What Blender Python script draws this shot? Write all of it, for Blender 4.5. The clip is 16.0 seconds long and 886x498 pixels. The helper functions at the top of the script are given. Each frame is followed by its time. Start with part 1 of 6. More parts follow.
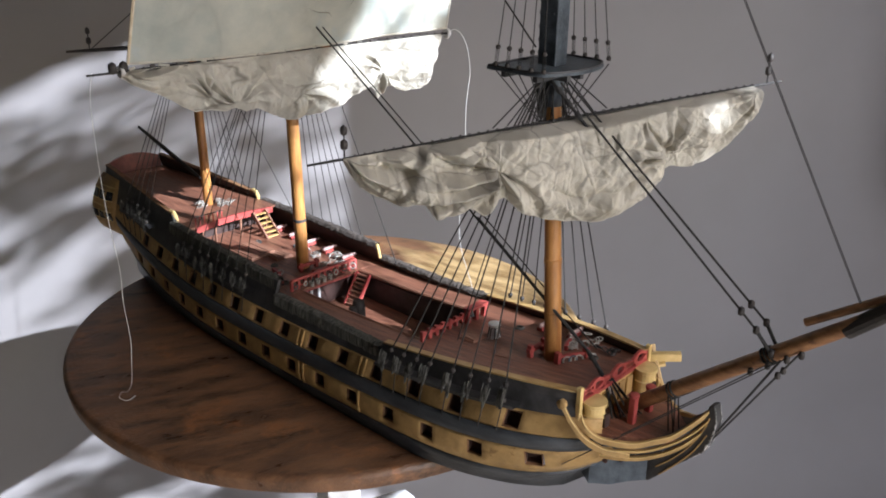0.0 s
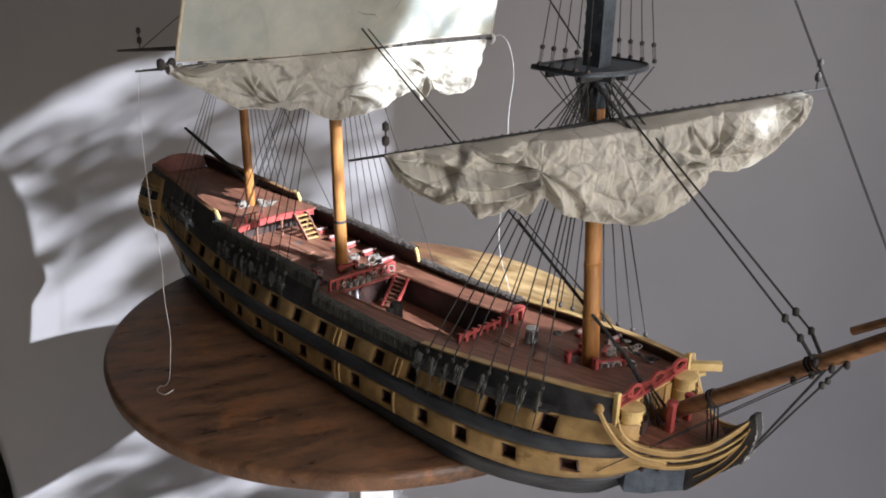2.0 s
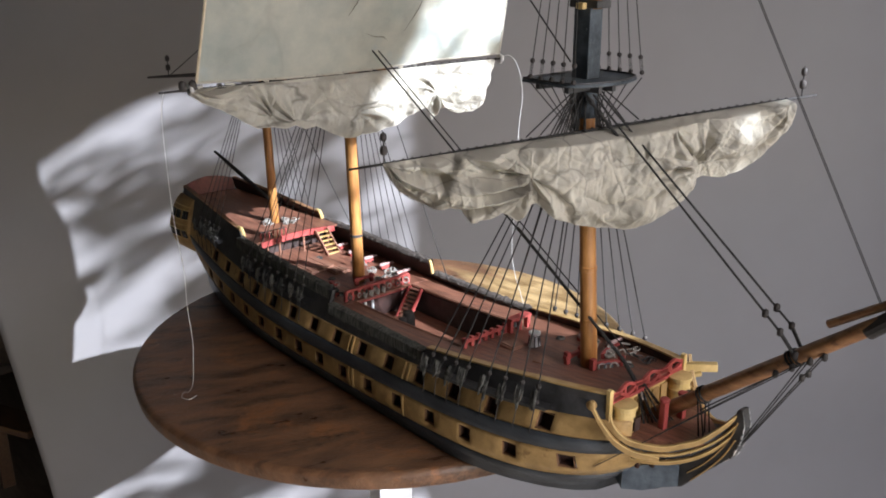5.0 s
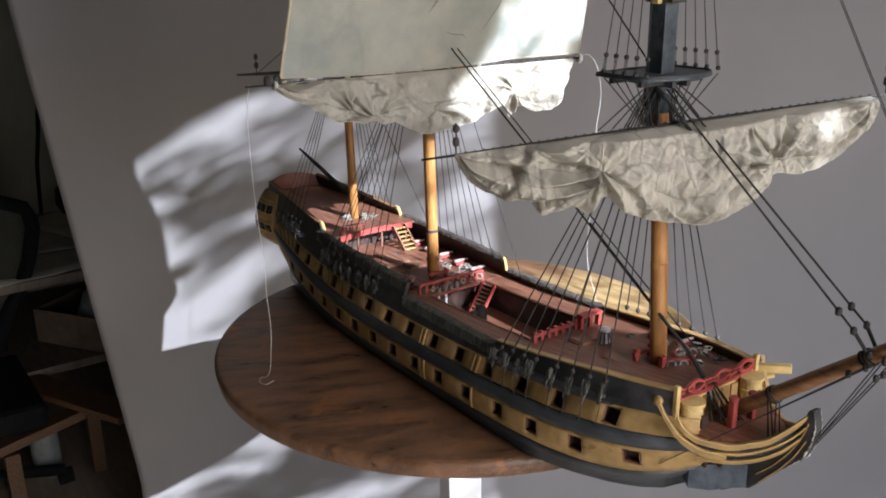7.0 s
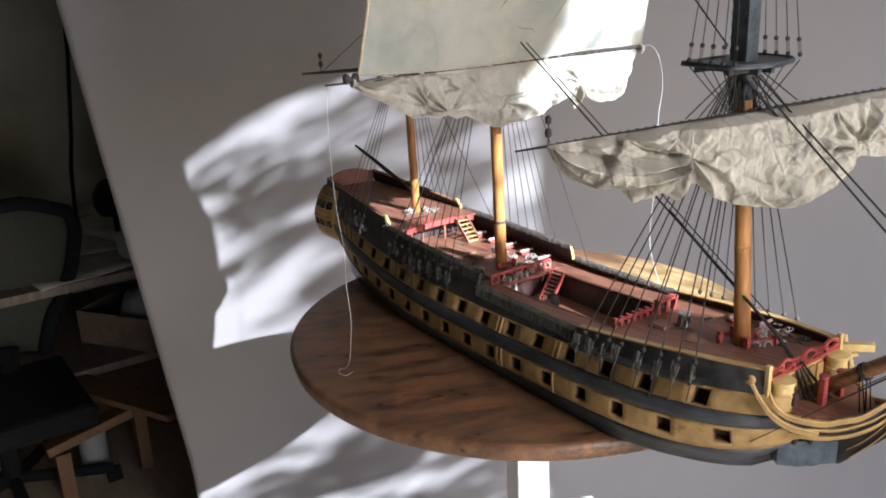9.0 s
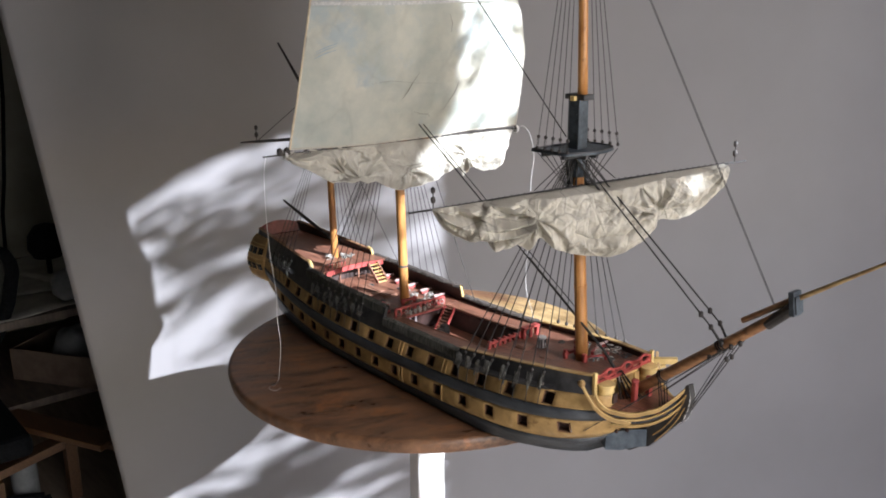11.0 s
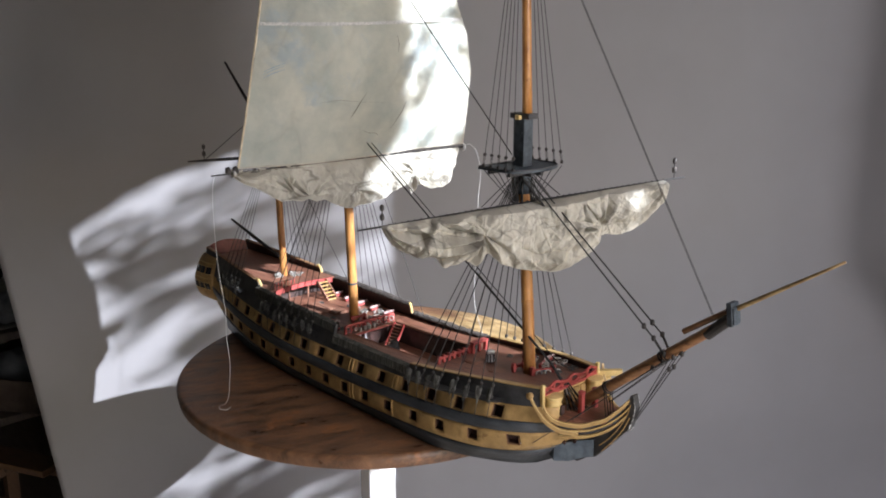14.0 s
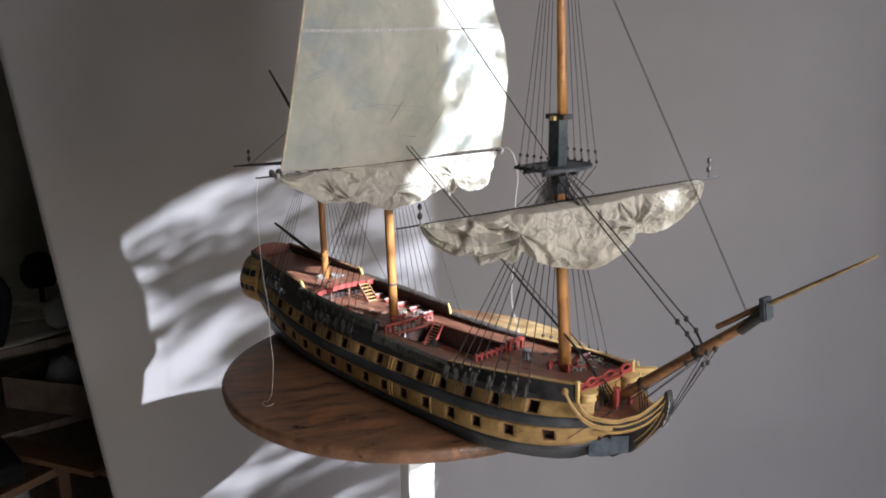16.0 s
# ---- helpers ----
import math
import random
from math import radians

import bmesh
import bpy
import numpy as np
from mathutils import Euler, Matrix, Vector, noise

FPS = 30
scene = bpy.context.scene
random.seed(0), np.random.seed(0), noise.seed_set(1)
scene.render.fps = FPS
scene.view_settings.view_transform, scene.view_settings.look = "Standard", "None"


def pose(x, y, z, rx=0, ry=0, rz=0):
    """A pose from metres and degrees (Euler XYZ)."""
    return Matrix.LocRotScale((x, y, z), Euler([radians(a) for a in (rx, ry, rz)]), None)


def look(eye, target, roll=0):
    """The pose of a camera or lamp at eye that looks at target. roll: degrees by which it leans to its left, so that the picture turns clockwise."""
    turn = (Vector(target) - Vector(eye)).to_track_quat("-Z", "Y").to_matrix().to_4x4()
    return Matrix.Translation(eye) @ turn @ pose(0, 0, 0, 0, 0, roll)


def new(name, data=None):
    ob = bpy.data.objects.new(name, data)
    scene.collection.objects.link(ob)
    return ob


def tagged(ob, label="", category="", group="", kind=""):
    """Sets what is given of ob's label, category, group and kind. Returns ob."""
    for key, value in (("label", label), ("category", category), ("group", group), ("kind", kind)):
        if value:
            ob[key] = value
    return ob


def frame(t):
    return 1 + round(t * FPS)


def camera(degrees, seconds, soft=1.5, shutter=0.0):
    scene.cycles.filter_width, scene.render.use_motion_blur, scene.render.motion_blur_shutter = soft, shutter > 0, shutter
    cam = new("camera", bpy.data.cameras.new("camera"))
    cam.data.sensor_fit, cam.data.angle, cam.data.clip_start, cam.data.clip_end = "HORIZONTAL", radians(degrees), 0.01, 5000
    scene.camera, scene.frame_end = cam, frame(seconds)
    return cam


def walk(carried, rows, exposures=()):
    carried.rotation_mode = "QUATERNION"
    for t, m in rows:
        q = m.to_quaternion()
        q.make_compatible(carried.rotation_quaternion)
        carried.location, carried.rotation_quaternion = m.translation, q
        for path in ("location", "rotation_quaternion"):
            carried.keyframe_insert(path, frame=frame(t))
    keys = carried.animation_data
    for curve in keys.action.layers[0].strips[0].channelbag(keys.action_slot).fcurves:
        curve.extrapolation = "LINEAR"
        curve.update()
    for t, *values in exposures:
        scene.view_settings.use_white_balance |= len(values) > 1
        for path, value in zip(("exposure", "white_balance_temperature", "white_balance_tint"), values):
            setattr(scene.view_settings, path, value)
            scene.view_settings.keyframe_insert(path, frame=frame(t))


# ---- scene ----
cam = camera(53.0, 16.0, soft=1.8)
PATH = [
    (0, (0.871, -0.664, 1.558), (-0.398, 0.689, 0.81), 0.9),
    (0.5, (0.864, -0.667, 1.547), (-0.406, 0.681, 0.791), 0.9),
    (1, (0.868, -0.65, 1.547), (-0.387, 0.69, 0.752), 1.4),
    (1.5, (0.857, -0.652, 1.545), (-0.479, 0.631, 0.792), 1.1),
    (2, (0.874, -0.665, 1.542), (-0.469, 0.634, 0.827), 1.4),
    (2.5, (0.891, -0.685, 1.553), (-0.482, 0.599, 0.869), 1.1),
    (3, (0.905, -0.721, 1.561), (-0.457, 0.591, 0.91), 0.6),
    (3.2, (0.91, -0.727, 1.557), (-0.442, 0.601, 0.917), 0.3),
    (5.3, (0.956, -0.662, 1.522), (-0.511, 0.524, 0.86), -0.5),
    (5.5, (0.965, -0.671, 1.513), (-0.534, 0.469, 0.839), -0.8),
    (6, (0.956, -0.674, 1.525), (-0.603, 0.413, 0.901), -0.8),
    (6.5, (0.952, -0.667, 1.523), (-0.601, 0.428, 0.9), -0.9),
    (7, (0.964, -0.666, 1.521), (-0.589, 0.427, 0.892), -0.6),
    (7.5, (0.983, -0.678, 1.517), (-0.564, 0.426, 0.895), -0.2),
    (8, (0.964, -0.669, 1.512), (-0.583, 0.409, 0.845), -0.9),
    (8.5, (0.914, -0.65, 1.461), (-0.639, 0.395, 0.756), -1.6),
    (9, (0.939, -0.746, 1.526), (-0.626, 0.323, 0.887), -2.2),
    (9.5, (1.002, -0.834, 1.539), (-0.544, 0.281, 0.932), -1.3),
    (10, (1.118, -0.885, 1.586), (-0.378, 0.301, 0.99), -0.9),
    (10.2, (1.139, -0.892, 1.606), (-0.356, 0.317, 1.057), -0.1),
    (12.3, (1.184, -0.885, 1.609), (-0.252, 0.4, 1.072), -1.9),
    (12.5, (1.184, -0.884, 1.612), (-0.237, 0.42, 1.082), -1.8),
    (13, (1.175, -0.883, 1.604), (-0.228, 0.437, 1.064), -1.4),
    (13.5, (1.186, -0.895, 1.614), (-0.227, 0.419, 1.087), -0.8),
    (14, (1.186, -0.903, 1.61), (-0.225, 0.42, 1.103), -0.0),
    (14.5, (1.178, -0.9, 1.601), (-0.229, 0.415, 1.063), -0.2),
    (15, (1.189, -0.903, 1.6), (-0.278, 0.347, 1.065), -0.0),
    (15.5, (1.208, -0.912, 1.596), (-0.291, 0.315, 1.098), -0.3),
    (16, (1.215, -0.919, 1.598), (-0.265, 0.338, 1.119), -0.7),
]
walk(cam, [(t, look(eye, target, roll)) for t, eye, target, roll in PATH], exposures=[(0.0, 1.76), (7.0, 1.76), (8.0, 1.76), (8.5, 2.12), (9.0, 2.18), (9.5, 2.22), (10.0, 2.20), (12.5, 1.82), (16.0, 1.86)])
# ---------------------------------------------------------------- light
SUN_AZ, SUN_EL = 14.3, 28.0
world = bpy.data.worlds.new("world")
scene.world = world
world.use_nodes = True
wn = world.node_tree.nodes
sky = wn.new("ShaderNodeTexSky")
sky.sky_type, sky.sun_disc = "NISHITA", False
sky.sun_elevation, sky.sun_rotation = radians(SUN_EL), radians(90 - SUN_AZ)
wn["Background"].inputs["Strength"].default_value = 0.10
world.node_tree.links.new(sky.outputs[0], wn["Background"].inputs["Color"])

sun_dir = Vector((-math.cos(radians(SUN_AZ)) * math.cos(radians(SUN_EL)), -math.sin(radians(SUN_AZ)) * math.cos(radians(SUN_EL)), -math.sin(radians(SUN_EL))))
sun = new("sun", bpy.data.lights.new("sun", "SUN"))
sun.data.energy, sun.data.angle, sun.data.color = 4.6, radians(0.42), (0.81, 0.875, 1.0)
sun.matrix_world = look(-10 * sun_dir, (0, 0, 0))


def fill_panel(name, place, target, wide, high, watts, colour):
    lamp = new(name, bpy.data.lights.new(name, "AREA"))
    lamp.data.shape, lamp.data.size, lamp.data.size_y = "RECTANGLE", wide, high
    lamp.data.energy, lamp.data.color = watts, colour
    lamp.matrix_world = look(place, target)
    return lamp


fill_panel("window_sky_high", (2.10, 0.89, 2.02), (0.0, 0.80, 1.2), 0.70, 1.8, 0.4, (0.95, 0.94, 1.0))
# two fill lamps added to brighten hull and sheet; no known source behind them
fill_panel("added_fill_low", (2.10, -0.66, 0.55), (0.8, 0.40, 0.05), 0.78, 1.00, 3.0, (0.955, 0.925, 1.0))
fill_panel("added_fill_middle", (2.10, -0.03, 1.94), (1.0, 0.90, 0.50), 0.44, 0.88, 8.4, (0.955, 0.925, 1.0))


# ---------------------------------------------------------------- geometry helpers
class Geo:
    """Vertices and faces gathered for one mesh."""

    def __init__(self):
        self.v, self.f = [], []

    def add(self, verts, faces):
        n = len(self.v)
        self.v += [tuple(p) for p in verts]
        self.f += [tuple(i + n for i in face) for face in faces]
        return self

    def box(self, c, s, turn=None):
        pts = [Vector((x * s[0] / 2, y * s[1] / 2, z * s[2] / 2)) for z in (-1, 1) for y in (-1, 1) for x in (-1, 1)]
        if turn is not None:
            pts = [turn @ p for p in pts]
        pts = [p + Vector(c) for p in pts]
        return self.add(pts, [(0, 2, 3, 1), (4, 5, 7, 6), (0, 1, 5, 4), (2, 6, 7, 3), (0, 4, 6, 2), (1, 3, 7, 5)])

    def tube(self, pts, r, n=6):
        pts = [Vector(p) for p in pts]
        rad = r if isinstance(r, (list, tuple)) else [r] * len(pts)
        verts, faces = [], []
        ref = None
        for i, p in enumerate(pts):
            d = (pts[min(i + 1, len(pts) - 1)] - pts[max(i - 1, 0)]).normalized()
            if ref is None:
                ref = d.orthogonal().normalized()
            ref = (ref - d * ref.dot(d)).normalized()
            b = d.cross(ref)
            verts += [p + rad[i] * (math.cos(2 * math.pi * k / n) * ref + math.sin(2 * math.pi * k / n) * b) for k in range(n)]
        for i in range(len(pts) - 1):
            faces += [(i * n + k, i * n + (k + 1) % n, (i + 1) * n + (k + 1) % n, (i + 1) * n + k) for k in range(n)]
        faces += [tuple(range(n))[::-1], tuple((len(pts) - 1) * n + k for k in range(n))]
        return self.add(verts, faces)

    def lathe(self, c, profile, n=24, turn=None):
        verts, faces = [], []
        for r, z in profile:
            for k in range(n):
                p = Vector((r * math.cos(2 * math.pi * k / n), r * math.sin(2 * math.pi * k / n), z))
                verts.append((turn @ p if turn is not None else p) + Vector(c))
        m = len(profile)
        for i in range(m - 1):
            faces += [(i * n + k, i * n + (k + 1) % n, (i + 1) * n + (k + 1) % n, (i + 1) * n + k) for k in range(n)]
        faces += [tuple(range(n))[::-1], tuple((m - 1) * n + k for k in range(n))]
        return self.add(verts, faces)

    def ring(self, c, big, small, turn=None, n=14, m=6):
        verts, faces = [], []
        for i in range(n):
            a = 2 * math.pi * i / n
            for j in range(m):
                b = 2 * math.pi * j / m
                p = Vector(((big + small * math.cos(b)) * math.cos(a), (big + small * math.cos(b)) * math.sin(a), small * math.sin(b)))
                verts.append((turn @ p if turn is not None else p) + Vector(c))
        for i in range(n):
            faces += [(i * m + j, ((i + 1) % n) * m + j, ((i + 1) % n) * m + (j + 1) % m, i * m + (j + 1) % m) for j in range(m)]
        return self.add(verts, faces)

    def sheet(self, rows):
        """A grid of points, row by row."""
        w = len(rows[0])
        verts = [p for row in rows for p in row]
        faces = [(i * w + k, i * w + k + 1, (i + 1) * w + k + 1, (i + 1) * w + k) for i in range(len(rows) - 1) for k in range(w - 1)]
        return self.add(verts, faces)

    def prism(self, outline, low, high):
        """An outline of (x, y) pushed up from low to high."""
        n = len(outline)
        verts = [(x, y, low) for x, y in outline] + [(x, y, high) for x, y in outline]
        return self.add(verts, [tuple(range(n))[::-1], tuple(range(n, 2 * n))] + [(k, (k + 1) % n, n + (k + 1) % n, n + k) for k in range(n)])

    def plate(self, outline, y0, y1):
        """An outline of (x, z) with thickness along y."""
        n = len(outline)
        verts = [(x, y0, z) for x, z in outline] + [(x, y1, z) for x, z in outline]
        return self.add(verts, [tuple(range(n)), tuple(range(n, 2 * n))[::-1]] + [(k, n + k, n + (k + 1) % n, (k + 1) % n) for k in range(n)])

    def mesh(self, name, material, smooth=False):
        me = bpy.data.meshes.new(name)
        me.from_pydata(self.v, [], self.f)
        me.validate()
        b = bmesh.new()
        b.from_mesh(me)
        bmesh.ops.remove_doubles(b, verts=b.verts, dist=0.000002)
        bmesh.ops.recalc_face_normals(b, faces=b.faces)
        b.to_mesh(me)
        b.free()
        if material:
            me.materials.append(material)
        if smooth:
            me.polygons.foreach_set("use_smooth", [True] * len(me.polygons))
        return me


def part(name, geo, material, parent=None, label="", smooth=False, bevel=0.0, thick=0.0):
    """One mesh object, under a thing or a part where one is given. Geometry is in world metres."""
    me = geo if isinstance(geo, bpy.types.Mesh) else geo.mesh(name, material, smooth)
    ob = new(name, me)
    if parent is not None:
        ob.parent = parent
        ob.matrix_parent_inverse = parent.matrix_world.inverted()
    if label:
        ob["label"] = label
    if thick:
        mod = ob.modifiers.new("thickness", "SOLIDIFY")
        mod.thickness, mod.offset = thick, 0.0
    if bevel:
        mod = ob.modifiers.new("edges", "BEVEL")
        mod.width, mod.segments, mod.limit_method = bevel, 2, "ANGLE"
    return ob


def thing(name, place, label, category, group="", kind=""):
    ob = new(name)
    ob.empty_display_size = 0.05
    ob.location = place
    ob.matrix_world = Matrix.Translation(place)
    return tagged(ob, label, category, group, kind)


def lerp(x, xs, ys):
    return float(np.interp(x, xs, ys))


def turn_z(deg):
    return Matrix.Rotation(radians(deg), 3, "Z")


def along(a, b, n=2, sag=0.0):
    a, b = Vector(a), Vector(b)
    return [a.lerp(b, k / (n - 1)) - Vector((0, 0, sag * 4 * (k / (n - 1)) * (1 - k / (n - 1)))) for k in range(n)]


def curve(points, n=6):
    """A smooth line through the points."""
    cv = [Vector(p) for p in points]
    out = []
    for i in range(len(cv) - 1):
        q0, q1, q2, q3 = cv[max(i - 1, 0)], cv[i], cv[i + 1], cv[min(i + 2, len(cv) - 1)]
        for k in range(n):
            t = k / n
            out.append(0.5 * ((2 * q1) + (q2 - q0) * t + (2 * q0 - 5 * q1 + 4 * q2 - q3) * t * t + (3 * q1 - q0 - 3 * q2 + q3) * t ** 3))
    return out + [cv[-1]]


# ---------------------------------------------------------------- materials
def material(name, low, high, scale=40.0, rough=0.6, bump=0.15, stretch=(1, 1, 1), spread=(0.35, 0.65), metal=0.0, fine=6.0, wear=None, wear_at=0.62, wear_scale=30.0, rough_var=0.12, turn=0.0, wear2=None):
    m = bpy.data.materials.new(name)
    m.use_nodes = True
    nt = m.node_tree
    n, l = nt.nodes, nt.links
    bsdf = n["Principled BSDF"]
    co = n.new("ShaderNodeTexCoord")
    mp = n.new("ShaderNodeMapping")
    mp.inputs["Scale"].default_value = stretch
    first = n.new("ShaderNodeMapping")
    first.inputs["Rotation"].default_value = (0, 0, radians(turn))
    l.new(co.outputs["Object"], first.inputs[0])
    l.new(first.outputs[0], mp.inputs[0])
    a = n.new("ShaderNodeTexNoise")
    a.inputs["Scale"].default_value, a.inputs["Detail"].default_value, a.inputs["Roughness"].default_value = scale, 6.0, 0.62
    l.new(mp.outputs[0], a.inputs["Vector"])
    ramp = n.new("ShaderNodeValToRGB")
    ramp.color_ramp.elements[0].position, ramp.color_ramp.elements[1].position = spread
    ramp.color_ramp.elements[0].color, ramp.color_ramp.elements[1].color = (*low, 1), (*high, 1)
    l.new(a.outputs[0], ramp.inputs[0])
    colour = ramp.outputs[0]
    b = n.new("ShaderNodeTexNoise")
    b.inputs["Scale"].default_value, b.inputs["Detail"].default_value = scale * fine, 4.0
    l.new(mp.outputs[0], b.inputs["Vector"])
    if wear:
        c = n.new("ShaderNodeTexNoise")
        c.inputs["Scale"].default_value, c.inputs["Detail"].default_value, c.inputs["Roughness"].default_value = wear_scale, 8.0, 0.7
        l.new(co.outputs["Object"], c.inputs["Vector"])
        r2 = n.new("ShaderNodeValToRGB")
        r2.color_ramp.elements[0].position, r2.color_ramp.elements[1].position = wear_at, wear_at + 0.08
        l.new(c.outputs[0], r2.inputs[0])
        mix = n.new("ShaderNodeMix")
        mix.data_type = "RGBA"
        mix.inputs["B"].default_value = (*wear, 1)
        l.new(r2.outputs[0], mix.inputs["Factor"])
        l.new(colour, mix.inputs["A"])
        colour = mix.outputs["Result"]
    if wear2:
        c = n.new("ShaderNodeTexNoise")
        c.inputs["Scale"].default_value, c.inputs["Detail"].default_value, c.inputs["Roughness"].default_value = wear2[2], 9.0, 0.72
        l.new(mp.outputs[0], c.inputs["Vector"])
        r2 = n.new("ShaderNodeValToRGB")
        r2.color_ramp.elements[0].position, r2.color_ramp.elements[1].position = wear2[1], wear2[1] + wear2[3]
        l.new(c.outputs[0], r2.inputs[0])
        mix = n.new("ShaderNodeMix")
        mix.data_type = "RGBA"
        mix.inputs["B"].default_value = (*wear2[0], 1)
        l.new(r2.outputs[0], mix.inputs["Factor"])
        l.new(colour, mix.inputs["A"])
        colour = mix.outputs["Result"]
    l.new(colour, bsdf.inputs["Base Color"])
    rr = n.new("ShaderNodeMapRange")
    rr.inputs["To Min"].default_value, rr.inputs["To Max"].default_value = max(0.02, rough - rough_var), min(1.0, rough + rough_var)
    l.new(a.outputs[0], rr.inputs["Value"])
    l.new(rr.outputs[0], bsdf.inputs["Roughness"])
    bsdf.inputs["Metallic"].default_value = metal
    if bump:
        add = n.new("ShaderNodeMath")
        add.operation = "ADD"
        l.new(a.outputs[0], add.inputs[0])
        l.new(b.outputs[0], add.inputs[1])
        bp = n.new("ShaderNodeBump")
        bp.inputs["Strength"].default_value, bp.inputs["Distance"].default_value = bump, 0.002
        l.new(add.outputs[0], bp.inputs["Height"])
        l.new(bp.outputs[0], bsdf.inputs["Normal"])
    return m


M_YELLOW = material("ochre_paint", (0.31, 0.188, 0.068), (0.52, 0.330, 0.130), 38, 0.58, 0.3, wear=(0.25, 0.140, 0.048), wear_at=0.59, wear_scale=46)
M_CREAM = material("cream_paint", (0.54, 0.375, 0.14), (0.70, 0.51, 0.22), 60, 0.48, 0.2, wear=(0.42, 0.27, 0.10), wear_at=0.64, wear_scale=90)
M_BOTTOM = material("worn_black_bottom", (0.026, 0.029, 0.033), (0.066, 0.072, 0.080), 40, 0.45, 0.4, stretch=(0.5, 1, 1), wear=(0.16, 0.16, 0.16), wear_at=0.69, wear_scale=70)
M_BLACK = material("black_paint", (0.032, 0.031, 0.031), (0.072, 0.070, 0.071), 50, 0.5, 0.3, wear=(0.13, 0.13, 0.13), wear_at=0.70, wear_scale=80)
M_WALE = material("blue_black_paint", (0.038, 0.042, 0.048), (0.080, 0.088, 0.099), 40, 0.52, 0.35, stretch=(0.4, 1, 1), wear=(0.17, 0.17, 0.17), wear_at=0.68, wear_scale=90)
M_DKSLATE = material("dark_slate_paint", (0.022, 0.028, 0.034), (0.075, 0.090, 0.105), 70, 0.45, 0.35, wear=(0.20, 0.22, 0.24), wear_at=0.67, wear_scale=110)
M_SLATE = material("slate_paint", (0.060, 0.078, 0.098), (0.125, 0.152, 0.18), 60, 0.5, 0.4, wear=(0.30, 0.32, 0.33), wear_at=0.66, wear_scale=120)
M_CHIP = material("chipped_primer", (0.10, 0.10, 0.10), (0.62, 0.61, 0.58), 160, 0.8, 0.4, spread=(0.46, 0.56))
# darker, browner variant of the netting for the far side
M_NET_IN = material("far_side_netting", (0.030, 0.024, 0.020), (0.10, 0.080, 0.066), 120, 0.9, 0.6, stretch=(3, 1, 0.35), wear=(0.40, 0.38, 0.34), wear_at=0.70, wear_scale=260)
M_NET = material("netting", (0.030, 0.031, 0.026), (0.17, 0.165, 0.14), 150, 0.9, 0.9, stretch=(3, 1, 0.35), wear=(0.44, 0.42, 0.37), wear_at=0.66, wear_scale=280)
M_RED = material("red_paint", (0.30, 0.045, 0.04), (0.46, 0.09, 0.075), 70, 0.5, 0.2, wear=(0.22, 0.05, 0.04), wear_at=0.66)
# near-black red-brown: the shade inside the bulwarks is part of this colour
M_DKRED_SHADE = material("shade_darkened_red_paint", (0.024, 0.015, 0.013), (0.055, 0.028, 0.023), 60, 0.6, 0.25)
M_TAFF = material("dull_red_paint", (0.13, 0.034, 0.030), (0.23, 0.062, 0.052), 70, 0.5, 0.2, wear=(0.09, 0.03, 0.025), wear_at=0.62)
M_PINK = material("faded_pink_paint", (0.27, 0.17, 0.155), (0.46, 0.32, 0.295), 120, 0.55, 0.3, wear=(0.55, 0.48, 0.45), wear_at=0.62, wear_scale=160)
M_DECK = material("deck_wood", (0.13, 0.052, 0.033), (0.30, 0.132, 0.082), 26, 0.42, 0.25, stretch=(1, 9, 1), wear=(0.14, 0.06, 0.04), wear_at=0.60, wear_scale=22)
M_HATCH = material("hatch_wood", (0.20, 0.092, 0.058), (0.33, 0.165, 0.108), 50, 0.5, 0.2, stretch=(1, 6, 1))
M_MAST = material("mast_wood", (0.33, 0.135, 0.038), (0.56, 0.27, 0.085), 40, 0.40, 0.2, stretch=(3, 3, 0.5), wear=(0.26, 0.10, 0.03), wear_at=0.62, wear_scale=60)
M_SPRIT = material("bowsprit_wood", (0.19, 0.086, 0.038), (0.39, 0.19, 0.082), 40, 0.40, 0.25, stretch=(1, 3, 3), wear=(0.11, 0.05, 0.027), wear_at=0.60, wear_scale=60)
M_BOOM = material("pale_spar_wood", (0.42, 0.26, 0.09), (0.58, 0.40, 0.18), 60, 0.4, 0.1)
M_JIB = material("jib_boom_wood", (0.20, 0.115, 0.045), (0.42, 0.29, 0.13), 60, 0.45, 0.1, stretch=(0.5, 3, 3))
M_SPAR = material("dark_spar", (0.020, 0.017, 0.015), (0.056, 0.046, 0.041), 60, 0.7, 0.3, wear=(0.18, 0.13, 0.09), wear_at=0.66, wear_scale=150)
M_ROPE = material("tarred_rope", (0.019, 0.018, 0.017), (0.050, 0.046, 0.043), 300, 0.9, 0.5)
M_FALL = material("weathered_line", (0.024, 0.024, 0.022), (0.17, 0.165, 0.145), 120, 0.9, 0.6)
M_WHITE_ROPE = material("white_cord", (0.44, 0.43, 0.41), (0.64, 0.62, 0.59), 300, 0.9, 0.4)
M_COIL = material("pale_rope_coil", (0.26, 0.24, 0.21), (0.50, 0.47, 0.42), 300, 0.9, 0.5)
M_GUN = material("gun_metal", (0.02, 0.02, 0.02), (0.06, 0.06, 0.06), 90, 0.45, 0.2, metal=0.3)
# near-black brown that carries the shade inside ports and holes
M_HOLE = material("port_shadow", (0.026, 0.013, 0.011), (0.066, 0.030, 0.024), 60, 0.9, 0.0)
M_LINING = material("port_lining", (0.16, 0.075, 0.035), (0.28, 0.15, 0.07), 80, 0.7, 0.2)
M_GLASS = material("window_dark", (0.01, 0.01, 0.012), (0.03, 0.03, 0.035), 60, 0.25, 0.0)


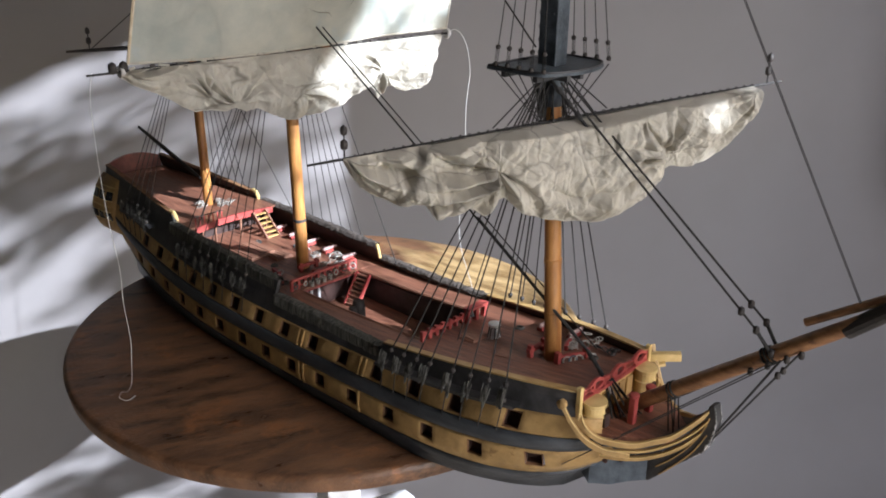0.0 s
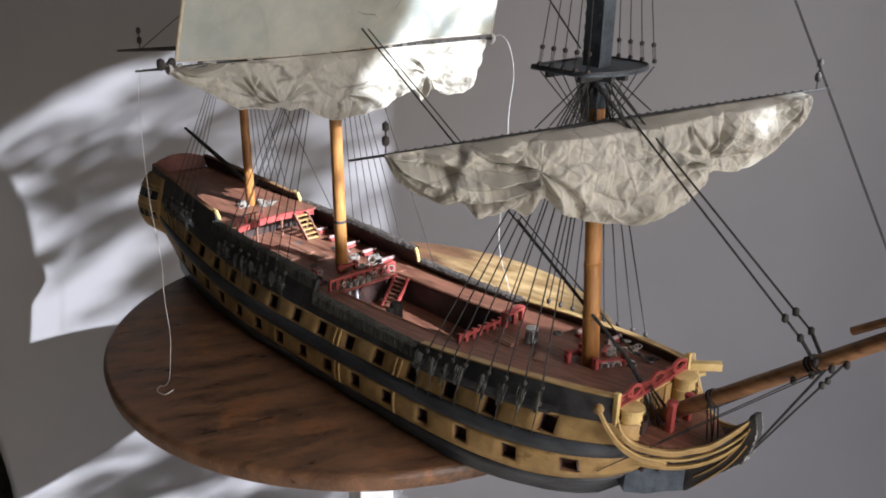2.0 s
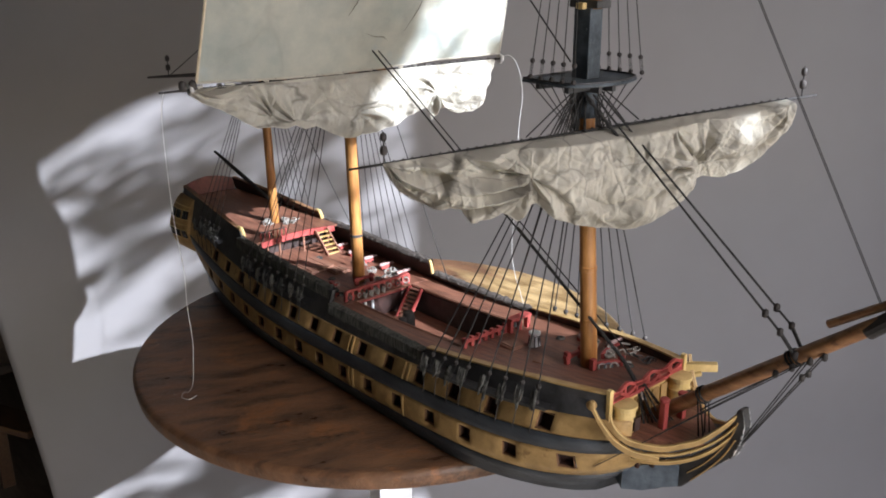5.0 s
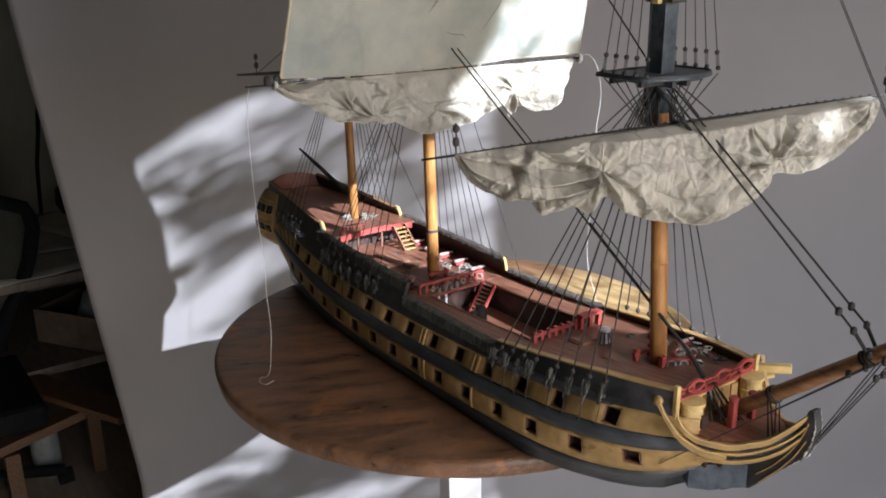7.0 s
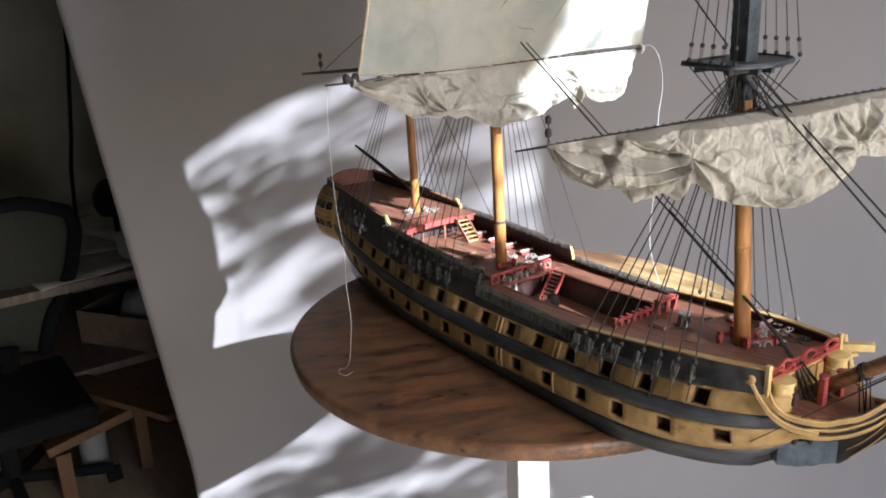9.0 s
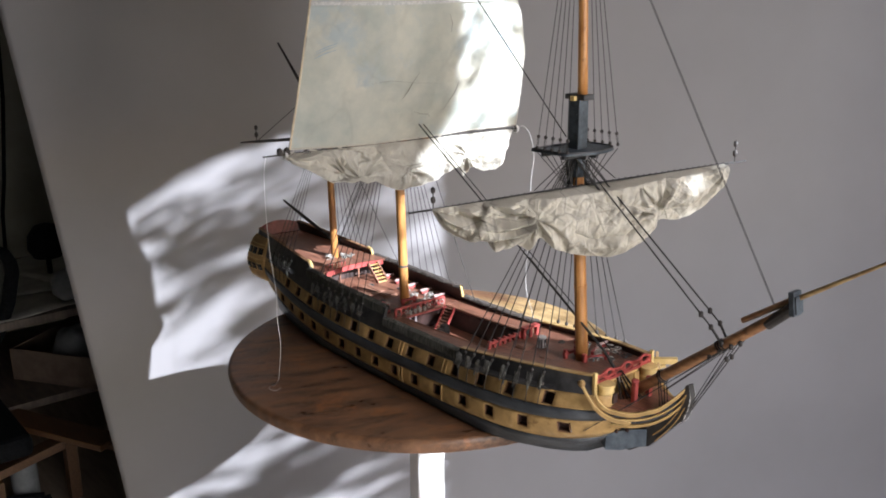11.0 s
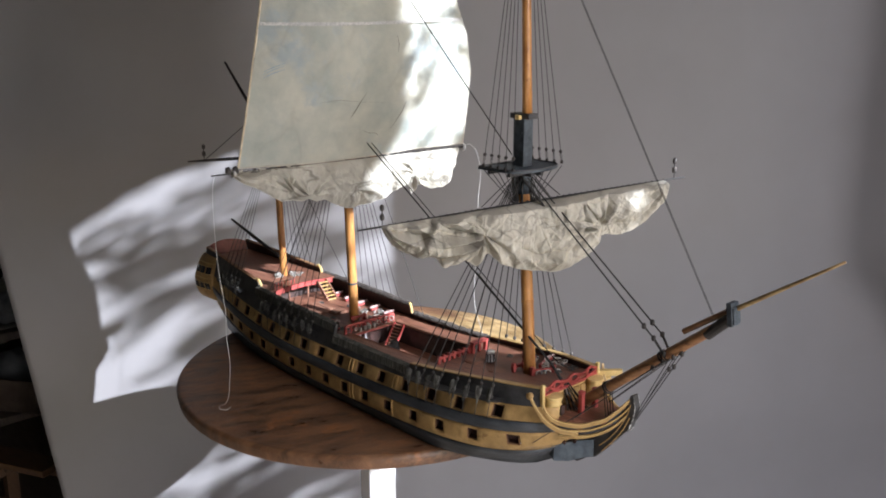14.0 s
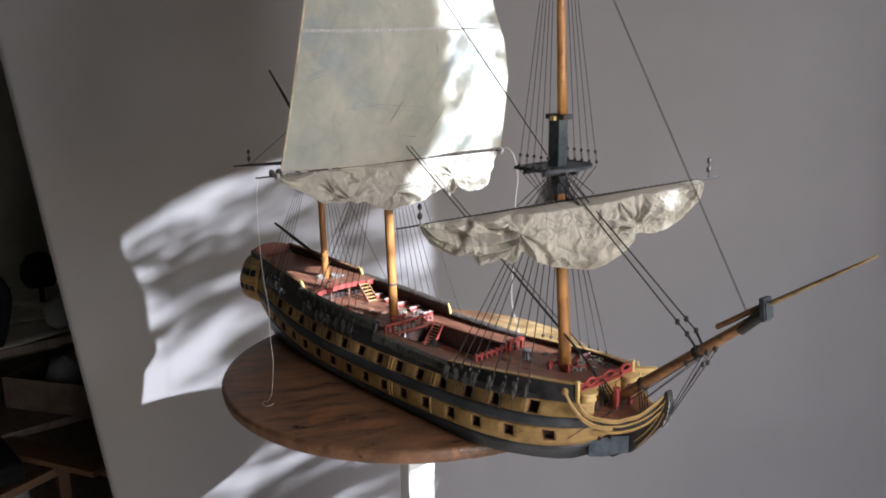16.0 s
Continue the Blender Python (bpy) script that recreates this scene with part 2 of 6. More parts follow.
def cloth(name, low, high, stain, tone, lines, crease_dark, crisp, squash=(1, 1, 1)):
    """Sailcloth: weave, sharp creases soiled and darkened with painted fold shade, water stains; some light passes
    through.
    """
    m = material(name, low, high, 13, 0.85, 0.3, spread=(0.32, 0.68), fine=60, wear=stain, wear_at=tone, wear_scale=8)
    nt = m.node_tree
    n, l = nt.nodes, nt.links
    bsdf = n["Principled BSDF"]
    co = n.new("ShaderNodeTexCoord")
    flat = n.new("ShaderNodeMapping")
    flat.inputs["Scale"].default_value = squash
    l.new(co.outputs["Object"], flat.inputs[0])
    warp = n.new("ShaderNodeTexNoise")
    warp.inputs["Scale"].default_value, warp.inputs["Detail"].default_value = 18.0, 3.0
    l.new(flat.outputs[0], warp.inputs["Vector"])
    shift = n.new("ShaderNodeVectorMath")
    shift.operation = "MULTIPLY_ADD"
    shift.inputs[1].default_value = (0.05, 0.05, 0.05)
    l.new(warp.outputs["Color"], shift.inputs[0])
    l.new(flat.outputs[0], shift.inputs[2])
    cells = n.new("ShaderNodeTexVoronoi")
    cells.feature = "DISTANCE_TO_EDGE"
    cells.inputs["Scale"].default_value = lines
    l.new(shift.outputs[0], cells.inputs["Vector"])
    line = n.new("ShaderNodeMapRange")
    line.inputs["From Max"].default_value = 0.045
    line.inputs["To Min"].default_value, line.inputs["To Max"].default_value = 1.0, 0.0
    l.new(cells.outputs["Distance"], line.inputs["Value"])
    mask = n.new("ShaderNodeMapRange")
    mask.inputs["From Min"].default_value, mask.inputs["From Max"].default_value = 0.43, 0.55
    mask.inputs["To Max"].default_value = crease_dark
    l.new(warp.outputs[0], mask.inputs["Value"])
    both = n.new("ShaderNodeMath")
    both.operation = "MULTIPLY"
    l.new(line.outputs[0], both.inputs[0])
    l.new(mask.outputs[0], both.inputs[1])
    # dark tint along the crease lines: grime together with painted fold shade
    crease_tint = n.new("ShaderNodeMix")
    crease_tint.data_type = "RGBA"
    crease_tint.inputs["B"].default_value = (0.16, 0.14, 0.115, 1)
    l.new(both.outputs[0], crease_tint.inputs["Factor"])
    l.new(bsdf.inputs["Base Color"].links[0].from_socket, crease_tint.inputs["A"])
    l.new(crease_tint.outputs["Result"], bsdf.inputs["Base Color"])
    fold = n.new("ShaderNodeBump")
    fold.inputs["Strength"].default_value, fold.inputs["Distance"].default_value = 0.55, 0.004
    cap = n.new("ShaderNodeMath")
    cap.operation = "MINIMUM"
    cap.inputs[1].default_value = 0.16
    l.new(cells.outputs["Distance"], cap.inputs[0])
    l.new(cap.outputs[0], fold.inputs["Height"])
    l.new(bsdf.inputs["Normal"].links[0].from_socket, fold.inputs["Normal"])
    l.new(fold.outputs[0], bsdf.inputs["Normal"])
    ridges = n.new("ShaderNodeTexNoise")
    ridges.noise_type = "RIDGED_MULTIFRACTAL"
    ridges.inputs["Scale"].default_value, ridges.inputs["Detail"].default_value = lines * 0.9, 4.0
    l.new(shift.outputs[0], ridges.inputs["Vector"])
    sharp = n.new("ShaderNodeBump")
    sharp.inputs["Strength"].default_value, sharp.inputs["Distance"].default_value = crisp, 0.0035
    l.new(ridges.outputs[0], sharp.inputs["Height"])
    l.new(bsdf.inputs["Normal"].links[0].from_socket, sharp.inputs["Normal"])
    l.new(sharp.outputs[0], bsdf.inputs["Normal"])
    tr = n.new("ShaderNodeBsdfTranslucent")
    tr.inputs["Color"].default_value = (*high, 1)
    mix = n.new("ShaderNodeMixShader")
    mix.inputs[0].default_value = 0.20
    l.new(bsdf.outputs[0], mix.inputs[1])
    l.new(tr.outputs[0], mix.inputs[2])
    l.new(mix.outputs[0], n["Material Output"].inputs[0])
    return m


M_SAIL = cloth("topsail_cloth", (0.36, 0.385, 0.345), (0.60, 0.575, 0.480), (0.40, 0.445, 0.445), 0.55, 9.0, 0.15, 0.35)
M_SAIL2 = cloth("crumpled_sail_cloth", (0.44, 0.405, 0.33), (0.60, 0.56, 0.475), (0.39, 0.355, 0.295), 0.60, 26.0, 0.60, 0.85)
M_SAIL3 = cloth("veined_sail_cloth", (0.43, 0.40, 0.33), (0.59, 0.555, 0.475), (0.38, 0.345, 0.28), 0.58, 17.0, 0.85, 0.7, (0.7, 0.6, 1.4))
M_DARK_THREAD = material("dark_thread", (0.20, 0.19, 0.155), (0.30, 0.285, 0.23), 200, 0.9, 0.2)
M_BLUE = material("blue_pencil", (0.22, 0.33, 0.44), (0.34, 0.44, 0.53), 200, 0.9, 0.2)
M_HEM = material("sail_hem", (0.52, 0.42, 0.28), (0.66, 0.56, 0.40), 80, 0.85, 0.3)

M_PAPER = material("grey_paper", (0.239, 0.225, 0.226), (0.270, 0.255, 0.256), 2.5, 0.85, 0.06, spread=(0.3, 0.7), fine=200)
M_TABLE = material("table_wood", (0.088, 0.044, 0.025), (0.280, 0.140, 0.070), 15, 0.34, 0.6, stretch=(0.9, 2.6, 1.0), spread=(0.34, 0.70), fine=14, wear=(0.31, 0.130, 0.050), wear_at=0.545, wear_scale=8, rough_var=0.22, turn=-66, wear2=((0.042, 0.025, 0.016), 0.52, 14, 0.15))


def paint_sunlit_patch(m, centre, reach, low, high):
    """A paler straw-coloured patch with a ragged border: sunlight painted into the wood's colour."""
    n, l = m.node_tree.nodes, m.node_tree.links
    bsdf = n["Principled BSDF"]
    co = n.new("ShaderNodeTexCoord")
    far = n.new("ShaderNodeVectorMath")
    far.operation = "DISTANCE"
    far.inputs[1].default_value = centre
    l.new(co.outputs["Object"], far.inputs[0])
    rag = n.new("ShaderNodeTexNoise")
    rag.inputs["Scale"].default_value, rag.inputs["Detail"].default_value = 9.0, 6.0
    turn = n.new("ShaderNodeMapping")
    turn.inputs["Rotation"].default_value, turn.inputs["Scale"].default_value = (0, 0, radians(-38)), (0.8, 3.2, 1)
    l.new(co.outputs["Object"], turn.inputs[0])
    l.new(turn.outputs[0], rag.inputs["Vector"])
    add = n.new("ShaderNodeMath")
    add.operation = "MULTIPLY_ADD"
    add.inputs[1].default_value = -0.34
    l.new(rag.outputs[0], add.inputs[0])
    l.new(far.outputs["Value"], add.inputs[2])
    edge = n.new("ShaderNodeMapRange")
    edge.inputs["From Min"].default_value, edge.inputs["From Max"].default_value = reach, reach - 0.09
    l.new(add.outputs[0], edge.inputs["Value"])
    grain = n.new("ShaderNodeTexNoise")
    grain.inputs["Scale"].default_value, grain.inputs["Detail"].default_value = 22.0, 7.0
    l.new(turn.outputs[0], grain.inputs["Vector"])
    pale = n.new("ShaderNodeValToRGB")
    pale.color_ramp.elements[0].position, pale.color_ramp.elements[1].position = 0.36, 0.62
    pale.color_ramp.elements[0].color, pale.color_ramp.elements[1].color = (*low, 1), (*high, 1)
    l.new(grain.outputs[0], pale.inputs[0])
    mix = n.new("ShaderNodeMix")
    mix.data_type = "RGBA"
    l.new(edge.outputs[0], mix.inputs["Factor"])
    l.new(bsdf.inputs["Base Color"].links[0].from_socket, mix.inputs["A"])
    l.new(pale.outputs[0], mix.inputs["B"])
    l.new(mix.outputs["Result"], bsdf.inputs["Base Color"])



def chips(m, colour, scale, level):
    """Small pale chips and scratches knocked out of the surface."""
    n, l = m.node_tree.nodes, m.node_tree.links
    bsdf = n["Principled BSDF"]
    co = n.new("ShaderNodeTexCoord")
    spot = n.new("ShaderNodeTexNoise")
    spot.inputs["Scale"].default_value, spot.inputs["Detail"].default_value, spot.inputs["Roughness"].default_value = scale, 5.0, 0.65
    l.new(co.outputs["Object"], spot.inputs["Vector"])
    cut = n.new("ShaderNodeMapRange")
    cut.inputs["From Min"].default_value, cut.inputs["From Max"].default_value, cut.inputs["To Max"].default_value = level, level + 0.03, 0.8
    l.new(spot.outputs[0], cut.inputs["Value"])
    mix = n.new("ShaderNodeMix")
    mix.data_type = "RGBA"
    mix.inputs["B"].default_value = (*colour, 1)
    l.new(cut.outputs[0], mix.inputs["Factor"])
    l.new(bsdf.inputs["Base Color"].links[0].from_socket, mix.inputs["A"])
    l.new(mix.outputs["Result"], bsdf.inputs["Base Color"])


chips(M_TABLE, (0.42, 0.36, 0.30), 44, 0.700)
chips(M_YELLOW, (0.16, 0.11, 0.06), 170, 0.70)
chips(M_WALE, (0.20, 0.20, 0.20), 150, 0.72)
# painted brightness where the sun falls on the table behind the ship
paint_sunlit_patch(M_TABLE, (0.12, 0.27, 1.0), 0.085, (0.22, 0.135, 0.055), (0.50, 0.345, 0.165))
M_POST = material("white_gloss_paint", (0.76, 0.77, 0.78), (0.84, 0.84, 0.84), 12, 0.45, 0.08)
M_DRAPE = material("white_cloth_cover", (0.72, 0.73, 0.74), (0.82, 0.82, 0.81), 10, 0.8, 0.2)
M_WALL = material("dim_plaster", (0.243, 0.235, 0.186), (0.308, 0.300, 0.243), 5, 0.9, 0.1)
M_ROOM = material("room_plaster", (0.16, 0.158, 0.154), (0.20, 0.197, 0.192), 5, 0.9, 0.1)
M_FLOOR = material("floor_boards", (0.20, 0.155, 0.115), (0.30, 0.235, 0.175), 8, 0.5, 0.2, stretch=(1, 6, 1))
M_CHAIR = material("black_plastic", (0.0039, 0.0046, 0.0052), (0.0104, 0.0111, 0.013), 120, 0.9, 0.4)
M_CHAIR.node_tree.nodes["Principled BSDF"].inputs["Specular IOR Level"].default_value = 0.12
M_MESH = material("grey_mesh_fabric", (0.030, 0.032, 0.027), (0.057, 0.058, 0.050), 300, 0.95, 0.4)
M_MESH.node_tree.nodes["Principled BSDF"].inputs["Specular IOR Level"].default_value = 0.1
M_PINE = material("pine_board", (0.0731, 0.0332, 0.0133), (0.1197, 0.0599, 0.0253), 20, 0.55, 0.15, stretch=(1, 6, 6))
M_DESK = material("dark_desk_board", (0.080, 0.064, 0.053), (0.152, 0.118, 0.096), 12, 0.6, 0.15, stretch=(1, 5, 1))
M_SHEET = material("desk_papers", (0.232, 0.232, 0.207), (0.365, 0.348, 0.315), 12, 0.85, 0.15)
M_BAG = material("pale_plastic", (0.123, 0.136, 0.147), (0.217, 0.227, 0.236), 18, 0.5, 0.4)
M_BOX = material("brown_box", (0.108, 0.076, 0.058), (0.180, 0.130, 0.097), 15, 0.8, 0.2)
M_LEAF = material("leaves", (0.03, 0.07, 0.02), (0.07, 0.13, 0.035), 30, 0.5, 0.1)
M_BARK = material("bark", (0.06, 0.045, 0.03), (0.13, 0.10, 0.07), 20, 0.9, 0.6)

# ---------------------------------------------------------------- room
X0, X1, Y0, Y1, ZC = -2.9, 2.15, -2.0, 3.0, 3.3


def structure(ob, label, category):
    return tagged(ob, label, category, kind="structure")


structure(part("floor", Geo().box(((X0 + X1) / 2, (Y0 + Y1) / 2, -0.06), (X1 - X0 + 0.6, Y1 - Y0 + 0.6, 0.12)), M_FLOOR), "dark worn floor boards of the dim room", "floor")
structure(part("ceiling", Geo().box(((X0 + X1) / 2, (Y0 + Y1) / 2, ZC + 0.06), (X1 - X0 + 0.6, Y1 - Y0 + 0.6, 0.12)), M_ROOM), "plain pale plaster ceiling", "ceiling")
structure(part("wall_west", Geo().box((X0 - 0.1, (Y0 + Y1) / 2, ZC / 2), (0.2, Y1 - Y0 + 0.4, ZC)), M_WALL), "dim olive grey plaster wall behind the desk", "wall")
structure(part("wall_north", Geo().box(((X0 + X1) / 2, Y1 + 0.1, ZC / 2), (X1 - X0, 0.2, ZC)), M_ROOM), "plain plaster wall", "wall")


structure(part("wall_south", Geo().box(((X0 + X1) / 2, Y0 - 0.1, ZC / 2), (X1 - X0, 0.2, ZC)), M_ROOM), "plain plaster wall", "wall")
# the unseen east wall has three openings: a high sunny one, a low one and a small one above that
WIN = (0.517, 1.27, 1.05, 2.99)
# the low and middle openings are added to go with the fill lamps
LOW_FILL = (-1.07, 0.23, 0.03, 1.42)
MID_FILL = (-0.26, 0.20, 1.48, 2.40)
g = Geo()
for a, b, za, zb in ((Y0, LOW_FILL[0], 0, ZC), (LOW_FILL[1], WIN[0], 0, ZC), (WIN[1], Y1, 0, ZC), (LOW_FILL[0], LOW_FILL[1], 0, LOW_FILL[2]), (LOW_FILL[0], MID_FILL[0], LOW_FILL[3], ZC), (MID_FILL[1], LOW_FILL[1], LOW_FILL[3], ZC), (MID_FILL[0], MID_FILL[1], LOW_FILL[3], MID_FILL[2]), (MID_FILL[0], MID_FILL[1], MID_FILL[3], ZC), (WIN[0], WIN[1], 0, WIN[2]), (WIN[0], WIN[1], WIN[3], ZC)):
    g.box((X1 + 0.1, (a + b) / 2, (za + zb) / 2), (0.2, b - a, zb - za))
structure(part("wall_east", g, M_ROOM), "unseen plaster wall with a sunny window and two added openings", "wall")

# the grey sheet behind the ship: a flat part, then a fold towards the viewer that opens near the floor
N_BACK, U_BACK, D_BACK = Vector((0.809, -0.588, 0)), Vector((0.588, 0.809, 0)), -0.755
FOLD = 1.25


def back_point(s, z):
    """A point of the sheet: s metres along it, z up."""
    ripple = 0.004 * noise.noise(Vector((s * 1.3, z * 0.9, 3.0)))
    bend, radius = 1.265 + 0.60 * max(0.0, 1.00 - z), 0.110 + 0.35 * max(0.0, 0.90 - z)
    if s <= bend:
        return D_BACK * N_BACK + s * U_BACK + ripple * N_BACK + Vector((0, 0, z))
    a = min((s - bend) / radius, FOLD)
    rest = max(0.0, (s - bend) - FOLD * radius)
    p = D_BACK * N_BACK + (bend + radius * math.sin(a) + rest * math.cos(a)) * U_BACK + (radius * (1 - math.cos(a)) + rest * math.sin(a)) * N_BACK
    return p + ripple * N_BACK + Vector((0, 0, z))


rows = []
SWEEP = 0.32
for i in range(61):
    w = -0.95 + 3.35 * i / 60
    if w < 0:
        a = min(-w / SWEEP, math.pi / 2)
        ahead = SWEEP * (1 - math.cos(a)) + max(0.0, -w - SWEEP * math.pi / 2)
        z = SWEEP * (1 - math.sin(a)) + 0.003
    else:
        ahead, z = 0.0, w + SWEEP + 0.003
    left = -0.793 - 0.126 * (w + SWEEP - 0.491)
    rows.append([back_point(left + (2.15 - left) * k / 200, z) + ahead * N_BACK for k in range(201)])
backdrop_sheet = part("backdrop_sheet", Geo().sheet(rows), M_PAPER, smooth=True, thick=0.004)
tagged(backdrop_sheet, "large plain grey paper sheet hung behind the ship", "backdrop sheet")

# unseen tree added outside the east window, its leaves placed to break up the sun
dapple_tree = thing("dapple_tree", (5.2, 3.2, 0.0), "unseen leafy tree added outside the sunny window to dapple the sun", "tree")
g = Geo().tube([(5.2, 3.2, 0), (5.15, 3.18, 1.5), (5.2, 3.25, 3.0), (5.1, 3.2, 4.6), (5.15, 3.2, 6.2)], [0.13, 0.11, 0.09, 0.06, 0.02], 10)
part("trunk", g, M_BARK, dapple_tree, smooth=True)
rnd = random.Random(5)
crown = Geo()


def in_beam(x, v, w):
    """The place at x whose shadow crosses the window wall at v metres across and w metres up."""
    k = (x - X1) / math.cos(radians(SUN_AZ))
    base = Vector((X1, (v + X1 * math.sin(radians(SUN_AZ))) / math.cos(radians(SUN_AZ)), w))
    return base + Vector((x - X1, k * math.sin(radians(SUN_AZ)), k * math.tan(radians(SUN_EL))))


def leaf(p, ln, wd, tilt):
    t = Euler((rnd.uniform(-0.5, 0.5), tilt, math.pi / 2 + rnd.uniform(-0.4, 0.4))).to_matrix()
    blade = [(-ln / 2, 0, 0), (-ln / 5, wd, 0.004), (ln / 5, wd * 0.9, 0.004), (ln / 2, 0, -0.01), (ln / 5, -wd * 0.9, 0.004), (-ln / 5, -wd, 0.004)]
    t = t @ Matrix.Rotation(radians(90), 3, "X")
    crown.add([t @ Vector(q) + p for q in blade], [(0, 1, 5), (1, 2, 4, 5), (2, 3, 4)])


def spray(x, v0, v1, w, rise, n, thick):
    """A nearly level spray of narrow leaves on a twig."""
    a, b = in_beam(x, v0, w), in_beam(x, v1, w + rise)
    part("twig", Geo().tube([a, a.lerp(b, 0.5) + Vector((0, 0, 0.01)), b], [0.004, 0.003, 0.0015], 5), M_BARK, dapple_tree)
    for k in range(n):
        p = a.lerp(b, rnd.random()) + Vector((rnd.gauss(0, 0.05), rnd.gauss(0, 0.02), rnd.gauss(0, thick)))
        leaf(p, rnd.uniform(0.06, 0.15), rnd.uniform(0.004, 0.009), rnd.uniform(-0.15, 0.15) - math.atan2(rise, v1 - v0))


# dense clumps at the near side of the opening
for v_a, v_b, w_a, w_b, count in ((-0.045, 0.014, 2.215, 2.325, 30), (-0.05, -0.010, 2.39, 2.50, 18)):
    for k in range(count):
        leaf(in_beam(rnd.uniform(2.35, 2.6), rnd.uniform(v_a, v_b), rnd.uniform(w_a, w_b)), rnd.uniform(0.03, 0.06), rnd.uniform(0.005, 0.010), rnd.uniform(-0.7, 0.7))
# a lobed leafy edge beside the opening
for k in range(260):
    w = rnd.uniform(2.50, 3.05)
    edge = lerp(w, [2.49, 2.52, 2.55, 2.60, 2.64, 2.70, 2.73, 2.77, 2.80, 2.95], [-0.03, 0.008, 0.035, 0.050, 0.036, 0.045, 0.025, 0.020, 0.0, 0.01])
    leaf(in_beam(rnd.uniform(2.4, 2.7), edge - abs(rnd.gauss(0, 0.030)) - 0.020, w), rnd.uniform(0.04, 0.06), rnd.uniform(0.010, 0.018), rnd.uniform(-0.7, 0.7))
# a dense slanting bough across the top of the opening
for k in range(420):
    v = rnd.uniform(-0.08, 0.85)
    rim = 2.808 + 0.40 * (v - 0.128)
    leaf(in_beam(rnd.uniform(3.4, 4.2), v, rim + 0.022 + abs(rnd.gauss(0, 0.07))), rnd.uniform(0.07, 0.12), rnd.uniform(0.012, 0.022), rnd.uniform(-0.55, -0.15))
# slender steep leaves near the edge
for k in range(20):
    leaf(in_beam(rnd.uniform(2.38, 2.6), rnd.uniform(0.045, 0.11), rnd.uniform(2.50, 2.74)), rnd.uniform(0.04, 0.08), rnd.uniform(0.002, 0.005), rnd.uniform(-1.15, -0.85))
# thin short sprays near the edge of the gap
for k in range(9):
    v0 = rnd.uniform(0.10, 0.30)
    spray(rnd.uniform(2.5, 3.2), v0, v0 + rnd.uniform(0.06, 0.16), rnd.uniform(2.52, 2.82), rnd.uniform(0.01, 0.05), rnd.randint(4, 8), 0.004)
# single leaves added at the edge of the gap, in place of the sail corner's shadow
for v, w in ((0.170, 2.555), (0.185, 2.545), (0.195, 2.534), (0.175, 2.535), (0.150, 2.690)):
    leaf(in_beam(2.40, v, w), 0.05, 0.012, -0.10)
# a middle crossed by rising sprays, a thickening far side
for k in range(22):
    w = 2.32 + 0.50 * (k + 0.6 * rnd.random()) / 22
    v0 = rnd.uniform(0.13 if w > 2.52 else 0.19, 0.42)
    ln = rnd.uniform(0.16, 0.36)
    spray(rnd.uniform(3.0, 4.8), v0, v0 + ln, w, ln * rnd.uniform(0.10, 0.40), rnd.randint(7, 14), rnd.choice((0.004, 0.009)))
for k in range(40):
    w = rnd.uniform(1.62, 2.08)
    v0 = rnd.uniform(0.06, 0.34) if k < 18 else rnd.uniform(0.26, 0.56)
    ln = rnd.uniform(0.2, 0.42)
    spray(rnd.uniform(2.5, 4.2), v0, v0 + ln, w, ln * rnd.uniform(0.08, 0.36), 12, 0.007)
# a few low sprays whose shade falls on the post and the plinth
for k in range(9):
    v0 = rnd.uniform(-0.10, 0.10)
    spray(rnd.uniform(2.6, 3.6), v0, v0 + rnd.uniform(0.08, 0.16), rnd.uniform(1.66, 2.02), rnd.uniform(0.02, 0.05), 10, 0.008)
for k in range(6):
    v0 = rnd.uniform(0.42, 0.50)
    spray(rnd.uniform(2.35, 2.6), v0, v0 + rnd.uniform(0.2, 0.35), rnd.uniform(2.06, 2.36), rnd.uniform(0.0, 0.05), 8, 0.004)
for k in range(110):
    v = 0.80 - abs(rnd.gauss(0, 0.15))
    leaf(in_beam(rnd.uniform(2.8, 4.2), v, rnd.uniform(1.7, 3.0)), rnd.uniform(0.06, 0.14), rnd.uniform(0.008, 0.018), rnd.uniform(-0.3, 0.1))
for k in range(4):
    p = in_beam(3.6, rnd.uniform(0.3, 0.7), rnd.uniform(1.8, 2.9))
    part("limb", Geo().tube([(5.15, 3.2, p.z - 0.3), (4.4, (3.2 + p.y) / 2, p.z), p], [0.02, 0.012, 0.004], 6), M_BARK, dapple_tree)
part("crown", crown, M_LEAF, dapple_tree, "many narrow green leaves")
structure(part("ground", Geo().box((60, 0, -0.5), (115, 200, 0.3)), M_LEAF), "garden ground outside", "ground")

# ---------------------------------------------------------------- table and stand
CX, CY, RT, TT = 0.0077, 0.0352, 0.3469, 0.0235
round_table = thing("round_table", (CX, CY, 0.55), "round dark-stained wooden tabletop on a square white post", "table")
prof = [(0.0005, 1.0 - TT)] + [(RT - 0.016, 1.0 - TT)]
prof += [(RT - 0.007 + 0.005 * math.cos(a), 1.0 - TT + 0.005 + 0.005 * math.sin(a)) for a in [radians(x) for x in range(-90, 1, 15)]]
prof += [(RT - 0.007 + 0.007 * math.cos(a), 1.0 - 0.007 + 0.007 * math.sin(a)) for a in [radians(x) for x in range(0, 91, 15)]]
prof += [(RT - 0.03, 1.0 + 0.0003), (0.0005, 1.0)]
part("tabletop", Geo().lathe((CX, CY, 0), prof, 128), M_TABLE, round_table, "worn dark brown wooden top with a rounded edge", smooth=True)
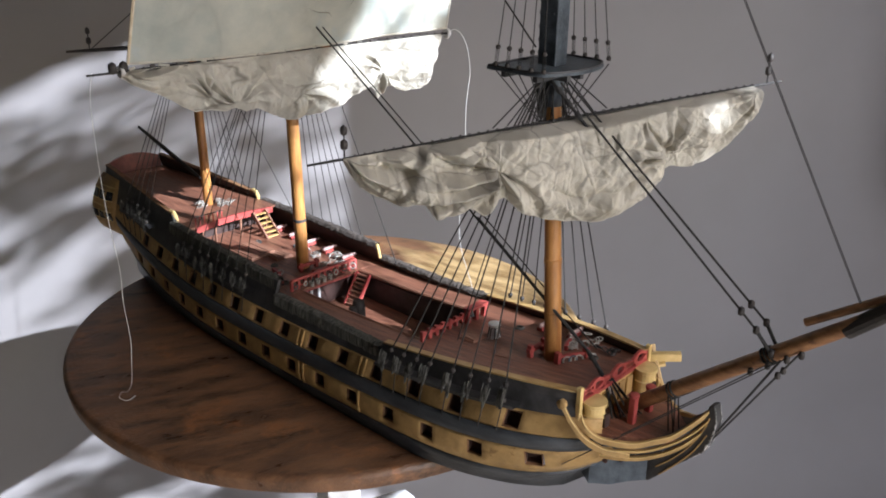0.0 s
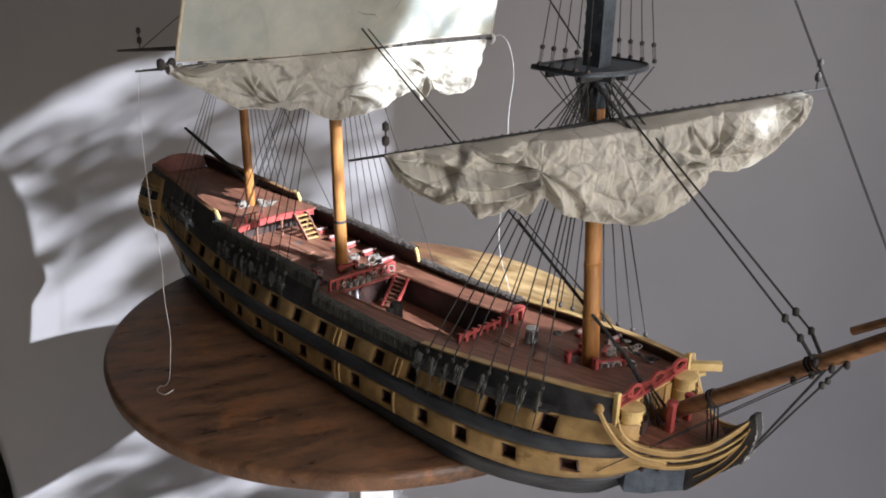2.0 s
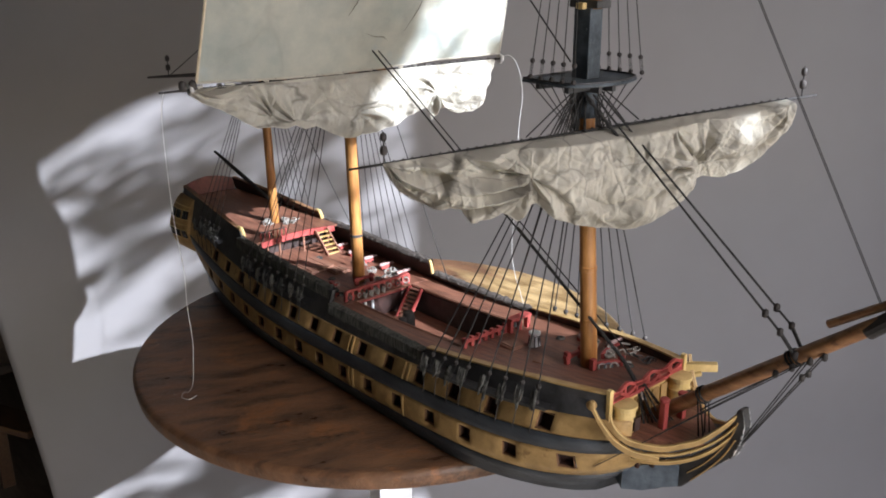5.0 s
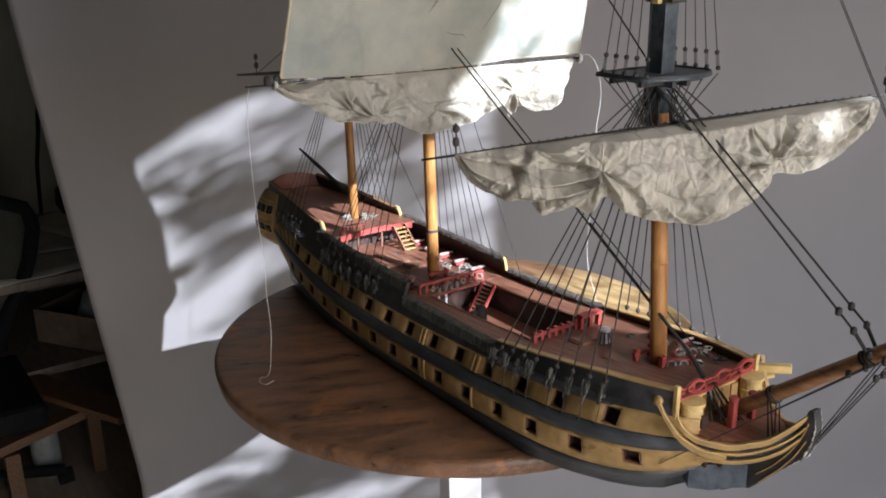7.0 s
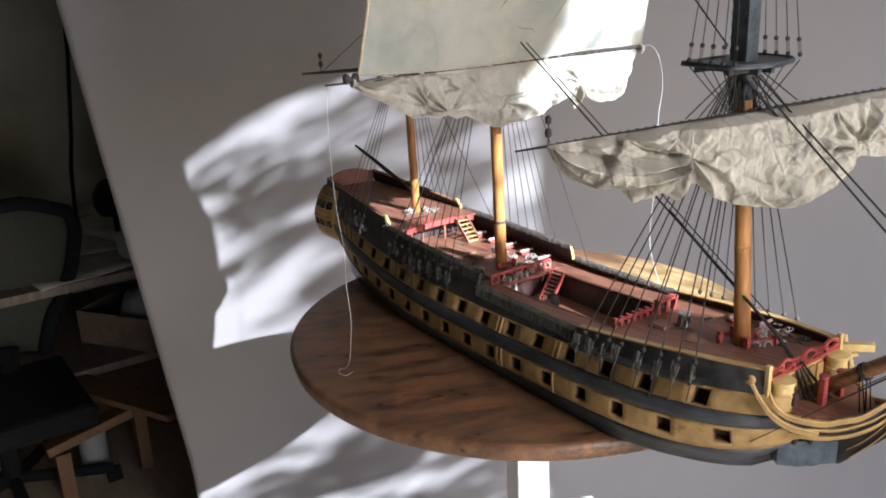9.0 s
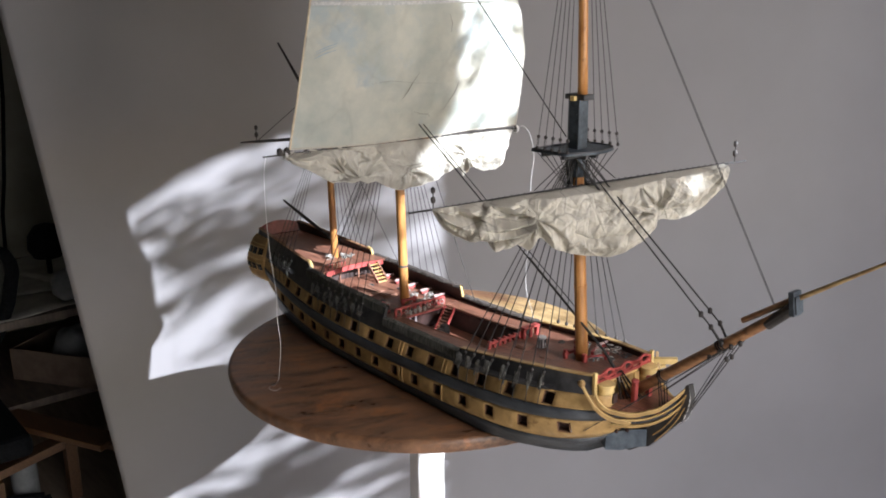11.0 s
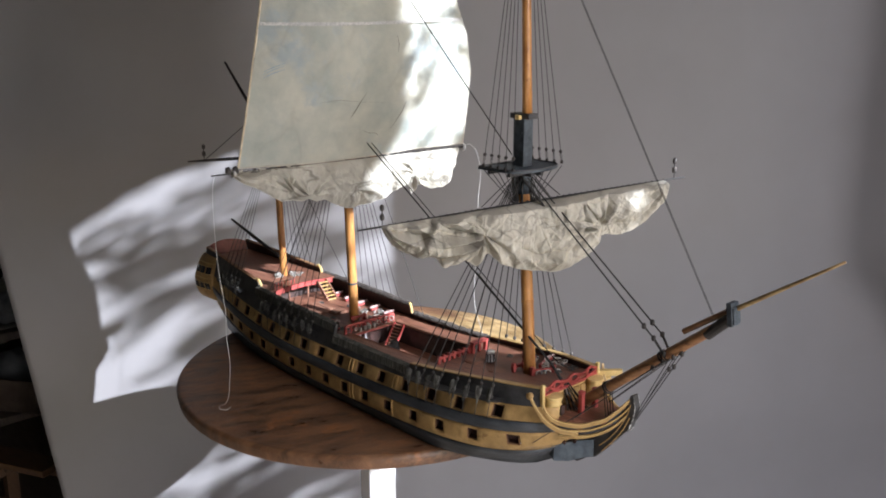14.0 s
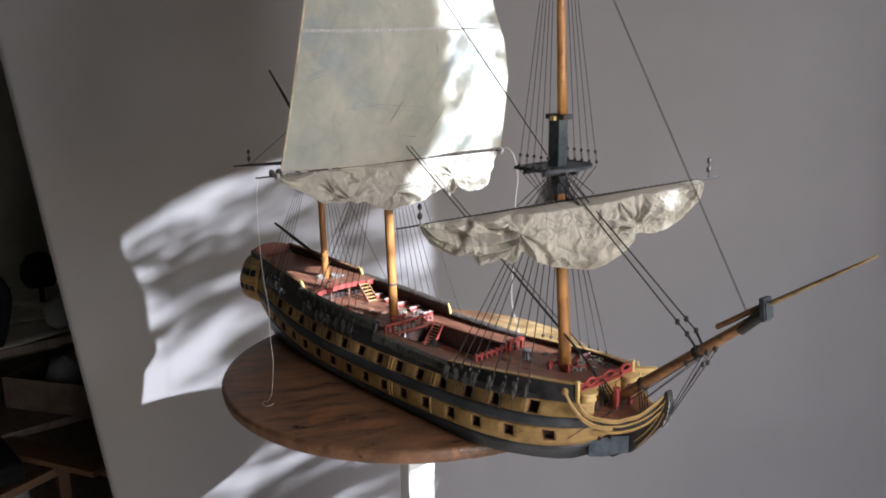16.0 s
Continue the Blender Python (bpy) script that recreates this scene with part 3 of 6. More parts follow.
post_turn = turn_z(71.6)
part("post", Geo().box((CX, CY, 0.7875), (0.052, 0.052, 0.375), post_turn), M_POST, round_table, "square white painted post", bevel=0.003)
plinth = thing("plinth", (CX, CY, 0.0), "white cloth-covered square box standing under the table post", "plinth")
g = Geo()
ring_prof = [(0.178, 0.0), (0.172, 0.30), (0.162, 0.52), (0.156, 0.568), (0.146, 0.590), (0.10, 0.597), (0.02, 0.600)]
rows = []
for r, z in ring_prof:
    row = []
    for k in range(65):
        a = 2 * math.pi * k / 64
        sq = 1.0 / max(abs(math.cos(a)), abs(math.sin(a)))
        sq = min(sq, 1.37)
        w = r * sq * (1 + (0.03 * noise.noise(Vector((math.cos(a) * 4, math.sin(a) * 4, z * 5))) if z < 0.58 else 0))
        zz = z + (0.006 * noise.noise(Vector((math.cos(a) * 3 * r * 5, math.sin(a) * 3 * r * 5, 7.0))) if 0.55 < z < 0.599 else 0)
        row.append(post_turn @ Vector((w * math.cos(a), w * math.sin(a), 0)) + Vector((CX + 0.037, CY + 0.012, zz)))
    rows.append(row)
part("cloth_cover", g.sheet(rows), M_DRAPE, plinth, smooth=True, thick=0.002)
part("box", Geo().box((CX + 0.037, CY + 0.012, 0.291), (0.27, 0.27, 0.580), post_turn), M_POST, plinth)

# ---------------------------------------------------------------- ship: hull shape
ship = thing("ship_model", (0, 0, 1.0), "weathered three-masted model warship, yellow and black, on a round table", "model ship")


def sheer(x):
    """How far the hull's lines rise above their lowest point."""
    return 0.130 * (x - 0.02) ** 2 if x > 0.02 else 0.16 * (x - 0.02) ** 2


def row_low(x):
    return 1.0295 + sheer(x)


def stem_x(z):
    return lerp(z, [1.0, 1.03, 1.055, 1.085, 1.12, 1.15], [0.468, 0.497, 0.512, 0.535, 0.572, 0.585])


def stern_x(z):
    return lerp(z, [1.0, 1.045, 1.07, 1.09, 1.12, 1.17], [-0.352, -0.372, -0.395, -0.418, -0.432, -0.442])


def half(x, z):
    """The hull's half breadth."""
    zz = z - 0.75 * sheer(x)
    b = lerp(zz, [1.0, 1.012, 1.025, 1.04, 1.065, 1.085, 1.10, 1.115, 1.135, 1.16], [0.101, 0.105, 0.1075, 0.107, 0.101, 0.093, 0.087, 0.082, 0.074, 0.066])
    if x > 0.22:
        q = (x - 0.22) / (stem_x(zz) - 0.22)
        bluff, ease = lerp(zz, [1.06, 1.10], [3.7, 2.4]), lerp(zz, [1.06, 1.10], [0.48, 0.52])
        b *= max(0.0, 1 - q ** bluff) ** ease if q < 1 else 0.0
    if x < -0.05:
        q = min(1.0, (-0.05 - x) / 0.39)
        b *= 1 - 0.40 * q ** 1.7 - 0.35 * q ** 2.5 * lerp(zz, [1.0, 1.07], [1, 0])
    return b


def hull_point(x, z, side, out=0.0):
    x = max(x, stern_x(z))
    if z < 1.10:
        x = min(x, stem_x(z - 0.75 * sheer(x)))
    return Vector((x, side * (half(x, z) + out), z))


def columns(a, b, step=0.0125, extra=()):
    n = max(2, int(round((b - a) / step)) + 1)
    xs = [a + (b - a) * k / (n - 1) for k in range(n)]
    xs = [x for x in xs if all(abs(x - e) > 0.003 for e in extra)]
    return sorted(xs + list(extra))


LOW_PORTS = [0.447, 0.388, 0.328, 0.272, 0.213, 0.157, 0.104, 0.053, 0.003, -0.047, -0.096, -0.145, -0.193, -0.241, -0.288]
UP_PORTS = [0.422, 0.358, 0.302, 0.246, 0.190, 0.137, 0.084, 0.032, -0.019, -0.070, -0.120, -0.169, -0.217, -0.264]
PW, PH = 0.0086, 0.0082


def strake(name, x_a, x_b, low, high, mat, label, out=0.0, ports=(), centre=None):
    """A band of planking on both sides, with real holes at its gun ports."""
    for side in (-1, 1):
        edges = [e for p in ports for e in (p - PW, p + PW)]
        xs = columns(x_a, x_b, extra=edges)
        levels = [low, lambda x: centre(x) - PH, lambda x: centre(x) + PH, high] if ports else [low, lambda x: (low(x) * 2 + high(x)) / 3, lambda x: (low(x) + high(x) * 2) / 3, high]
        g = Geo()
        for x, x2 in zip(xs, xs[1:]):
            for i in range(3):
                if i == 1 and any(abs((x + x2) / 2 - p) < PW for p in ports):
                    continue
                quad = [hull_point(x, levels[i](x), side, out), hull_point(x2, levels[i](x2), side, out), hull_point(x2, levels[i + 1](x2), side, out), hull_point(x, levels[i + 1](x), side, out)]
                g.add(quad, [(0, 1, 2, 3)])
        me = g.mesh(name, mat, True)
        b = bmesh.new()
        b.from_mesh(me)
        bmesh.ops.remove_doubles(b, verts=b.verts, dist=0.00005)
        bmesh.ops.dissolve_degenerate(b, edges=b.edges, dist=0.00001)
        bmesh.ops.recalc_face_normals(b, faces=b.faces)
        b.to_mesh(me)
        b.free()
        ob = part(name, me, mat, ship, label)
        mod = ob.modifiers.new("thickness", "SOLIDIFY")
        mod.thickness, mod.offset = 0.0022, 0.0


def below(x):
    return lerp(x, [0.30, 0.367, 0.40, 0.43, 0.46], [1.0, 1.0060, 1.0095, 1.0105, 1.0095])


BW = 0.0130


def low_edge(x):
    return row_low(x) - lerp(x, [-0.30, 0.0, 0.20, 0.42], [0.0128, 0.0135, 0.0155, 0.0185])


strake("bottom_strake", -0.36, 0.52, below, low_edge, M_BOTTOM, "black painted bottom planking", 0.0008)
strake("lower_gun_band", -0.40, 0.53, low_edge, lambda x: row_low(x) + BW, M_YELLOW, "ochre painted band with square gun ports", 0.0, LOW_PORTS, row_low)
strake("middle_wale", -0.42, 0.53, lambda x: row_low(x) + BW, lambda x: row_low(x) + 0.0283, M_WALE, "black painted wale", 0.0014)
ROW_UP = lambda x: row_low(x) + 0.0385
strake("upper_gun_band", -0.43, 0.500, lambda x: row_low(x) + 0.0283, lambda x: row_low(x) + 0.0490, M_YELLOW, "ochre painted band with square gun ports", 0.0, UP_PORTS, ROW_UP)


def rail_top(x):
    if x < -0.203:
        return lerp(x, [-0.44, -0.36, -0.203], [1.150, 1.145, 1.132])
    if x < 0.052:
        return lerp(x, [-0.203, 0.052], [1.1215, 1.116])
    if x < 0.245:
        return lerp(x, [0.052, 0.245], [1.0995, 1.101])
    return lerp(x, [0.245, 0.30, 0.40, 0.48], [1.106, 1.112, 1.1235, 1.131])


def bulwark(name, x_a, x_b, label):
    for side in (-1, 1):
        g = Geo()
        xs = columns(x_a, x_b)
        lo = lambda x: row_low(x) + 0.0490
        outer = [[hull_point(x, lo(x) + (rail_top(x) - lo(x)) * i / 3, side, 0.001) for x in xs] for i in range(4)]
        inner = [[hull_point(x, lo(x) + (rail_top(x) - lo(x)) * i / 3, side, -0.004) for x in xs] for i in range(4)]
        rows = outer + inner[::-1]
        g.sheet(rows + [rows[0]])
        n = len(xs)
        for k in (0, n - 1):
            g.add([r[k] for r in rows], [tuple(range(8))])
        ob = part(name, g, M_BLACK, ship, label)
        # lining coloured dark to stand for the shade inside the bulwark
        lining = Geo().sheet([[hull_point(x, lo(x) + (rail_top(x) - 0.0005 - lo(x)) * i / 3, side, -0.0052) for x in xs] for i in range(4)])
        part("inner_lining", lining, M_DKRED_SHADE, ob, "near-black red-brown inner planking with shade in its colour", thick=0.0012)


E_X = 1e-4
bulwark("poop_bulwark", -0.435, -0.204, "tall black poop bulwark")
bulwark("quarterdeck_bulwark", -0.2039, 0.0519, "black quarterdeck bulwark")
bulwark("waist_bulwark", 0.0521, 0.2449, "low black waist bulwark")
bulwark("forecastle_bulwark", 0.2451, 0.478, "black forecastle bulwark")


def cap_rail(name, x_a, x_b, mat, wide, high, label, up=0.0):
    for side in (-1, 1):
        xs = columns(x_a, x_b)
        c = [hull_point(x, rail_top(x), side, -0.0018) for x in xs]
        g = Geo()
        rows = []
        for dy, dz in ((-wide, 0), (wide, 0), (wide, high), (-wide, high), (-wide, 0)):
            rows.append([p + Vector((0, side * dy, dz + up)) for p in c])
        g.sheet(rows)
        for k in (0, len(xs) - 1):
            g.add([r[k] for r in rows[:4]], [(0, 1, 2, 3)])
        part(name, g, mat, ship, label)


cap_rail("poop_rail", -0.437, -0.204, M_LINING, 0.0034, 0.0015, "worn tan cap rail")
cap_rail("forecastle_rail", 0.246, 0.480, M_BOOM, 0.0040, 0.0018, "tan cap rail")


# rolled hammock netting, frayed and grey, on the rails of quarterdeck and waist
def netting(x_a, x_b, high, drop):
    for side in (-1, 1):
        xs = columns(x_a, x_b, 0.0028)
        rows = []
        for j, (o, u) in enumerate(((0.0045, -drop), (0.0062, -drop * 0.4), (0.0055, high * 0.6), (0.001, high), (-0.005, high * 0.9), (-0.008, high * 0.2), (-0.0075, -0.003))):
            row = []
            for k, x in enumerate(xs):
                p = hull_point(x, rail_top(x), side, 0.0)
                w = noise.noise(Vector((x * 160, j * 0.7, side * 3.0)))
                w2 = noise.noise(Vector((x * 420, j * 1.9, side * 5.0)))
                rag = -0.004 * abs(w2) * (1 if j == 0 else 0)
                row.append(p + Vector((0, side * (o + 0.0013 * w), u + 0.0016 * w2 + 0.001 * w + rag)))
            rows.append(row)
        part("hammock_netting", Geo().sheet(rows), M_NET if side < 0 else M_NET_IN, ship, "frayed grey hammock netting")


netting(-0.200, 0.050, 0.004, 0.016)
netting(0.054, 0.243, 0.003, 0.017)


# gun ports: a dark recess with a thin lining
def surface_frame(x, z, side):
    p = hull_point(x, z, side)
    tx = (hull_point(x + 0.004, z, side) - hull_point(x - 0.004, z, side)).normalized()
    tz = (hull_point(x, z + 0.003, side) - hull_point(x, z - 0.003, side)).normalized()
    nrm = tx.cross(tz).normalized()
    if nrm.y * side < 0:
        nrm = -nrm
    return p, tx, tz, nrm


def gun_port(x, z, side):
    p, tx, tz, nrm = surface_frame(x, z, side)
    w, h, d = PW * 0.98, PH * 0.98, 0.009
    g = Geo()
    ring = [(-w, -h), (w, -h), (w, h), (-w, h)]
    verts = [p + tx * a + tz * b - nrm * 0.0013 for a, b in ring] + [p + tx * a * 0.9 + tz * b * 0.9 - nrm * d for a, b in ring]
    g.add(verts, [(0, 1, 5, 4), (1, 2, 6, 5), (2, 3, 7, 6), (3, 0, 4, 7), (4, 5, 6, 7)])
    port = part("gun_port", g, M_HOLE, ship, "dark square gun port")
    g = Geo()
    t = 0.0006
    for c, e in (((0, -h), (w, t)), ((0, h), (w, t)), ((-w, 0), (t, h)), ((w, 0), (t, h))):
        base = [p + tx * (c[0] + sx * e[0] * (1 if e[0] > t else 0.5)) + tz * (c[1] + sz * e[1] * (1 if e[1] > t else 0.5)) + nrm * o for o in (-0.003, 0.0002) for sx, sz in ((-1, -1), (1, -1), (1, 1), (-1, 1))]
        g.add(base, [(0, 1, 2, 3), (4, 5, 6, 7), (0, 1, 5, 4), (1, 2, 6, 5), (2, 3, 7, 6), (3, 0, 4, 7)])
    part("port_lining", g, M_LINING, port)


for side in (-1, 1):
    for x in LOW_PORTS:
        gun_port(x, row_low(x), side)
    for x in UP_PORTS:
        gun_port(x, ROW_UP(x), side)

# upright side battens between the wales, and the entry steps
for side in (-1, 1):
    for x, z0, z1 in ((0.112, 0.0290, 0.0480), (0.120, 0.0290, 0.0480), (0.220, 0.0290, 0.0480), (0.228, 0.0290, 0.0480), (0.120, -0.014, 0.012), (0.128, -0.014, 0.012), (0.226, -0.015, 0.012)):
        pts = [hull_point(x, row_low(x) + z0 + (z1 - z0) * k / 5, side, 0.0018) for k in range(6)]
        part("side_batten", Geo().tube(pts, 0.0013, 5), M_YELLOW, ship, "yellow upright batten")

# decks
def deck_z(x):
    return 1.0895 + 0.138 * max(0.0, x - 0.03) ** 1.8


def deck(name, x_a, x_b, z_of, label, hole=None, mat=None):
    xs = columns(x_a, x_b, 0.02, hole[:2] if hole else ())
    g = Geo()
    for a, b in zip(xs, xs[1:]):
        ys = lambda x: half(x, z_of(x)) - 0.0055
        if hole and a >= hole[0] - E_X and b <= hole[1] + E_X:
            for s in (-1, 1):
                g.add([(a, s * ys(a), z_of(a)), (b, s * ys(b), z_of(b)), (b, s * hole[2], z_of(b)), (a, s * hole[2], z_of(a))], [(0, 1, 2, 3)])
            continue
        for i in range(6):
            f0, f1 = -1 + i / 3, -1 + (i + 1) / 3
            camber = lambda f: 0.0015 * (1 - f * f)
            g.add([(a, f0 * ys(a), z_of(a) + camber(f0)), (b, f0 * ys(b), z_of(b) + camber(f0)), (b, f1 * ys(b), z_of(b) + camber(f1)), (a, f1 * ys(a), z_of(a) + camber(f1))], [(0, 1, 2, 3)])
    return part(name, g, mat or M_DECK, ship, label, thick=0.003)


WELL = (0.052, 0.262, 0.047)
deck("upper_deck", -0.30, 0.476, deck_z, "reddish brown planked deck with an open waist", WELL)
deck("poop_deck", -0.433, -0.160, lambda x: 1.122 + 0.05 * max(0.0, -0.16 - x) ** 1.5, "reddish brown poop deck")
waist = part("waist_deck", Geo().box((0.151, 0, 1.0535), (0.226, 0.15, 0.004)), M_DECK, ship, "worn reddish brown waist deck")
for s in (-1, 1):
    g = Geo()
    for k in range(10):
        xa, xb = 0.041 + 0.0222 * k, 0.0632 + 0.0222 * k
        g.add([(xa, s * 0.0495, 1.0545), (xb, s * 0.0495, 1.0545), (xb, s * 0.0495, deck_z(xb) - 0.0035), (xa, s * 0.0495, deck_z(xa) - 0.0035)], [(0, 1, 2, 3)])
    part("waist_side", g, M_BLACK, ship, "dark waist side", thick=0.002)
part("waist_end", Geo().box((0.2635, 0, 1.0705), (0.003, 0.096, 0.045)), M_BLACK, ship, "dark waist end")
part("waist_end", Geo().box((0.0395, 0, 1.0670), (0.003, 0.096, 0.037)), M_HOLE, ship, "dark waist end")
part("gangway_edge", Geo().tube([(0.053 + 0.21 * k / 9, -0.0475, deck_z(0.053 + 0.21 * k / 9) + 0.001) for k in range(10)], 0.0022, 6), M_HATCH, ship)
part("gangway_edge", Geo().tube([(0.053 + 0.21 * k / 9, 0.0475, deck_z(0.053 + 0.21 * k / 9) + 0.001) for k in range(10)], 0.0022, 6), M_HATCH, ship)

# beakhead deck and bulkhead at the bow
g = Geo()
bx = [0.470, 0.485, 0.500, 0.515, 0.530, 0.545, 0.558]
rows = [[(x, f * lerp(x, [0.47, 0.50, 0.53, 0.558], [0.060, 0.052, 0.034, 0.014]), 1.0895 + 0.05 * (x - 0.47)) for f in (-1, -0.5, 0, 0.5, 1)] for x in bx]
part("beakhead_deck", g.sheet(rows), M_DECK, ship, "brown deck behind the beak", thick=0.004)
g = Geo()
rows = [[(0.4735 + 0.003 * (1 - (f * f)), f * 0.0585, z) for f in (-1, -0.6, -0.2, 0.2, 0.6, 1)] for z in (1.086, 1.098, 1.110, 1.1185)]
bulk = part("beakhead_bulkhead", g.sheet(rows), M_CREAM, ship, "cream yellow bulkhead across the bow", thick=0.004)
for k in range(7):
    y = -0.042 + 0.014 * k
    part("bulkhead_panel", Geo().box((0.4785, y, 1.104), (0.003, 0.010, 0.020)), M_YELLOW, bulk)
for s in (-1, 1):
    tower = part("round_turret", Geo().lathe((0.4865, s * 0.0445, 0), [(0.0110, 1.085), (0.0118, 1.0905), (0.0105, 1.092), (0.0105, 1.104), (0.0115, 1.105), (0.0115, 1.1075), (0.0105, 1.1085), (0.0105, 1.1155), (0.0122, 1.117), (0.0122, 1.1205), (0.001, 1.1215)], 20), M_CREAM, ship, "round cream yellow turret at the bow", smooth=False)
    part("turret_door", Geo().box((0.4985, s * 0.0405, 1.102), (0.0025, 0.008, 0.013)), M_DKRED_SHADE, tower)
    part("corner_post", Geo().box((0.4795, s * 0.0590, 1.115), (0.005, 0.005, 0.044)), M_CREAM, ship, "cream yellow corner post", bevel=0.0006)
# red pierced rail over the bulkhead
rail = part("bow_rail", Geo().box((0.4790, 0, 1.1205), (0.0035, 0.113, 0.0034)), M_RED, ship, "red fretted rail with eye-shaped openings across the bow")


def rail_wave(shift, base, swing):
    """A flat wavy strip along the bow rail."""
    ys = [-0.0565 + 0.113 * k / 48 for k in range(49)]
    mids = [base + swing * math.sin(2 * math.pi * (y / 0.0376 + shift)) for y in ys]
    loop = [[(0.4790 + dx, y, z + dz) for y, z in zip(ys, mids)] for dx, dz in ((-0.0015, -0.0016), (0.0015, -0.0016), (0.0015, 0.0016), (-0.0015, 0.0016))]
    return Geo().sheet(loop + [loop[0]])


part("wavy_bar", rail_wave(0.10, 1.1312, 0.0032), M_RED, rail)
part("wavy_bar", rail_wave(0.60, 1.1268, 0.0032), M_RED, rail)
for k in range(7):
    part("fret_post", Geo().box((0.4790, -0.0545 + 0.0182 * k, 1.1265), (0.0026, 0.0030, 0.0120)), M_RED, rail)
# the one cathead that is left
for s in (1,):
    t = turn_z(s * 38)
    c = part("cathead", Geo().box((0.484, s * 0.079, 1.1175), (0.040, 0.0085, 0.0085), t @ Matrix.Rotation(radians(-4), 3, "Y")), M_CREAM, ship, "cream yellow cathead beam", bevel=0.0008)
    part("cathead_knee", Geo().tube([Vector((0.478, s * 0.068, 1.108)), Vector((0.490, s * 0.078, 1.112))], 0.003, 6), M_CREAM, c)

# stem knee, beak and head rails
knee = [(0.460, 1.0105), (0.500, 1.0145), (0.516, 1.0265), (0.530, 1.0325), (0.540, 1.0440), (0.557, 1.0640), (0.572, 1.0800), (0.580, 1.0890), (0.5870, 1.1080), (0.5890, 1.1240), (0.5850, 1.1400), (0.580, 1.138), (0.574, 1.118), (0.558, 1.098), (0.535, 1.086), (0.505, 1.084), (0.470, 1.075)]
part("stem_knee", Geo().plate(knee, -0.0055, 0.0055), M_BLACK, ship, "black curved beak with chipped white edges", bevel=0.0012)
for s in (-1, 1):
    rows = []
    for j in range(7):
        row = []
        for k in range(15):
            x = 0.479 + 0.049 * max(0, k - 1) / 13
            foot = lerp(x, [0.479, 0.498, 0.513, 0.528], [1.0165, 1.0200, 1.0280, 1.0335])
            top = lerp(x, [0.479, 0.498, 0.511, 0.528], [1.0405, 1.0490, 1.0540, 1.0580]) + 0.0006 * noise.noise(Vector((x * 190, s, 0)))
            z = foot + (top - foot) * j / 6 + (0.0007 * noise.noise(Vector((x * 140, s, 2.0))) if j == 0 else 0)
            reach = 0.029 + (0.0062 - 0.029) * max(0, k - 1) / 13
            row.append((x, s * (max(half(x, z), reach) + 0.0014), z) if k else (0.464, s * 0.020, z))
        rows.append(row)
    part("stem_plate", Geo().sheet(rows), M_SLATE, ship, "slate grey painted plate round the foot of the stem", thick=0.0010)
    for low in ([(0.536, 1.0520), (0.552, 1.0690), (0.567, 1.0900), (0.577, 1.1100), (0.582, 1.1260)], [(0.540, 1.0450), (0.556, 1.0645), (0.571, 1.0860), (0.5815, 1.1080)]):
        part("beak_strip", Geo().tube(curve([(px, s * 0.0058, pz) for px, pz in low], 4), 0.0008, 5), M_YELLOW, ship, "thin ochre strip on the beak")
    edge = [(0.5860, 1.1385), (0.5890, 1.124), (0.5870, 1.108), (0.580, 1.089), (0.572, 1.080), (0.557, 1.064)]
    part("chipped_edge", Geo().tube([(x - 0.0006, s * 0.0050, z) for x, z in edge], [0.0002, 0.0007, 0.0012, 0.0011, 0.0003, 0.0002], 5), M_CHIP, ship, "pale chipped beak edge")
    for x, z in ((0.492, 1.0475), (0.505, 1.0520)):
        part("hawse_hole", Geo().lathe((x, s * (max(half(x, z), 0.0305 - 0.465 * (x - 0.479)) + 0.0016), z), [(0.0004, -0.0012), (0.0030, -0.0010), (0.0034, 0.0), (0.0022, 0.0012), (0.0004, 0.0012)], 12, Matrix.Rotation(radians(90), 3, "X")), M_HOLE, ship, "dark round hawse hole")
    # big curved head rails from the hull side to the beak
    main_rail = [(0.4862, 0.0655, 1.1160), (0.4895, 0.0655, 1.1065), (0.4945, 0.0630, 1.0985), (0.5049, 0.0560, 1.0908), (0.5276, 0.0410, 1.0890), (0.5438, 0.0305, 1.0954), (0.5573, 0.0220, 1.1030), (0.5727, 0.0115, 1.1205), (0.5804, 0.0062, 1.1324)]
    side_rail = [(0.4735, 0.0785, 1.1250), (0.4762, 0.0765, 1.1190), (0.4809, 0.0728, 1.1075), (0.4913, 0.0655, 1.0905), (0.5052, 0.0555, 1.0802), (0.5160, 0.0470, 1.0775), (0.5260, 0.0400, 1.0770)]
    mid_rail = [(0.5160, 0.0470, 1.0800), (0.5360, 0.0345, 1.0835), (0.5510, 0.0250, 1.0910), (0.5640, 0.0165, 1.1010), (0.5745, 0.0095, 1.1130), (0.5800, 0.0062, 1.1220)]
    third = [(0.500, 0.0480, 1.0680), (0.516, 0.0400, 1.0690), (0.5330, 0.0320, 1.0730), (0.5500, 0.0220, 1.0810), (0.5650, 0.0130, 1.0935), (0.5765, 0.0068, 1.1090)]
    for nm, raw, r in (("head_rail", main_rail, 0.0031), ("side_head_rail", side_rail, 0.0034), ("middle_head_rail", mid_rail, 0.0014), ("cheek_rail", third, 0.0021)):
        pts = curve(raw, 4)
        rr = [r] * (len(pts) - 3) + [r * 0.9, r * 0.75, r * 0.5]
        up = [Vector((x, s * y, z + q)) for (x, y, z), q in zip(pts, rr)]
        dn = [Vector((x, s * y, z - q)) for (x, y, z), q in zip(pts, rr)]
        out_ = [Vector((0.45, s * 0.85, 0)).normalized() * 0.0016 for _ in pts]
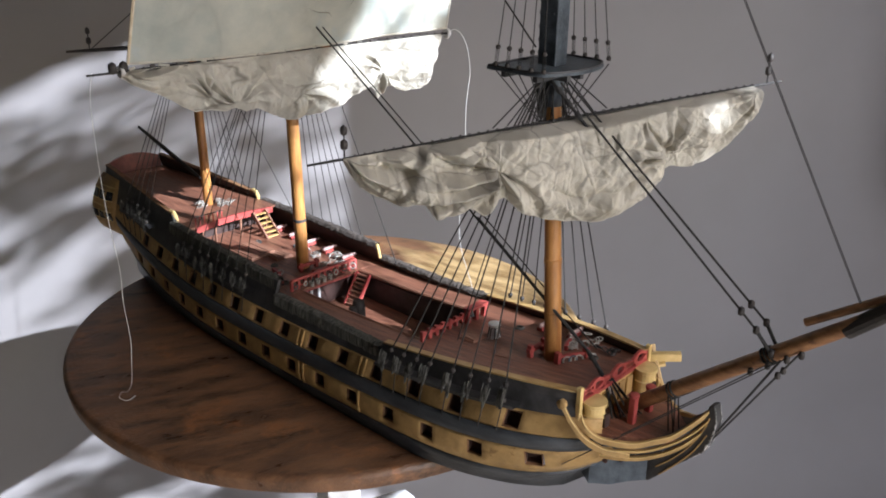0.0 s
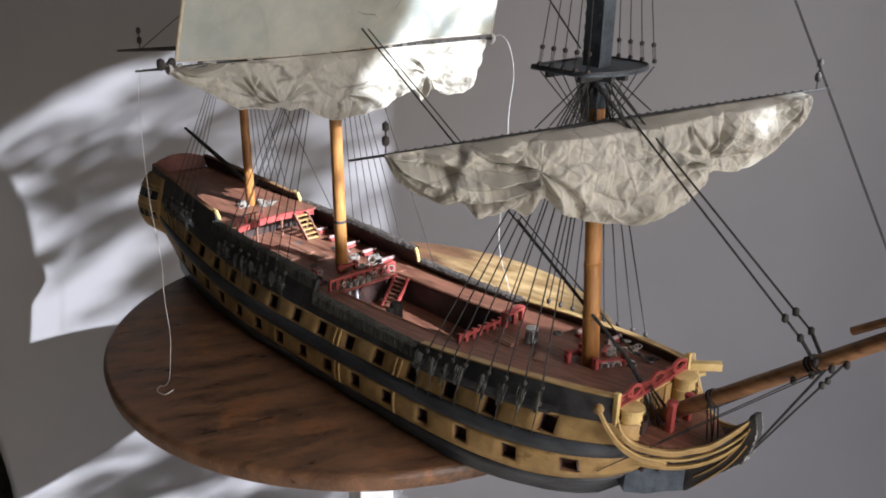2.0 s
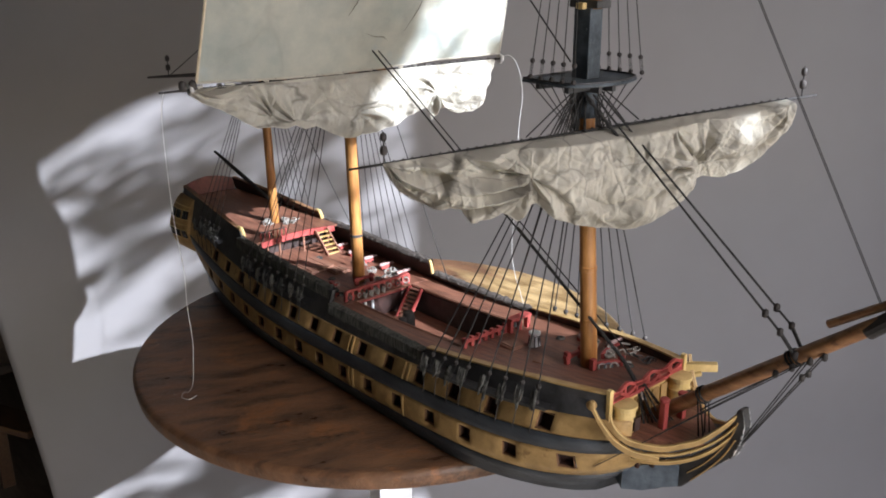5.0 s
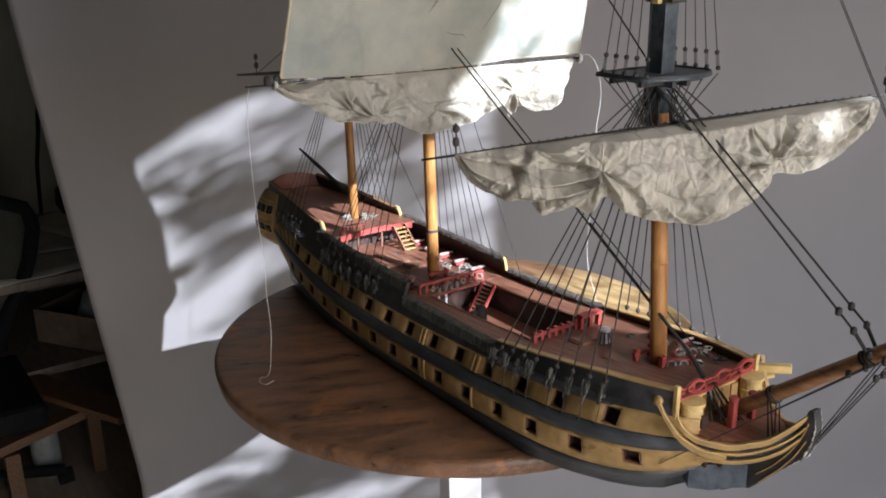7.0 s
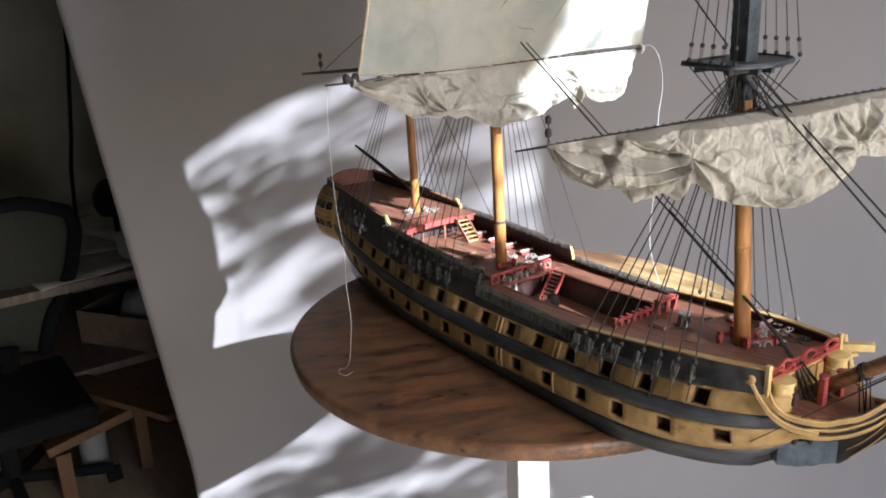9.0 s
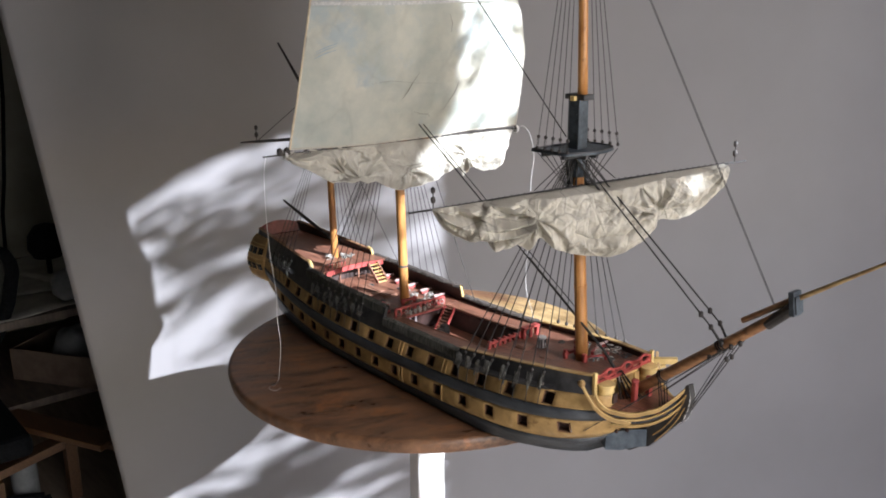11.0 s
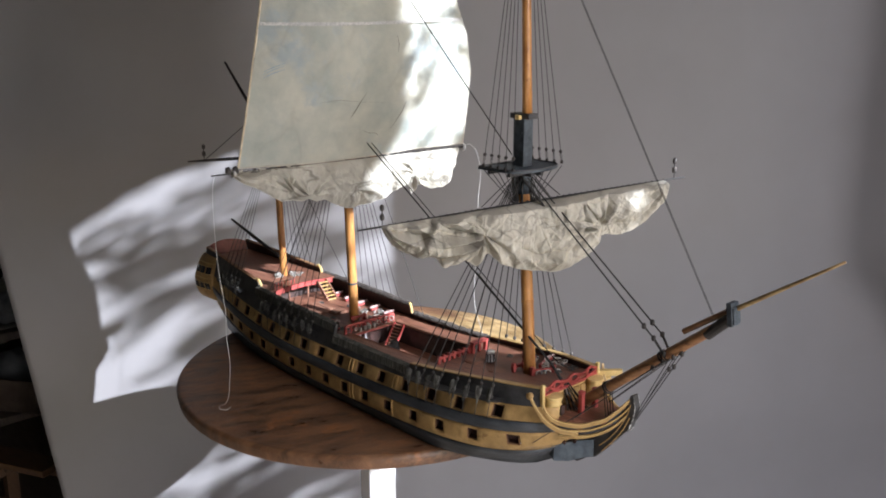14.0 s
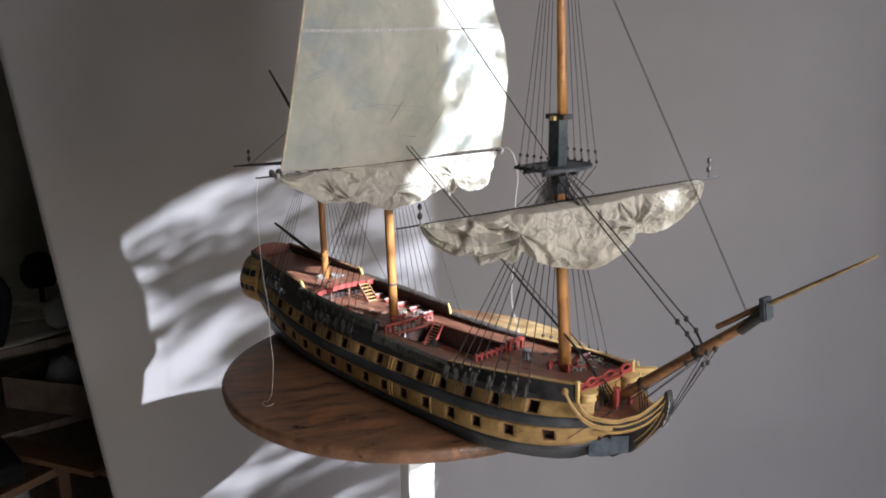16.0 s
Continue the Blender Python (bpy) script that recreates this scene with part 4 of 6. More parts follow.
        loop = [[p + o for p, o in zip(up, out_)], [p - o for p, o in zip(up, out_)], [p - o for p, o in zip(dn, out_)], [p + o for p, o in zip(dn, out_)]]
        hr = part(nm, Geo().sheet(loop + [loop[0]]), M_YELLOW, ship, "curved ochre head rail")
        part("rail_bead", Geo().tube([p + o * 1.1 - Vector((0, 0, 0.0006)) for p, o in zip(up, out_)], 0.0006, 5), M_CREAM, hr)
    if s < 0:
        part("rail_scroll", Geo().lathe((0.4735, s * 0.0780, 1.1255), [(0.0005, -0.0030), (0.0020, -0.0034), (0.0028, -0.0022), (0.0044, -0.0026), (0.0046, 0.0026), (0.0028, 0.0022), (0.0020, 0.0034), (0.0005, 0.0030)], 14, Matrix.Rotation(radians(90), 3, "X")), M_YELLOW, ship, "round ochre rail end", smooth=True)
    inside = Vector((0.003, s * 0.004, 0))
    rows = [[Vector((x, s * y, z)) - inside for x, y, z in main_rail[3:8]], [Vector((x, s * y, z)) - inside * 1.6 for x, y, z in third[1:]]]
    part("head_timber", Geo().sheet(rows), M_WALE, ship, "blue-black infill behind the head rails", thick=0.0015)
    for x, y, z0, z1 in ((0.528, 0.037, 1.072, 1.087), (0.548, 0.025, 1.080, 1.096)):
        part("head_bracket", Geo().tube([(x, s * y * 0.8, z0), (x, s * y, z1)], 0.0018, 6), M_BLACK, ship)
    # knightheads and bitts beside the bowsprit
    bz = 1.104 if s < 0 else 1.100
    bitt = part("bow_bitt", Geo().box((0.5105, s * 0.0150, bz), (0.0068, 0.0068, 0.034)), M_RED, ship, "red timber bitt", bevel=0.001)
    part("bitt_head", Geo().lathe((0.5105, s * 0.0150, bz + 0.0165), [(0.0040, 0.0), (0.0052, 0.002), (0.0052, 0.0045), (0.0010, 0.0055)], 10), M_RED, bitt, bevel=0.001)

# stern: transom, galleries, taffrail
transom = Geo()
rows = []
for z in (1.035, 1.06, 1.08, 1.10, 1.110, 1.117):
    x = stern_x(z)
    w = half(x, z) + 0.001
    rows.append([(x - 0.004 * (1 - f * f), f * w, z) for f in (-1, -0.66, -0.33, 0, 0.33, 0.66, 1)])
stern = part("transom", transom.sheet(rows), M_YELLOW, ship, "ochre stern with rows of windows", thick=0.004)
for z in (1.078, 1.096, 1.110):
    for k in range(7):
        y = -0.036 + 0.012 * k
        part("stern_window", Geo().box((stern_x(z) - 0.006, y, z), (0.003, 0.0075, 0.011)), M_GLASS, stern)
arch = [(-0.440 - 0.006 * (1 - (f / 6) ** 2), f / 6 * 0.0455, 1.1475 + 0.010 * (1 - (f / 6) ** 2)) for f in range(-6, 7)]
g = Geo().sheet([[Vector(p) for p in arch], [Vector((p[0] + 0.006, p[1] * 1.02, 1.112)) for p in arch]])
part("taffrail", g, M_TAFF, ship, "dull red arched taffrail", thick=0.0045)
for s in (-1, 1):
    # side gallery: a rounded two-storey bay
    levels = (1.052, 1.060, 1.072, 1.086, 1.094, 1.106, 1.120, 1.132, 1.139)
    swell = (0.001, 0.007, 0.012, 0.014, 0.0145, 0.0145, 0.013, 0.008, 0.001)

    def bay_point(f, z, out=0.0):
        x = -0.438 + 0.058 * f + 0.002 * (1.10 - z) * 10
        bulge = lerp(z, levels, swell) * max(0.0, math.sin(math.pi * min(1.0, f * 0.62 + 0.38))) ** 0.7
        return Vector((x, s * (half(max(x, stern_x(z)), z) + 0.0005 + bulge + out), z))

    bay = part("quarter_gallery", Geo().sheet([[bay_point(k / 10, z) for k in range(11)] for z in levels]), M_YELLOW, ship, "rounded ochre quarter gallery with dark windows", smooth=True, thick=0.002)
    for z in (1.082, 1.1135):
        for f in (0.05, 0.36, 0.67):
            pane = part("gallery_window", Geo().sheet([[bay_point(f + 0.22 * k / 3, z + 0.0070 * j, 0.0016) for k in range(4)] for j in (-1, 0, 1)]), M_GLASS, bay, "small dark window", thick=0.0016)
            for q in (-0.0071, 0.0071):
                part("window_sill", Geo().tube([bay_point(f - 0.02, z + q, 0.0020), bay_point(f + 0.11, z + q, 0.0022), bay_point(f + 0.24, z + q, 0.0020)], 0.0007, 5), M_CREAM, pane)
    for z in (1.071, 1.097, 1.126):
        pts = []
        for k in range(9):
            f = k / 8
            x = -0.436 + 0.056 * f
            o = lerp(z, [1.06, 1.09, 1.12, 1.135], [0.008, 0.0155, 0.0145, 0.007]) * math.sin(math.pi * min(1.0, f * 0.62 + 0.38)) ** 0.7
            pts.append((x, s * (half(max(x, stern_x(z)), z) + o), z))
        part("gallery_moulding", Geo().tube(pts, 0.0013, 5), M_CREAM, bay)

# cream end caps where the bulwarks step down
for s, x, z0, z1 in ((-1, -0.2020, 1.1215, 1.134), (1, -0.2020, 1.1215, 1.134), (1, 0.0535, 1.0995, 1.116)):
    y = half(x, z1) - 0.0016
    curl = 1.0 if x < 0 else 0.25
    pts = [(x - 0.010 * curl, s * y, z1 + 0.0015), (x - 0.003 * curl, s * y, z1 + 0.001), (x + 0.0012, s * y, z1 - 0.004), (x + 0.0025, s * y, (z0 + z1) / 2), (x + 0.004, s * y, z0 + 0.001)]
    part("bulwark_end", Geo().tube(pts, 0.0027 if x < 0 else 0.0022, 6), M_CREAM, ship, "cream yellow curved bulwark end" if x < 0 else "cream yellow end post of the bulwark")

# ---------------------------------------------------------------- fittings on deck
def ladder(top, bottom, wide, steps, label, side_mat, step_mat):
    top, bottom = Vector(top), Vector(bottom)
    d = bottom - top
    heading = math.atan2(d.y, d.x)
    across = Vector((-math.sin(heading), math.cos(heading), 0))
    stile = None
    for s in (-1, 1):
        o = across * (s * wide / 2)
        g2 = Geo().box((top + bottom) / 2 + o, (d.length, 0.0022, 0.0055), Matrix.Rotation(heading, 3, "Z") @ Matrix.Rotation(math.atan2(-d.z, math.hypot(d.x, d.y)), 3, "Y"))
        st = part("ladder_stile" if stile else "deck_ladder", g2, side_mat, ship, label)
        stile = stile or st
    for k in range(steps):
        p = top.lerp(bottom, (k + 0.6) / steps)
        part("rung", Geo().box(p, (0.0048, wide - 0.002, 0.0014), Matrix.Rotation(heading, 3, "Z")), step_mat, stile)


ladder((-0.155, 0.038, 1.123), (-0.122, 0.038, 1.0915), 0.021, 6, "wooden ladder up to the poop", M_HATCH, M_BOOM)
ladder((0.067, 0.043, 1.0925), (0.072, 0.015, 1.0565), 0.020, 8, "red ladder down into the waist", M_RED, M_HATCH)


def barrier(x, y_a, y_b, z, high, n, label):
    ob = part("deck_rail", Geo().box((x, (y_a + y_b) / 2, z + high), (0.004, y_b - y_a, 0.003)).box((x, (y_a + y_b) / 2, z + high * 0.45), (0.003, y_b - y_a, 0.002)), M_RED, ship, label)
    for k in range(n):
        y = y_a + (y_b - y_a) * k / (n - 1)
        part("rail_post", Geo().box((x, y, z + high / 2), (0.0034, 0.0034, high)), M_RED, ob)
    return ob


barrier(0.0455, -0.058, 0.046, 1.0895, 0.016, 11, "red rail at the break of the quarterdeck")
thin = part("poop_barrier", Geo().tube([(-0.1625, -0.062, 1.1365), (-0.1625, -0.018, 1.1365)], 0.0009, 6), M_SPAR, ship, "thin rail on slender red posts")
for k in range(7):
    y = -0.061 + 0.0070 * k
    part("rail_post", Geo().tube([(-0.1625, y, 1.1225), (-0.1625, y, 1.1370)], 0.0009, 6), M_RED, thin)
arc = [(-0.1585, -0.064 + 0.128 * k / 10, 1.1185 + 0.004 * math.sin(math.pi * k / 10)) for k in range(11)]
part("poop_beam", Geo().sheet([[Vector(p) + Vector((0, 0, 0.0045)) for p in arc], [Vector(p) - Vector((0, 0, 0.0040)) for p in arc]]), M_RED, ship, "curved red beam under the poop edge", thick=0.004)
part("poop_front", Geo().box((-0.188, 0, 1.105), (0.003, 0.128, 0.030)), M_DKRED_SHADE, ship, "dark cabin front under the poop")
for y in (-0.050, -0.030, 0.012, 0.056):
    part("cabin_pillar", Geo().lathe((-0.164, y, 0), [(0.0024, 1.0905), (0.0016, 1.093), (0.0016, 1.112), (0.0024, 1.1155)], 8), M_HATCH, ship, "brown turned pillar")
for y in (-0.036, -0.024, -0.012):
    part("white_pillar", Geo().lathe((0.041, y, 0), [(0.0028, 1.0557), (0.0018, 1.060), (0.0018, 1.083), (0.0028, 1.0865)], 8), M_POST, ship, "small white turned pillar")
part("quarterdeck_beam", Geo().tube([(0.0475, -0.060 + 0.115 * k / 8, 1.0875) for k in range(9)], 0.0028, 6), M_RED, ship, "red beam at the break of the quarterdeck")
# bucket shapes stand in for rope coils hung on the rail
for k in range(4):
    part("coil_stand_in", Geo().lathe((0.0500, -0.030 + 0.010 * k, 1.0955), [(0.0025, -0.004), (0.0036, 0.003), (0.0030, 0.003), (0.002, -0.003)], 10), M_COIL, ship, "small pale bucket shape standing in for a rope coil on the rail")


def hatch(x, y, lx, ly, label):
    z = deck_z(x)
    coam = part("hatch", Geo().box((x, y, z + 0.0025), (lx, ly, 0.006)), M_HATCH, ship, label, bevel=0.0008)
    for k in range(4):
        part("hatch_board", Geo().box((x, y - ly * 0.33 + ly * 0.22 * k, z + 0.0062), (lx * 0.88, ly * 0.19, 0.0016)), M_HATCH, coam)


hatch(-0.098, -0.016, 0.060, 0.044, "pale reddish hatch cover on the quarterdeck")
hatch(-0.055, 0.000, 0.022, 0.026, "small hatch cover near the mainmast")
hatch(0.305, -0.010, 0.022, 0.024, "low hatch cover on the forecastle")

# forecastle: after rail with a belfry, striped capstan, bitts
fr = part("forecastle_barrier", Geo().box((0.268, -0.009, deck_z(0.268) + 0.0105), (0.004, 0.086, 0.0035)), M_RED, ship, "red notched rail at the after end of the forecastle")
for k in range(9):
    part("rail_post", Geo().box((0.268, -0.051 + 0.0105 * k, deck_z(0.268) + 0.0065), (0.0042, 0.0042, 0.0165)), M_RED, fr)
belfry = part("belfry", Geo().box((0.273, 0.030, deck_z(0.27) + 0.0195), (0.010, 0.032, 0.003)), M_RED, ship, "red belfry over the forecastle rail")
for y in (0.016, 0.030, 0.044):
    part("belfry_post", Geo().box((0.273, y, deck_z(0.27) + 0.009), (0.006, 0.0045, 0.018)), M_RED, belfry)
part("bell", Geo().lathe((0.273, 0.023, 1.1125), [(0.0035, -0.003), (0.0022, 0.002), (0.0005, 0.004)], 10), M_GUN, belfry)
zc = deck_z(0.322)
cap_ob = part("capstan", Geo().lathe((0.322, 0.005, 0), [(0.0072, zc), (0.0072, zc + 0.002), (0.0052, zc + 0.010), (0.0050, zc + 0.0155), (0.0066, zc + 0.0165), (0.0068, zc + 0.0195), (0.0005, zc + 0.0205)], 16), M_POST, ship, "small white capstan with dark stripes")
for k in range(8):
    a = 2 * math.pi * k / 8
    part("whelp", Geo().tube([(0.322 + 0.0073 * math.cos(a), 0.005 + 0.0073 * math.sin(a), zc + 0.001), (0.322 + 0.0054 * math.cos(a), 0.005 + 0.0054 * math.sin(a), zc + 0.0150)], 0.0008, 5), M_GUN, cap_ob)
part("capstan_band", Geo().ring((0.322, 0.005, zc + 0.0162), 0.0056, 0.0008, Matrix.Identity(3), 14, 5), M_GUN, cap_ob)
# two red bitts abaft and beside the foremast, with coils hung from a bar between low posts
zb = deck_z(0.40)
bt = part("mast_bitts", Geo().box((0.385, -0.001, zb + 0.009), (0.0045, 0.030, 0.004)), M_RED, ship, "red bitts near the foremast")
for y in (-0.012, 0.010):
    part("bitt_post", Geo().box((0.385, y, zb + 0.006), (0.0055, 0.0050, 0.018)), M_RED, bt, bevel=0.0006)
bt = part("pin_rail", Geo().box((0.424, 0.007, zb + 0.0118), (0.0036, 0.034, 0.0024), turn_z(-30)), M_RED, ship, "low red pin rail hung with coils")
for x, y in ((0.4165, -0.008), (0.4310, 0.020)):
    part("bitt_post", Geo().box((x, y, zb + 0.007), (0.0060, 0.0056, 0.020)), M_RED, bt, bevel=0.0006)
for k, (x, y) in enumerate(((0.4195, 0.0000), (0.4230, 0.0055), (0.4262, 0.0110), (0.4340, 0.0235))):
    part("rope_coil", Geo().ring((x + 0.003, y, zb + 0.0068), 0.0044, 0.0010, turn_z(-30) @ Matrix.Rotation(radians(80), 3, "Y"), 16, 6), M_COIL if k != 1 else M_SLATE, ship, "small upright coil of pale rope")
part("loose_panel", Geo().box((0.363, -0.019, deck_z(0.363) + 0.0028), (0.024, 0.020, 0.0022), turn_z(12)), M_HATCH, ship, "dull red panel lying on the forecastle")
rnd = random.Random(11)


def rope_heap(x, y, z, size, mat, n, label):
    """A loose heap of small loops of line."""
    g = Geo()
    for k in range(n):
        t = Euler((rnd.uniform(-0.8, 0.8), rnd.uniform(-0.8, 0.8), rnd.uniform(0, 6))).to_matrix()
        g.ring((x + rnd.gauss(0, size * 0.5), y + rnd.gauss(0, size * 0.5), z + 0.003 + rnd.random() * 0.006), rnd.uniform(0.0028, 0.0055), 0.0007, t, 10, 4)
    part("tangled_line", g, mat, ship, label)["kind"] = "stuff"


for x, y, sz in ((-0.226, -0.012, 0.010), (-0.215, 0.012, 0.010), (-0.206, 0.022, 0.008)):
    rope_heap(x, y, 1.123, sz, M_COIL, 9, "loose pale rope round the mizzen mast")
for x, y in ((0.012, 0.022), (0.024, 0.044), (0.004, 0.052), (-0.02, 0.030)):
    rope_heap(x, y, 1.0895, 0.008, M_COIL, 8, "loose pale rope near the mainmast")
for x, y in ((0.400, 0.040), (0.42, 0.048), (0.445, 0.040)):
    rope_heap(x, y, deck_z(x), 0.009, M_GUN if x > 0.43 else M_COIL, 8, "loose rope on the forecastle")


def cannon(x, y, z, deg, barrel, label="small cannon on a red wooden carriage"):
    t = turn_z(deg)
    c = Vector((x, y, z))
    car = part("deck_gun", Geo().box(c + t @ Vector((0, 0, 0.0042)), (0.016, 0.0072, 0.0034), t).box(c + t @ Vector((-0.005, 0, 0.0022)), (0.0055, 0.0085, 0.003), t), M_RED, ship, label)
    part("barrel", Geo().lathe(c + Vector((0, 0, 0.0078)), [(0.0004, -0.010), (0.0016, -0.0095), (0.0030, -0.008), (0.0024, 0.003), (0.0019, 0.013), (0.0025, 0.0145), (0.0014, 0.015)], 10, t @ Matrix.Rotation(radians(90), 3, "Y")), barrel, car, smooth=True)
    for dx in (-0.005, 0.005):
        for dy in (-0.0046, 0.0046):
            part("truck_wheel", Geo().lathe(c + t @ Vector((dx, dy, 0.0019)), [(0.0019, -0.0008), (0.0019, 0.0008)], 10, t @ Matrix.Rotation(radians(90), 3, "X")), M_DKRED_SHADE, car)


for x in (-0.135, -0.098, -0.060, -0.022, 0.018):
    cannon(x, 0.057, deck_z(x) + 0.001, 90, M_PINK)
    cannon(x, -0.060, deck_z(x) + 0.001, -90, M_GUN)
for x in (0.352, 0.392):
    cannon(x, 0.055, deck_z(x) + 0.001, 90, M_PINK)
# bitts at the mainmast, coils hung on the rail at the break, gear on the forecastle
for x in (0.006, 0.033):
    bt = part("mast_bitts", Geo().box((x, 0, deck_z(x) + 0.0105), (0.0036, 0.034, 0.0034)), M_RED, ship, "red bitts at the mainmast")
    for y in (-0.0125, 0.0125):
        part("bitt_post", Geo().box((x, y, deck_z(x) + 0.0070), (0.0046, 0.0046, 0.0150)), M_RED, bt, bevel=0.0005)
for k in range(8):
    y = -0.052 + 0.0128 * k + rnd.uniform(-0.002, 0.002)
    part("rope_coil", Geo().ring((0.0488, y, 1.0975 + rnd.uniform(-0.0015, 0.0015)), rnd.uniform(0.0024, 0.0040), 0.0009, turn_z(rnd.uniform(-40, 40)) @ Matrix.Rotation(radians(84), 3, "Y"), 14, 6), M_COIL if k % 2 else M_FALL, ship, "small coil of rope hung on the rail")
for x, y, deg in ((0.402, 0.030, 20), (0.372, 0.040, -10), (-0.050, 0.036, 15), (-0.010, -0.040, 80)):
    rack = part("pin_rack", Geo().box((x, y, deck_z(x) + 0.0078), (0.004, 0.018, 0.0024), turn_z(deg)), M_RED, ship, "low red rack with belayed rope")
    for q in (-0.0070, 0.0070):
        p = Vector((x, y, deck_z(x) + 0.0040)) + turn_z(deg) @ Vector((0, q, 0))
        part("rack_post", Geo().box(p, (0.0038, 0.0036, 0.0080), turn_z(deg)), M_RED, rack)
    rope_heap(x + 0.005, y, deck_z(x), 0.004, M_COIL, 6, "loose pale rope beside a rack")
for x, y in ((-0.120, 0.010), (-0.070, 0.038), (-0.035, -0.025), (0.020, -0.048), (0.330, 0.040), (0.365, 0.058), (0.440, 0.022)):
    part("rope_coil", Geo().ring((x, y, deck_z(x) + 0.0024), 0.0045, 0.0011, Matrix.Identity(3), 16, 6).ring((x, y, deck_z(x) + 0.0040), 0.0036, 0.0010, Matrix.Identity(3), 14, 6), M_FALL, ship, "small coil of dark rope lying on deck")
# waist: dark boat-shaped gear and casks
for x, y, r in ((0.118, -0.012, 0.0085), (0.128, -0.030, 0.006)):
    part("cask", Geo().lathe((x, y, 0), [(r * 0.8, 1.0557), (r, 1.064), (r, 1.079), (r * 0.8, 1.088), (r * 0.5, 1.0885)], 14), M_SPAR, ship, "small dark cask in the waist", smooth=True)
part("waist_gear", Geo().lathe((0.100, -0.022, 1.0625), [(0.0008, -0.02), (0.006, -0.012), (0.0075, 0.0), (0.006, 0.012), (0.0008, 0.02)], 10, Matrix.Rotation(radians(80), 3, "Y")), M_SPAR, ship, "dark bundle lying in the waist", smooth=True)
part("waist_gear", Geo().lathe((0.190, -0.030, 1.0625), [(0.0008, -0.035), (0.006, -0.02), (0.0075, 0.0), (0.006, 0.02), (0.0008, 0.035)], 10, Matrix.Rotation(radians(90), 3, "Y")), M_HATCH, ship, "brown timber lying in the waist", smooth=True)

# ---------------------------------------------------------------- masts, tops, yards
def mast(name, foot, head, r0, r1, mat, label):
    a, b = Vector(foot), Vector(head)
    n = 9
    return part(name, Geo().tube([a.lerp(b, k / (n - 1)) for k in range(n)], [r0 + (r1 - r0) * k / (n - 1) for k in range(n)], 16), mat, ship, label, smooth=True)


FORE, FORE_H = Vector((0.4060, 0, 1.100)), Vector((0.3830, 0, 1.410))
MAIN, MAIN_H = Vector((-0.0055, 0, 1.080)), Vector((-0.0200, 0, 1.452))
MIZ, MIZ_H = Vector((-0.2250, 0, 1.110)), Vector((-0.2360, 0, 1.400))
fm = mast("foremast", FORE, FORE_H, 0.0089, 0.0076, M_MAST, "golden brown wooden foremast")
mm = mast("mainmast", MAIN, MAIN_H, 0.0084, 0.0074, M_MAST, "golden brown wooden mainmast")
mast("mizzen_mast", MIZ, MIZ_H, 0.0070, 0.0058, M_MAST, "golden brown wooden mizzen mast")


def band(parent, a, b, z, r):
    k = (z - a.z) / (b.z - a.z)
    p = a.lerp(b, k)
    part("mast_band", Geo().lathe(p, [(r - 0.0006, -0.002), (r, -0.0015), (r, 0.0015), (r - 0.0006, 0.002)], 16), M_BLACK, parent)


for z in (1.158,):
    band(mm, MAIN, MAIN_H, z, 0.0088)
for z in (1.166, 1.222):
    k = (z - FORE.z) / (FORE_H.z - FORE.z)
    part("woolding", Geo().lathe(FORE.lerp(FORE_H, k), [(0.0080, -0.003), (0.0091, -0.0022), (0.0088, 0), (0.0091, 0.0022), (0.0080, 0.003)], 16), M_MAST, fm)


def mast_top(parent, p, size, label):
    """A fighting top: a D-shaped platform with a rim, its bearers, and the black mast head and cap above."""
    outline = []
    for k in range(25):
        a = -math.pi / 2 + math.pi * k / 24
        outline.append((p.x + 0.012 + size * 0.62 * math.cos(a) ** 0.8 if math.cos(a) > 0 else p.x + 0.012, p.y + size * math.sin(a)))
    outline += [(p.x - size * 0.62, p.y + size), (p.x - size * 0.62, p.y - size)]
    top = part("mast_top", Geo().prism(outline, p.z, p.z + 0.0032), M_DKSLATE, ship, label, bevel=0.0008)
    inner = [(p.x + (x - p.x) * 0.97, p.y + (y - p.y) * 0.97) for x, y in outline]
    part("top_rim", Geo().tube([(x, y, p.z + 0.0038) for x, y in inner + inner[:1]], 0.0011, 5), M_BLACK, top)
    for s in (-1, 1):
        part("trestle_tree", Geo().box((p.x, p.y + s * 0.010, p.z - 0.004), (size * 1.2, 0.005, 0.008)), M_BLACK, top)
        part("cross_tree", Geo().box((p.x + s * 0.018, p.y, p.z - 0.003), (0.005, size * 1.7, 0.006)), M_BLACK, top)
        part("mast_cheek", Geo().tube([(p.x + 0.002, s * 0.009, p.z - 0.045), (p.x, s * 0.010, p.z - 0.004)], [0.004, 0.006], 6), M_BLACK, top)
    return top


mast_top(fm, Vector((0.3780, 0, 1.409)), 0.051, "slate grey D-shaped fighting top on the foremast")
mast_top(mm, Vector((-0.021, 0, 1.452)), 0.066, "slate grey fighting top on the mainmast")
head = part("foremast_head", Geo().box((0.3815, 0, 1.4455), (0.0200, 0.0180, 0.070)), M_DKSLATE, ship, "square slate black mast head", bevel=0.001)
part("mast_cap", Geo().box((0.3830, 0, 1.4805), (0.034, 0.020, 0.007)), M_BLACK, head, bevel=0.001)
for s in (-1, 1):
    part("cap_block", Geo().box((0.3830, s * 0.0125, 1.4790), (0.009, 0.006, 0.006)), M_CREAM, head, bevel=0.001)
for k in range(5):
    part("head_cleat", Geo().ring((0.3700, 0, 1.421 + 0.012 * k), 0.004, 0.002, Matrix.Rotation(radians(90), 3, "X"), 8, 5), M_BLACK, head)
